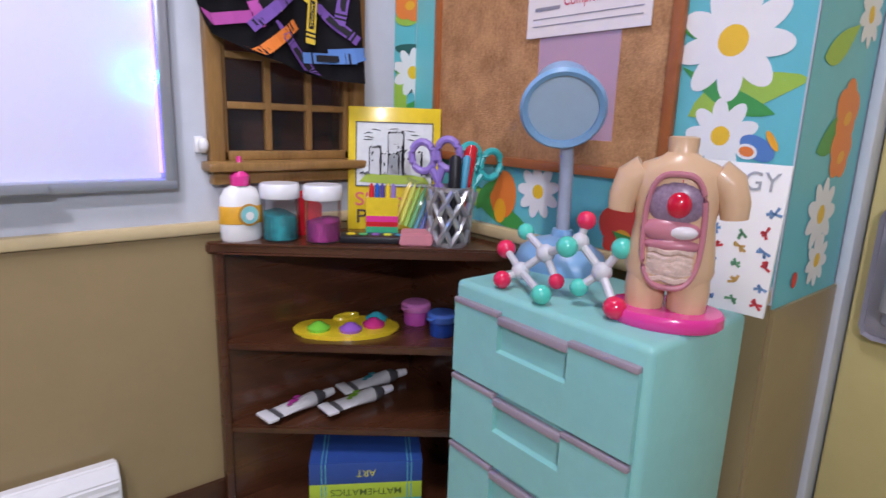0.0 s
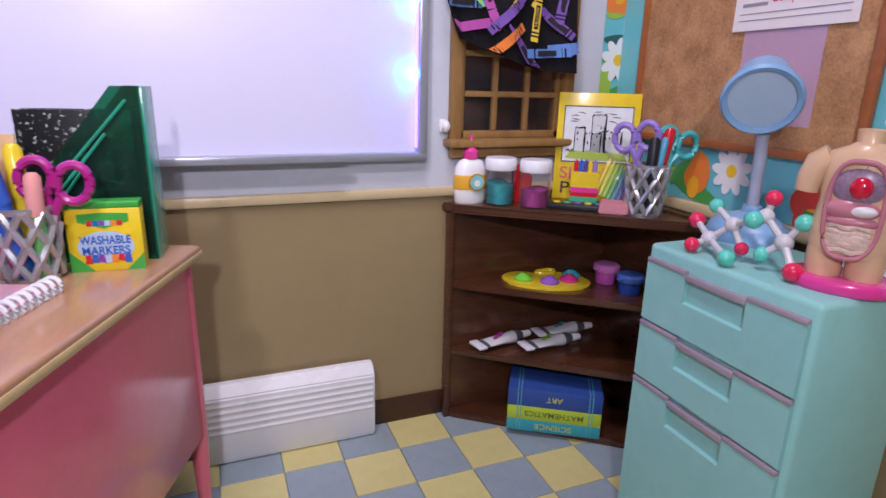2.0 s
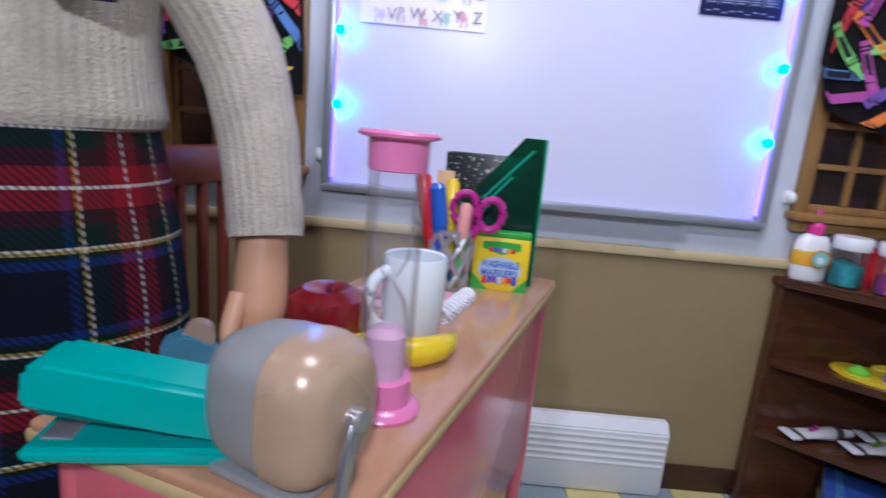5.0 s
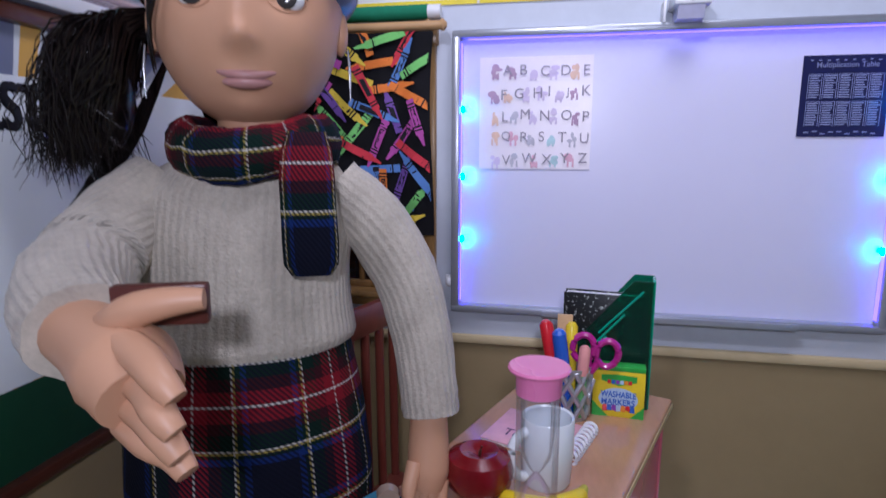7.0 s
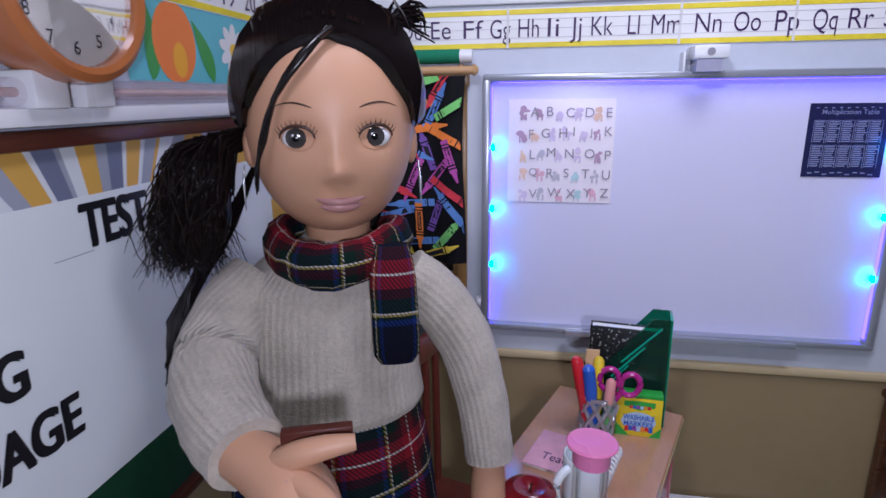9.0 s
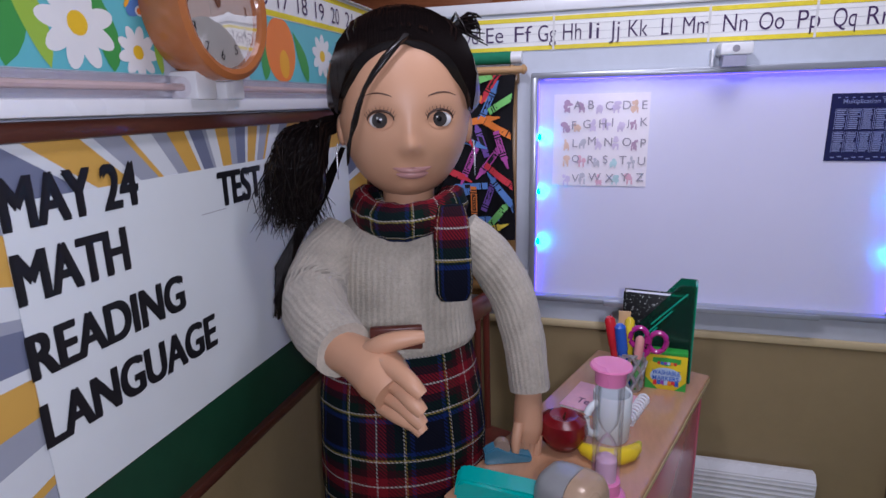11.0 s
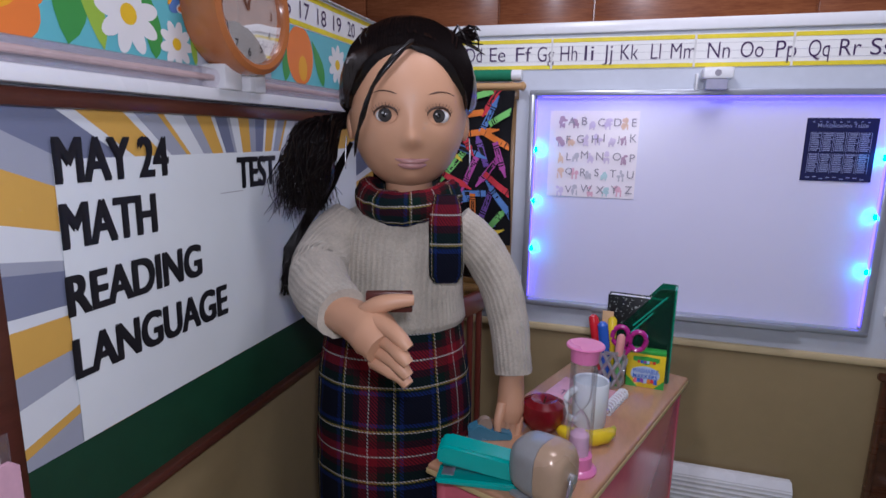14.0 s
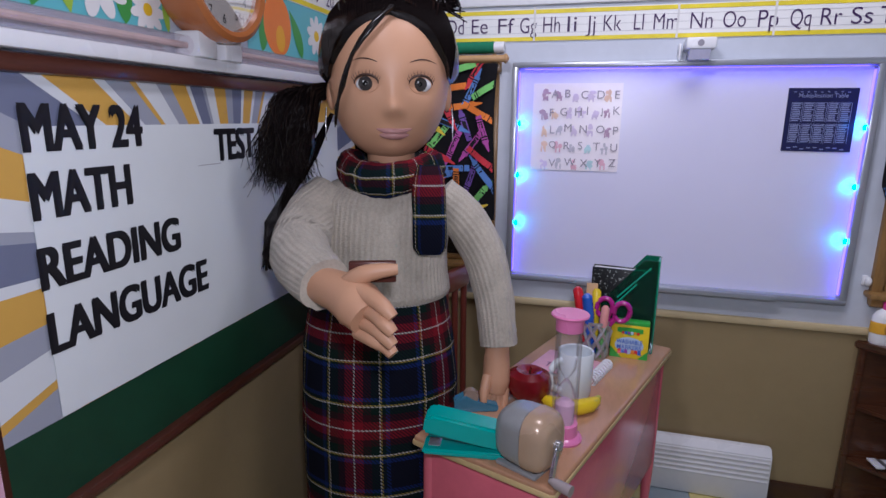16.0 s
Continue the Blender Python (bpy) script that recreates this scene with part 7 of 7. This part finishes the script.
# right palm and fingers, held out
sleeve([(-0.60, -0.98, 4.82), (-0.42, -1.16, 4.80), (-0.27, -1.32, 4.75), (-0.18, -1.44, 4.68)], [0.15, 0.17, 0.20, 0.16], 18, sk, 0.0)
for i, (dz, ln) in enumerate(((0.12, 0.30), (0.01, 0.33), (-0.10, 0.30), (-0.20, 0.23))):
    z = 4.75 + dz
    sleeve([(-0.26, -1.36, z), (-0.14, -1.50, z - 0.02), (-0.06, -1.30 - ln, z - 0.06), (0.00, -1.34 - ln, z - 0.12)], [0.075, 0.068, 0.060, 0.045], 12, sk, 0.0, steps=3)
sleeve([(-0.36, -1.23, 4.88), (-0.24, -1.31, 4.98), (-0.10, -1.33, 5.02), (0.04, -1.33, 5.03)], [0.085, 0.075, 0.062, 0.042], 12, sk, 0.0, steps=3)
# left palm and fingers, hanging
sleeve([(1.13, 0.16, 3.81), (1.12, 0.12, 3.57), (1.11, 0.08, 3.38), (1.09, 0.05, 3.26)], [0.125, 0.145, 0.15, 0.12], 18, sk, 0.0)
for i in range(4):
    x = 1.02 + i * 0.062
    sleeve([(x, 0.04, 3.32), (x - 0.02, 0.0, 3.17), (x - 0.05, -0.03, 3.02 + 0.03 * abs(i - 1))], [0.05, 0.047, 0.032], 10, sk, 0.0, steps=3)
sleeve([(1.01, 0.02, 3.48), (0.96, -0.06, 3.32), (0.95, -0.10, 3.21)], [0.06, 0.052, 0.035], 10, sk, 0.0, steps=3)

# head
HC = Vector((-0.01, 0.44, 6.58))
tube(bm, [(0, 0.48, 5.55), (0, 0.46, 5.95)], [0.24, 0.25], 20, sk)


def face_y(px, pz):
    """Depth of the modelled face at px across and pz up from the head's centre."""
    nz = 0.84 if pz < 0 else 0.80
    z = max(-1, min(1, pz / nz))
    wx = 0.605 * (1 + 0.04 * max(0, -z) ** 2 - 0.03 * max(0, z))
    yy = math.sqrt(max(0.0, 1 - (px / wx) ** 2 - z * z))
    return -0.60 * yy + face_relief(px, pz)


def face_relief(px, pz):
    """Nose, lips, chin, cheeks and eye hollows as small swellings."""
    x = px - 0.03
    d = -0.092 * math.exp(-(x / 0.066) ** 2 - ((pz + 0.335) / 0.072) ** 2)
    d -= 0.030 * math.exp(-(x / 0.060) ** 2 - ((pz + 0.22) / 0.12) ** 2)
    d -= 0.024 * math.exp(-((abs(x) - 0.066) / 0.034) ** 2 - ((pz + 0.365) / 0.04) ** 2)
    d -= 0.050 * math.exp(-(x / 0.15) ** 2 - ((pz + 0.74) / 0.10) ** 2)
    d -= 0.035 * math.exp(-(x / 0.15) ** 2 - ((pz + 0.565) / 0.06) ** 2)
    d -= 0.030 * math.exp(-((abs(x) - 0.34) / 0.15) ** 2 - ((pz + 0.38) / 0.17) ** 2)
    d += 0.045 * math.exp(-((abs(x) - 0.25) / 0.12) ** 2 - ((pz + 0.10) / 0.085) ** 2)
    d += 0.012 * math.exp(-(x / 0.10) ** 2 - ((pz + 0.64) / 0.03) ** 2)
    return d


for w in ball(bm, (0, 0, 0), 1.0, sk, 96, 72):
    x, yy, z = w.co
    pz = z * (0.84 if z < 0 else 0.80)
    px = x * 0.605 * (1 + 0.04 * max(0, -z) ** 2 - 0.03 * max(0, z))
    w.co = HC + Vector((px, yy * 0.66 if yy > 0 else yy * 0.60 + face_relief(px, pz) * min(1, -3 * yy), pz))


def on_face(x, z, lift=0.0):
    return Vector((x, HC.y + face_y(x - HC.x, z - HC.z) - lift, z))


for s in (1, -1):
    ex, ez = 0.03 + s * 0.252, 6.465
    back = on_face(ex, ez).y
    ball(bm, (ex, back + 0.02, ez), (0.098, 0.052, 0.070), ew, 24, 14)
    ball(bm, (ex - 0.008, back - 0.026, ez + 0.004), (0.066, 0.016, 0.065), ir, 22, 12)
    ball(bm, (ex - 0.009, back - 0.035, ez + 0.004), (0.032, 0.0085, 0.032), pu, 16, 10)
    # catchlight on the iris, modelled as a small white dot
    ball(bm, (ex - 0.026, back - 0.040, ez + 0.022), (0.009, 0.004, 0.009), ew, 8, 6)
    tube(bm, [on_face(ex + 0.112 * math.cos(t), ez + 0.002 + 0.080 * math.sin(t), 0.022) for t in (math.pi * k / 14 for k in range(15))], [0.005 + 0.008 * math.sin(math.pi * k / 14) for k in range(15)], 6, ls)
    tube(bm, [on_face(ex + 0.105 * math.cos(t), ez - 0.075 * math.sin(t), 0.004) for t in (math.pi * k / 10 for k in range(11))], 0.005, 5, sk)
    for k in range(11):
        t = math.pi * (0.08 + 0.84 * k / 10)
        p = on_face(ex + 0.112 * math.cos(t), ez + 0.002 + 0.080 * math.sin(t), 0.025)
        tube(bm, [p, p + Vector((0.014 * math.cos(t), -0.014, 0.020)), p + Vector((0.026 * math.cos(t), -0.018, 0.040))], [0.004, 0.003, 0.001], 4, ls)
    tube(bm, [on_face(0.03 + s * d, 6.645 + 0.045 * math.sin(math.pi * min(1, (d - 0.12) / 0.32)), 0.001) for d in (0.15, 0.19, 0.23, 0.27, 0.31, 0.35, 0.40)], [0.003, 0.006, 0.007, 0.007, 0.006, 0.004, 0.002], 6, ls)
    ball(bm, (HC.x + s * 0.585, 0.46, 6.38), (0.05, 0.10, 0.15), sk, 12, 8)
    tube(bm, [(HC.x + s * 0.63, 0.38, 6.26), (HC.x + s * 0.64, 0.36, 6.12), (HC.x + s * 0.64, 0.36, 5.93)], [0.006, 0.010, 0.004], 6, sv)
# lips lie on the face as two painted swellings
for z0, h, wd in ((6.048, 0.036, 0.178), (5.990, 0.050, 0.145)):
    n = 16
    tube(bm, [on_face(0.03 + wd * d, z0 - 0.010 * (1 - d * d) * (1 if z0 > 6 else -1) + 0.018 * d * d, -0.010) for d in (2 * k / n - 1 for k in range(n + 1))], [0.004 + h * 0.75 * (1 - (2 * k / n - 1) ** 2) ** 0.7 for k in range(n + 1)], 10, lip_)

# hair: a cap drawn back from the forehead
cap = ball(bm, (0, 0, 0), 1.0, hr, 96, 64)
for w in cap:
    x, yy, z = w.co
    a = math.atan2(yy, x)
    k = 1 + 0.010 * noise_at(Vector((x * 26, z * 3, 0.3)))
    w.co = Vector((HC.x, 0.52, 6.70)) + Vector((x * 0.71 * k, yy * 0.70 * k, z * 0.745 * k))
# the hairline: points over the face slide out to its oval edge
for w in cap:
    c = w.co
    if c.y < 0.50:
        e = (abs((c.x - HC.x) / 0.595) ** 2.4 + abs((c.z - 6.32) / 0.79) ** 2.4) ** (1 / 2.4)
        if e < 1:
            e = max(e, 0.02)
            nx, nz = HC.x + (c.x - HC.x) / e, 6.32 + (c.z - 6.32) / e
            k = max(0.0, 1 - ((nx - HC.x) / 0.71) ** 2 - ((nz - 6.70) / 0.745) ** 2)
            w.co = Vector((nx, 0.52 - 0.70 * math.sqrt(k) + (0.12 if nz < 6.3 else 0.0), nz))
# below the temples the hair lies behind the ears
for w in cap:
    c = w.co
    f = max(0.0, min(1.0, (6.60 - c.z) / 0.30))
    f = f * f * (3 - 2 * f)
    c.x = HC.x + (c.x - HC.x) * (1 - 0.28 * f)
    c.y += (max(c.y, 0.66) - c.y) * f
rnd = random.Random(21)


def lock(pts, r, n=5):
    P = [Vector(p) for p in pts]
    Q = []
    for i in range(len(P) - 1):
        p0, p1, p2, p3 = P[max(i - 1, 0)], P[i], P[i + 1], P[min(i + 2, len(P) - 1)]
        for t in (0.0, 0.5):
            Q.append(0.5 * ((2 * p1) + (-p0 + p2) * t + (2 * p0 - 5 * p1 + 4 * p2 - p3) * t * t + (-p0 + 3 * p1 - 3 * p2 + p3) * t ** 3))
    Q.append(P[-1])
    tube(bm, Q, [r * (1 - 0.75 * (i / (len(Q) - 1)) ** 2) for i in range(len(Q))], n, hr, (0.1, 1, 0.05))


# bound tail at one side, a fluffy bunch of locks
ball(bm, (-0.98, 0.55, 5.98), (0.20, 0.20, 0.40), hr, 20, 14)
for _ in range(1300):
    a, b = rnd.uniform(-1, 1), rnd.uniform(-1, 1)
    end = Vector((-1.10 + rnd.gauss(0, 0.13), 0.50 + 0.20 * a, 5.58 + rnd.gauss(0, 0.09)))
    midp = Vector((-1.00 + 0.22 * b, 0.52 + 0.26 * a, 6.10 + rnd.uniform(-0.12, 0.22)))
    st_ = Vector((-0.62 + 0.06 * b, 0.62 + 0.08 * a, 6.42 + 0.08 * b))
    q1 = st_.lerp(midp, 0.55) + Vector((-0.06 + rnd.gauss(0, 0.02), rnd.gauss(0, 0.02), 0.10))
    q3 = midp.lerp(end, 0.5) + Vector((rnd.gauss(-0.05, 0.05), rnd.gauss(0, 0.04), 0))
    lock([st_, q1, midp, q3, end], rnd.uniform(0.004, 0.009), 4)
for _ in range(140):
    a = rnd.uniform(-1, 1)
    lock([(-0.62, 0.72, 6.2), (-0.86 + 0.05 * a, 0.74, 5.75), (-1.08 + 0.05 * a, 0.62 + 0.05 * a, 5.40), (-1.24 + rnd.gauss(0, 0.03), 0.46, 5.08), (-1.30 + rnd.gauss(0, 0.03), 0.34, 4.68 + rnd.uniform(-0.1, 0.1))], rnd.uniform(0.012, 0.022), 4)
# loose strands over the crown and a thin plait over the brow
BUN = Vector((-0.50, 1.02, 6.62))
CAPC, CAPR = Vector((HC.x, 0.52, 6.70)), Vector((0.71, 0.70, 0.745))


def on_cap(p, lift):
    d = p - CAPC
    q = Vector((d.x / CAPR.x, d.y / CAPR.y, d.z / CAPR.z)).normalized() * lift
    return CAPC + Vector((q.x * CAPR.x, q.y * CAPR.y, q.z * CAPR.z))


for k in range(800):
    t = radians(20 + 140 * (k + rnd.uniform(-0.6, 0.6)) / 799)
    c_, s_ = math.cos(t), math.sin(t)
    r = 1 / (abs(c_ / 0.595) ** 2.4 + abs(s_ / 0.79) ** 2.4) ** (1 / 2.4) * rnd.uniform(0.985, 1.02)
    hx, hz = r * c_, 6.32 + r * s_
    k2 = max(0.02, 1 - (hx / 0.71) ** 2 - ((hz - 6.70) / 0.745) ** 2)
    root = Vector((HC.x + hx, 0.52 - 0.70 * math.sqrt(k2), hz))
    side_ = Vector((0.55 * c_, 0.45, 7.38 if s_ > 0.3 else 6.75))
    pts = []
    for j in range(7):
        u_ = j / 6
        p = root.lerp(side_, u_ * 2) if u_ < 0.5 else side_.lerp(BUN, u_ * 2 - 1)
        pts.append(on_cap(p, 1.004 + 0.016 * math.sin(math.pi * min(1, u_ * 1.4 + 0.1)) * rnd.uniform(0.4, 1.3)))
    lock(pts, rnd.uniform(0.003, 0.008), 3)
for k in range(30):
    a = rnd.uniform(-0.62, 0.62)
    z0 = 7.11 + 0.05 * math.cos(a * 4)
    lock([(a * 0.75, -0.02 + 0.35 * a * a, z0 - 0.35 * a * a + 0.06), (a * 0.85, 0.20, 7.33 - 0.42 * a * a), (a * 0.7 - 0.03, 0.55, 7.47 - 0.4 * a * a), (a * 0.55 - 0.1, 0.95, 7.2 - 0.3 * a * a)], 0.014, 4)
pl_ = [Vector((0.02, -0.10, 7.14)), Vector((-0.16, -0.16, 6.96)), Vector((-0.34, -0.13, 6.72)), Vector((-0.44, -0.08, 6.45)), Vector((-0.51, 0.06, 6.25)), Vector((-0.54, 0.22, 6.08))]
for ph in (0, math.pi):
    lock([p + Vector((0.012 * math.cos(i * 2.1 + ph), 0, 0.012 * math.sin(i * 2.1 + ph))) for i, p in enumerate(pl_)], 0.022, 6)
# hair clip tuft at the other side
for _ in range(26):
    lock([(0.42, 0.55, 7.22), (0.56 + rnd.gauss(0, 0.05), 0.50, 7.30 + rnd.gauss(0, 0.04)), (0.66 + rnd.gauss(0, 0.05), 0.45 + rnd.gauss(0, 0.05), 7.25 + rnd.gauss(0, 0.06))], 0.02, 4)

# scarf: a thick wrap and one hanging end
rows, vs = [], []
nseg, ncs = 56, 14
for i in range(nseg):
    a = 2 * math.pi * i / nseg
    row = []
    for k in range(ncs):
        b = 2 * math.pi * k / ncs
        rr = 0.40 + 0.105 * math.cos(b) + 0.02 * noise_at(Vector((4 * math.cos(a), 4 * math.sin(a), k * 0.7)))
        zz = 5.62 + 0.17 * math.sin(b) + 0.05 * math.cos(a * 2 + 0.6) + 0.025 * noise_at(Vector((5 * math.cos(a), 5 * math.sin(a), 3 + k * 0.6)))
        row.append(bm.verts.new((rr * 1.12 * math.cos(a), 0.44 + rr * 1.10 * math.sin(a), zz)))
    rows.append(row)
rows.append(rows[0])
n = ncs
for k in range(nseg):
    a, b = rows[k], rows[k + 1]
    for i in range(n):
        f = bm.faces.new((a[i], a[(i + 1) % n], b[(i + 1) % n], b[i]))
        f.material_index = pd
        for lp_, (ii, kk) in zip(f.loops, ((i, k), (i + 1, k), (i + 1, k + 1), (i, k + 1))):
            lp_[uvl].uv = (kk / nseg * 4.0 + 0.2, ii / n * 1.2 + 0.2)
rows, vs = [], []
for z, x, yy, w, d in ((5.72, 0.36, -0.02, 0.12, 0.06), (5.60, 0.36, -0.08, 0.15, 0.075), (5.45, 0.36, -0.10, 0.165, 0.06), (5.25, 0.365, -0.12, 0.165, 0.045), (5.05, 0.37, -0.12, 0.17, 0.04), (4.92, 0.37, -0.115, 0.165, 0.04), (4.85, 0.37, -0.11, 0.12, 0.03)):
    rows.append([bm.verts.new((x + w * math.cos(t), yy + d * math.sin(t), z)) for t in (2 * math.pi * k / 20 for k in range(20))])
    vs.append(z * 0.95 + 0.2425)
strip_uv(rows, pd, vs, 1.3)
bm.faces.new(rows[0]).material_index = pd
bm.faces.new(rows[-1][::-1]).material_index = pd
DOLLM = Matrix.Translation((-4.28, 1.68, 4.968)) @ Matrix.Rotation(radians(20.3), 4, "Z") @ Matrix.Scale(1.068, 4) @ Matrix.Translation((0, 0, -5.0))
turned(bm, DOLLM)
doll = tagged(part("doll", bm, DMATS, sharp=60), "dark-haired fashion doll in beige sweater, tartan scarf and skirt", "doll")

# small brown book held by the doll
bo = thing("small_book", (-4.2, 0.3, 4.4), "small reddish-brown book held by the doll", "book")
part("cover", turned(box(N(), -0.34, 0.03, -1.25, -1.18, 4.90, 5.07, 0.012), DOLLM), mat("red_brown_leather", (0.09, 0.022, 0.014), 0.35, var=0.2), bo)
